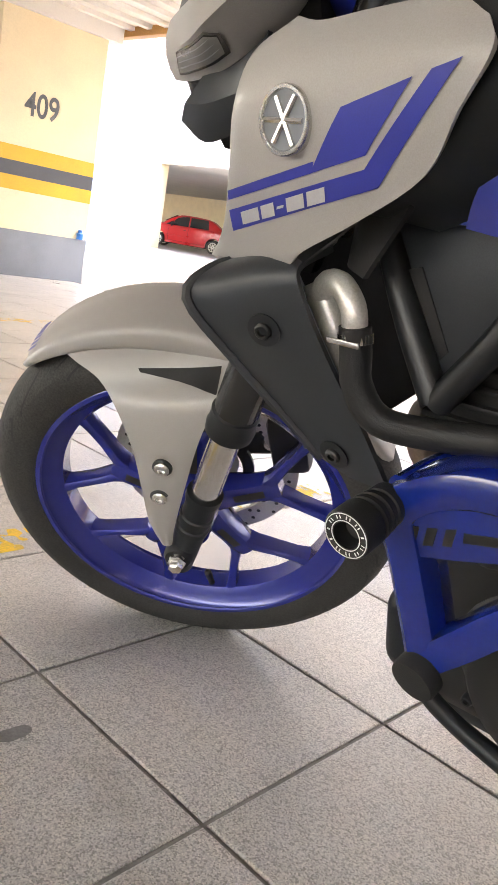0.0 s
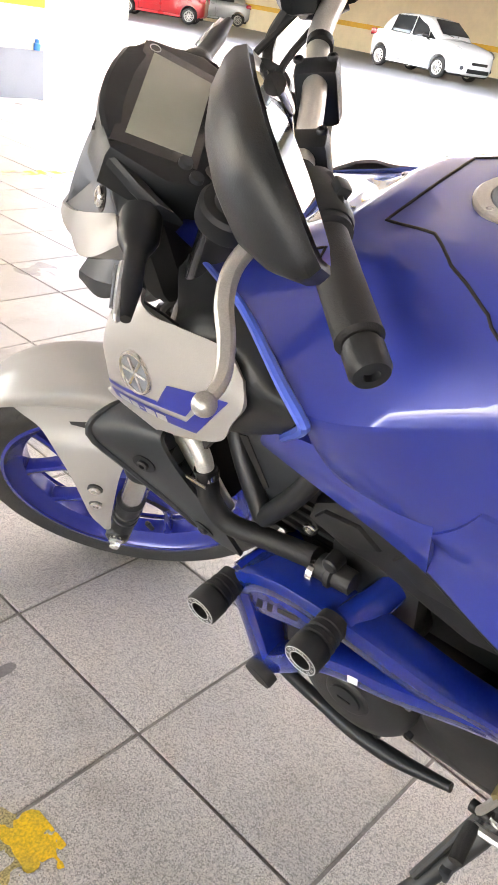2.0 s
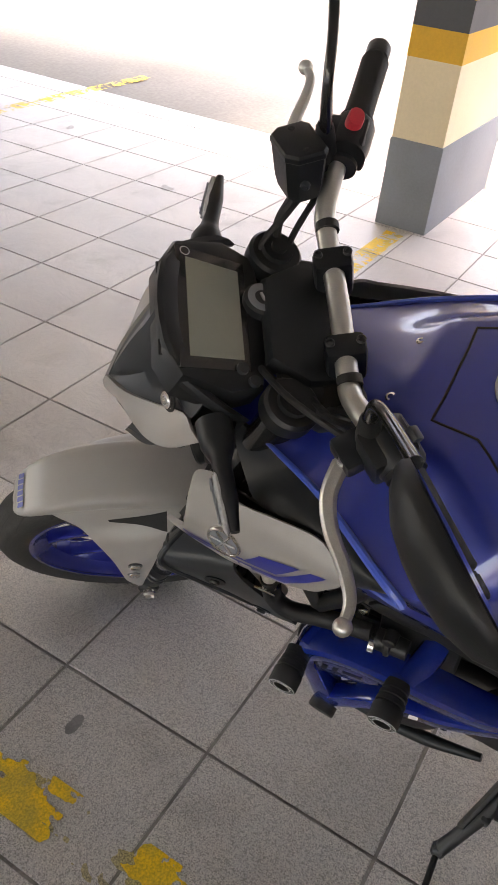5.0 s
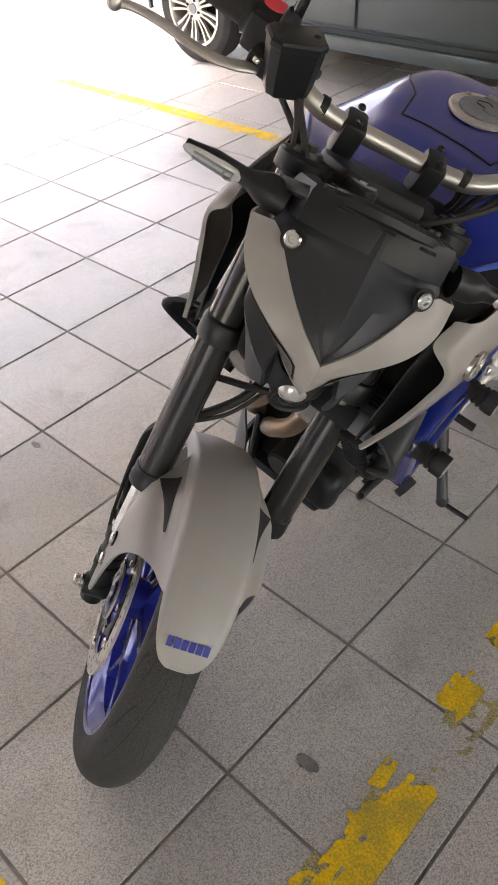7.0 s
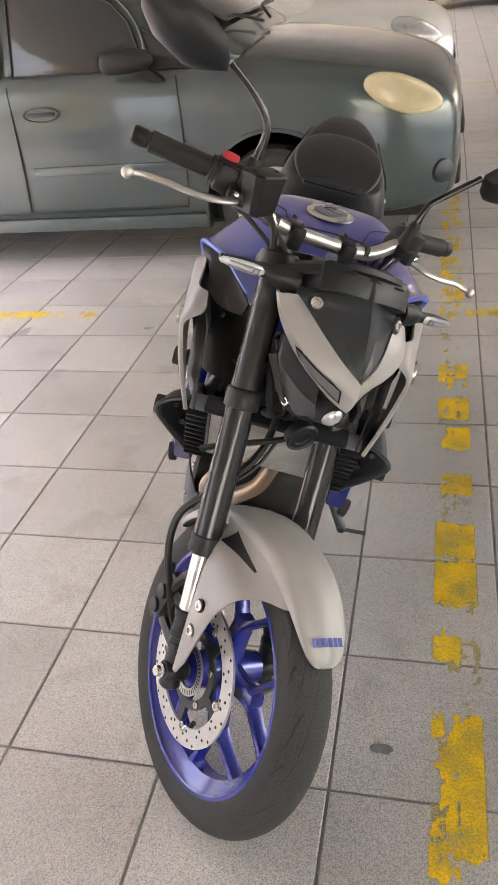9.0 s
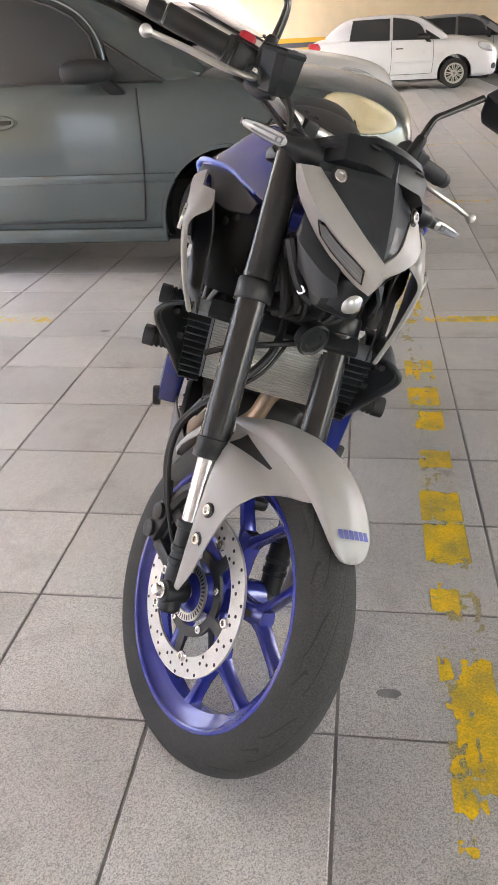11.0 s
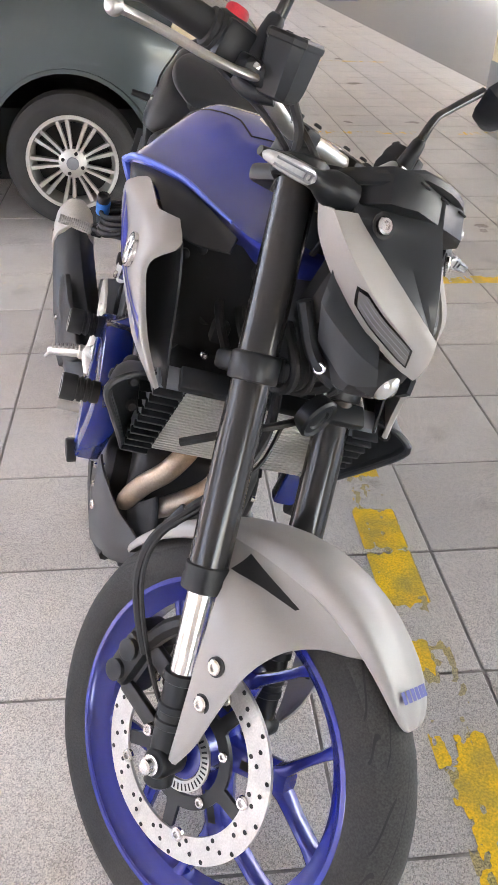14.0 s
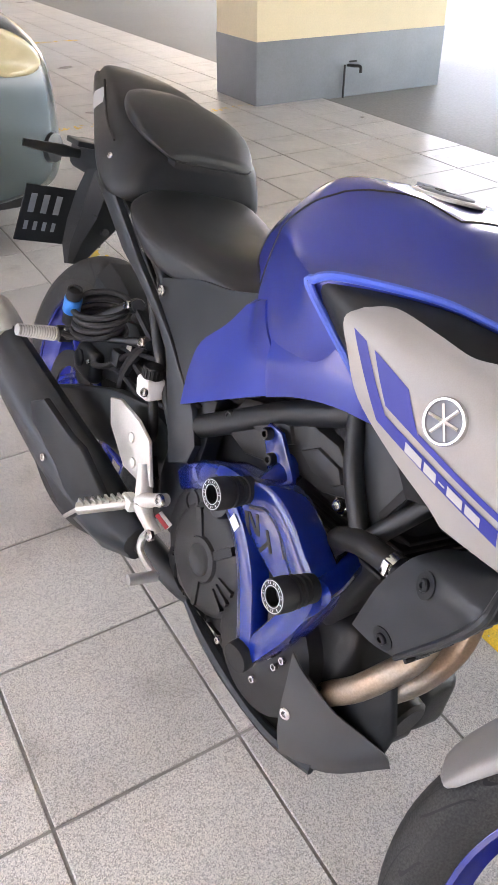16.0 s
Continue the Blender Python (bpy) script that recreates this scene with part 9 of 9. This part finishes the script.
fixed("stand_peg", tube(bmesh.new(), [(-0.266, -0.716, 0.106), (-0.300, -0.716, 0.108), (-0.332, -0.716, 0.112)], 0.0055, 8, 1), ENGINEBLACK, stand, "worn dark steel peg")
fixed("stand_spring", tube(bmesh.new(), [(-0.150, -0.770, 0.270), (-0.190, -0.752, 0.220), (-0.228, -0.734, 0.170)], 0.0065, 8, 3), ENGINEBLACK, stand)
fixed("stand_lug", box(bmesh.new(), (-0.014, -0.008, -0.016), (0.014, 0.008, 0.016), 0.004, m=Matrix.Translation((-0.200, -0.765, 0.190))), FRAMEBLACK, stand)
# gear linkage on the left
link_rod = fixed("gear_linkage", tube(bmesh.new(), [(-0.160, -0.768, 0.300), (-0.172, -0.825, 0.316), (-0.182, -0.880, 0.336)], 0.0045, 8, 1), CHROME, label="bright gear linkage rod")
fixed("rod_end", turned(bmesh.new(), [(-0.014, 0.008), (0.014, 0.008)], (0.1, 1, -0.2), (-0.160, -0.772, 0.300), 12), GRIPRUB, link_rod)
fixed("rod_nut", turned(bmesh.new(), [(-0.012, 0.0085), (0.012, 0.0085)], (-1, 0, 0), (-0.158, -0.785, 0.372), 6), surface("yellow_zinc", (0.55, 0.45, 0.22), 0.35, metal=0.8, var=0.1, bump=0.05), link_rod)
fixed("shift_arm", tube(bmesh.new(), [(-0.165, -0.786, 0.372), (-0.165, -0.778, 0.335), (-0.162, -0.770, 0.302)], 0.006, 8, 3), ALU, link_rod)

# rear brake reservoir and its hose
rr = fixed("rear_reservoir", box(bmesh.new(), (-0.019, -0.021, -0.022), (0.019, 0.021, 0.018), 0.009, 3, m=Matrix.Translation((0.140, -0.966, 0.542)) @ pose(0, 0, 0, 4, 6, 0)), WHITEINK, label="white rear brake fluid bottle with a black cap")
bm = turned(bmesh.new(), [(0, 0.0175), (0.018, 0.0175), (0.020, 0.0155), (0.020, 0)], (0.1, 0.05, 1), (0.141, -0.965, 0.559), 28)
for k in range(18):
    a = 2 * math.pi * k / 18
    box(bm, (-0.0012, -0.0012, 0.001), (0.0012, 0.0012, 0.017), 0, m=Matrix.Translation((0.1415 + 0.0178 * math.cos(a), -0.9645 + 0.0178 * math.sin(a), 0.559)))
fixed("reservoir_cap", bm, GRIPRUB, rr)
fixed("reservoir_bolt", bolt(bmesh.new(), (0.158, -0.950, 0.538), (1, 0, 0), 0.008, 0.007), CHROME, rr)
fixed("reservoir_hose", tube(bmesh.new(), [(0.138, -0.955, 0.522), (0.140, -0.938, 0.498), (0.140, -0.930, 0.470), (0.136, -0.945, 0.445), (0.130, -0.970, 0.435)], 0.0085, 10), GRIPRUB, rr)
fixed("brake_hose", tube(bmesh.new(), [(0.150, -0.905, 0.44), (0.152, -0.885, 0.41), (0.150, -0.870, 0.37)], [0.011, 0.012, 0.010], 10), GRIPRUB, rr)
fixed("hose_band", turned(bmesh.new(), [(-0.002, 0.0125), (0.002, 0.0125)], (0, 0.4, -0.9), (0.152, -0.886, 0.412), 16), CHROME, rr)

# coiled helmet lock hung on the pillion hanger
LOCK = Vector((0.196, -1.186, 0.575))
lock = empty("cable_lock", BIKE @ Matrix.Translation(LOCK), label="coiled black cable lock with a light blue end", category="lock")
along, across = Vector((-0.060, 0.092, 0.024)).normalized(), Vector((0.80, 0.55, -0.20)).normalized()
mid = Vector((0.164, -1.135, 0.596)) - LOCK
pts = []
for k in range(121):
    t = k / 120
    a = 2 * math.pi * 4.6 * t + 2.6
    pts.append(mid + along * (0.050 + 0.004 * math.sin(7 * t)) * math.cos(a) + across * 0.030 * math.sin(a) + Vector((0.002 * math.sin(11 * t), 0, 0.030 - 0.058 * t - 0.010 * math.sin(a))))
pts = [Vector((0.002, 0.004, 0.0))] + pts[4:] + [mid + Vector((0.020, -0.020, -0.050)), mid + Vector((0.050, -0.035, -0.046))]
part("coiled_cable", tube(bmesh.new(), pts, 0.0056, 8, 1), GRIPRUB, lock)
ax = Vector((0.012, 0.028, 0.075)).normalized()
part("lock_base", turned(bmesh.new(), [(-0.016, 0.009), (-0.012, 0.0125), (0.014, 0.0135), (0.016, 0.012)], ax, (0, 0, 0), 18), GRIPRUB, lock)
part("lock_barrel", turned(bmesh.new(), [(0.015, 0.0150), (0.017, 0.0162), (0.044, 0.0162), (0.046, 0.0150)], ax, (0, 0, 0), 20), SKYBLUE, lock, "light blue lock end")
part("lock_cap", turned(bmesh.new(), [(0.046, 0.0135), (0.050, 0.0150), (0.062, 0.0150), (0.064, 0.0135), (0.064, 0.010), (0.060, 0.009), (0.060, 0.0)], ax, (0, 0, 0), 20), GRIPRUB, lock)


# ---- floor tiles ----
def tile_mesh(a, b, seed):
    bm = bmesh.new()
    g, e = 0.0032, 0.0022
    lo = [(g, g), (a - g, g), (a - g, b - g), (g, b - g)]
    hi = [(g + e, g + e), (a - g - e, g + e), (a - g - e, b - g - e), (g + e, b - g - e)]
    rows = [[bm.verts.new((x, y, -0.004)) for x, y in lo], [bm.verts.new((x, y, -0.0014)) for x, y in lo], [bm.verts.new((x, y, 0.0)) for x, y in hi]]
    for r, q in zip(rows, rows[1:]):
        for i in range(4):
            bm.faces.new((r[i], r[(i + 1) % 4], q[(i + 1) % 4], q[i]))
    bm.faces.new(rows[2])
    return bm


bm = tile_mesh(T, T, 0)
me = bpy.data.meshes.new("tile")
bm.to_mesh(me)
bm.free()
me.materials.append(TILE)
NEAR = (-4, 7, -12, 8)
for i in range(NEAR[0], NEAR[1]):
    for j in range(NEAR[2], NEAR[3]):
        ob = new("tile", me)
        ob.parent = floor
        ob.location = (i * T, j * T, random.uniform(-0.0004, 0.0))
rest = bmesh.new()
vs, fs = [], []
for i in range(-8, 11):
    for j in range(-74, 20):
        if NEAR[0] <= i < NEAR[1] and NEAR[2] <= j < NEAR[3]:
            continue
        g, e = 0.0032, 0.0022
        x0, y0, x1, y1 = i * T, j * T, min((i + 1) * T, X1), (j + 1) * T
        if x1 - x0 < 0.05:
            continue
        k = len(vs)
        for s, z in ((g, -0.004), (g, -0.0014), (g + e, 0.0)):
            vs += [(x0 + s, y0 + s, z), (x1 - s, y0 + s, z), (x1 - s, y1 - s, z), (x0 + s, y1 - s, z)]
        for r in (0, 4):
            fs += [(k + r + a, k + r + (a + 1) % 4, k + r + 4 + (a + 1) % 4, k + r + 4 + a) for a in range(4)]
        fs.append((k + 8, k + 9, k + 10, k + 11))
rest.free()
me = bpy.data.meshes.new("far_tiles")
me.from_pydata(vs, [], fs)
me.materials.append(TILE)
ob = tagged(new("far_tiles", me), "speckled grey floor tiles", kind="stuff")
ob.parent = floor
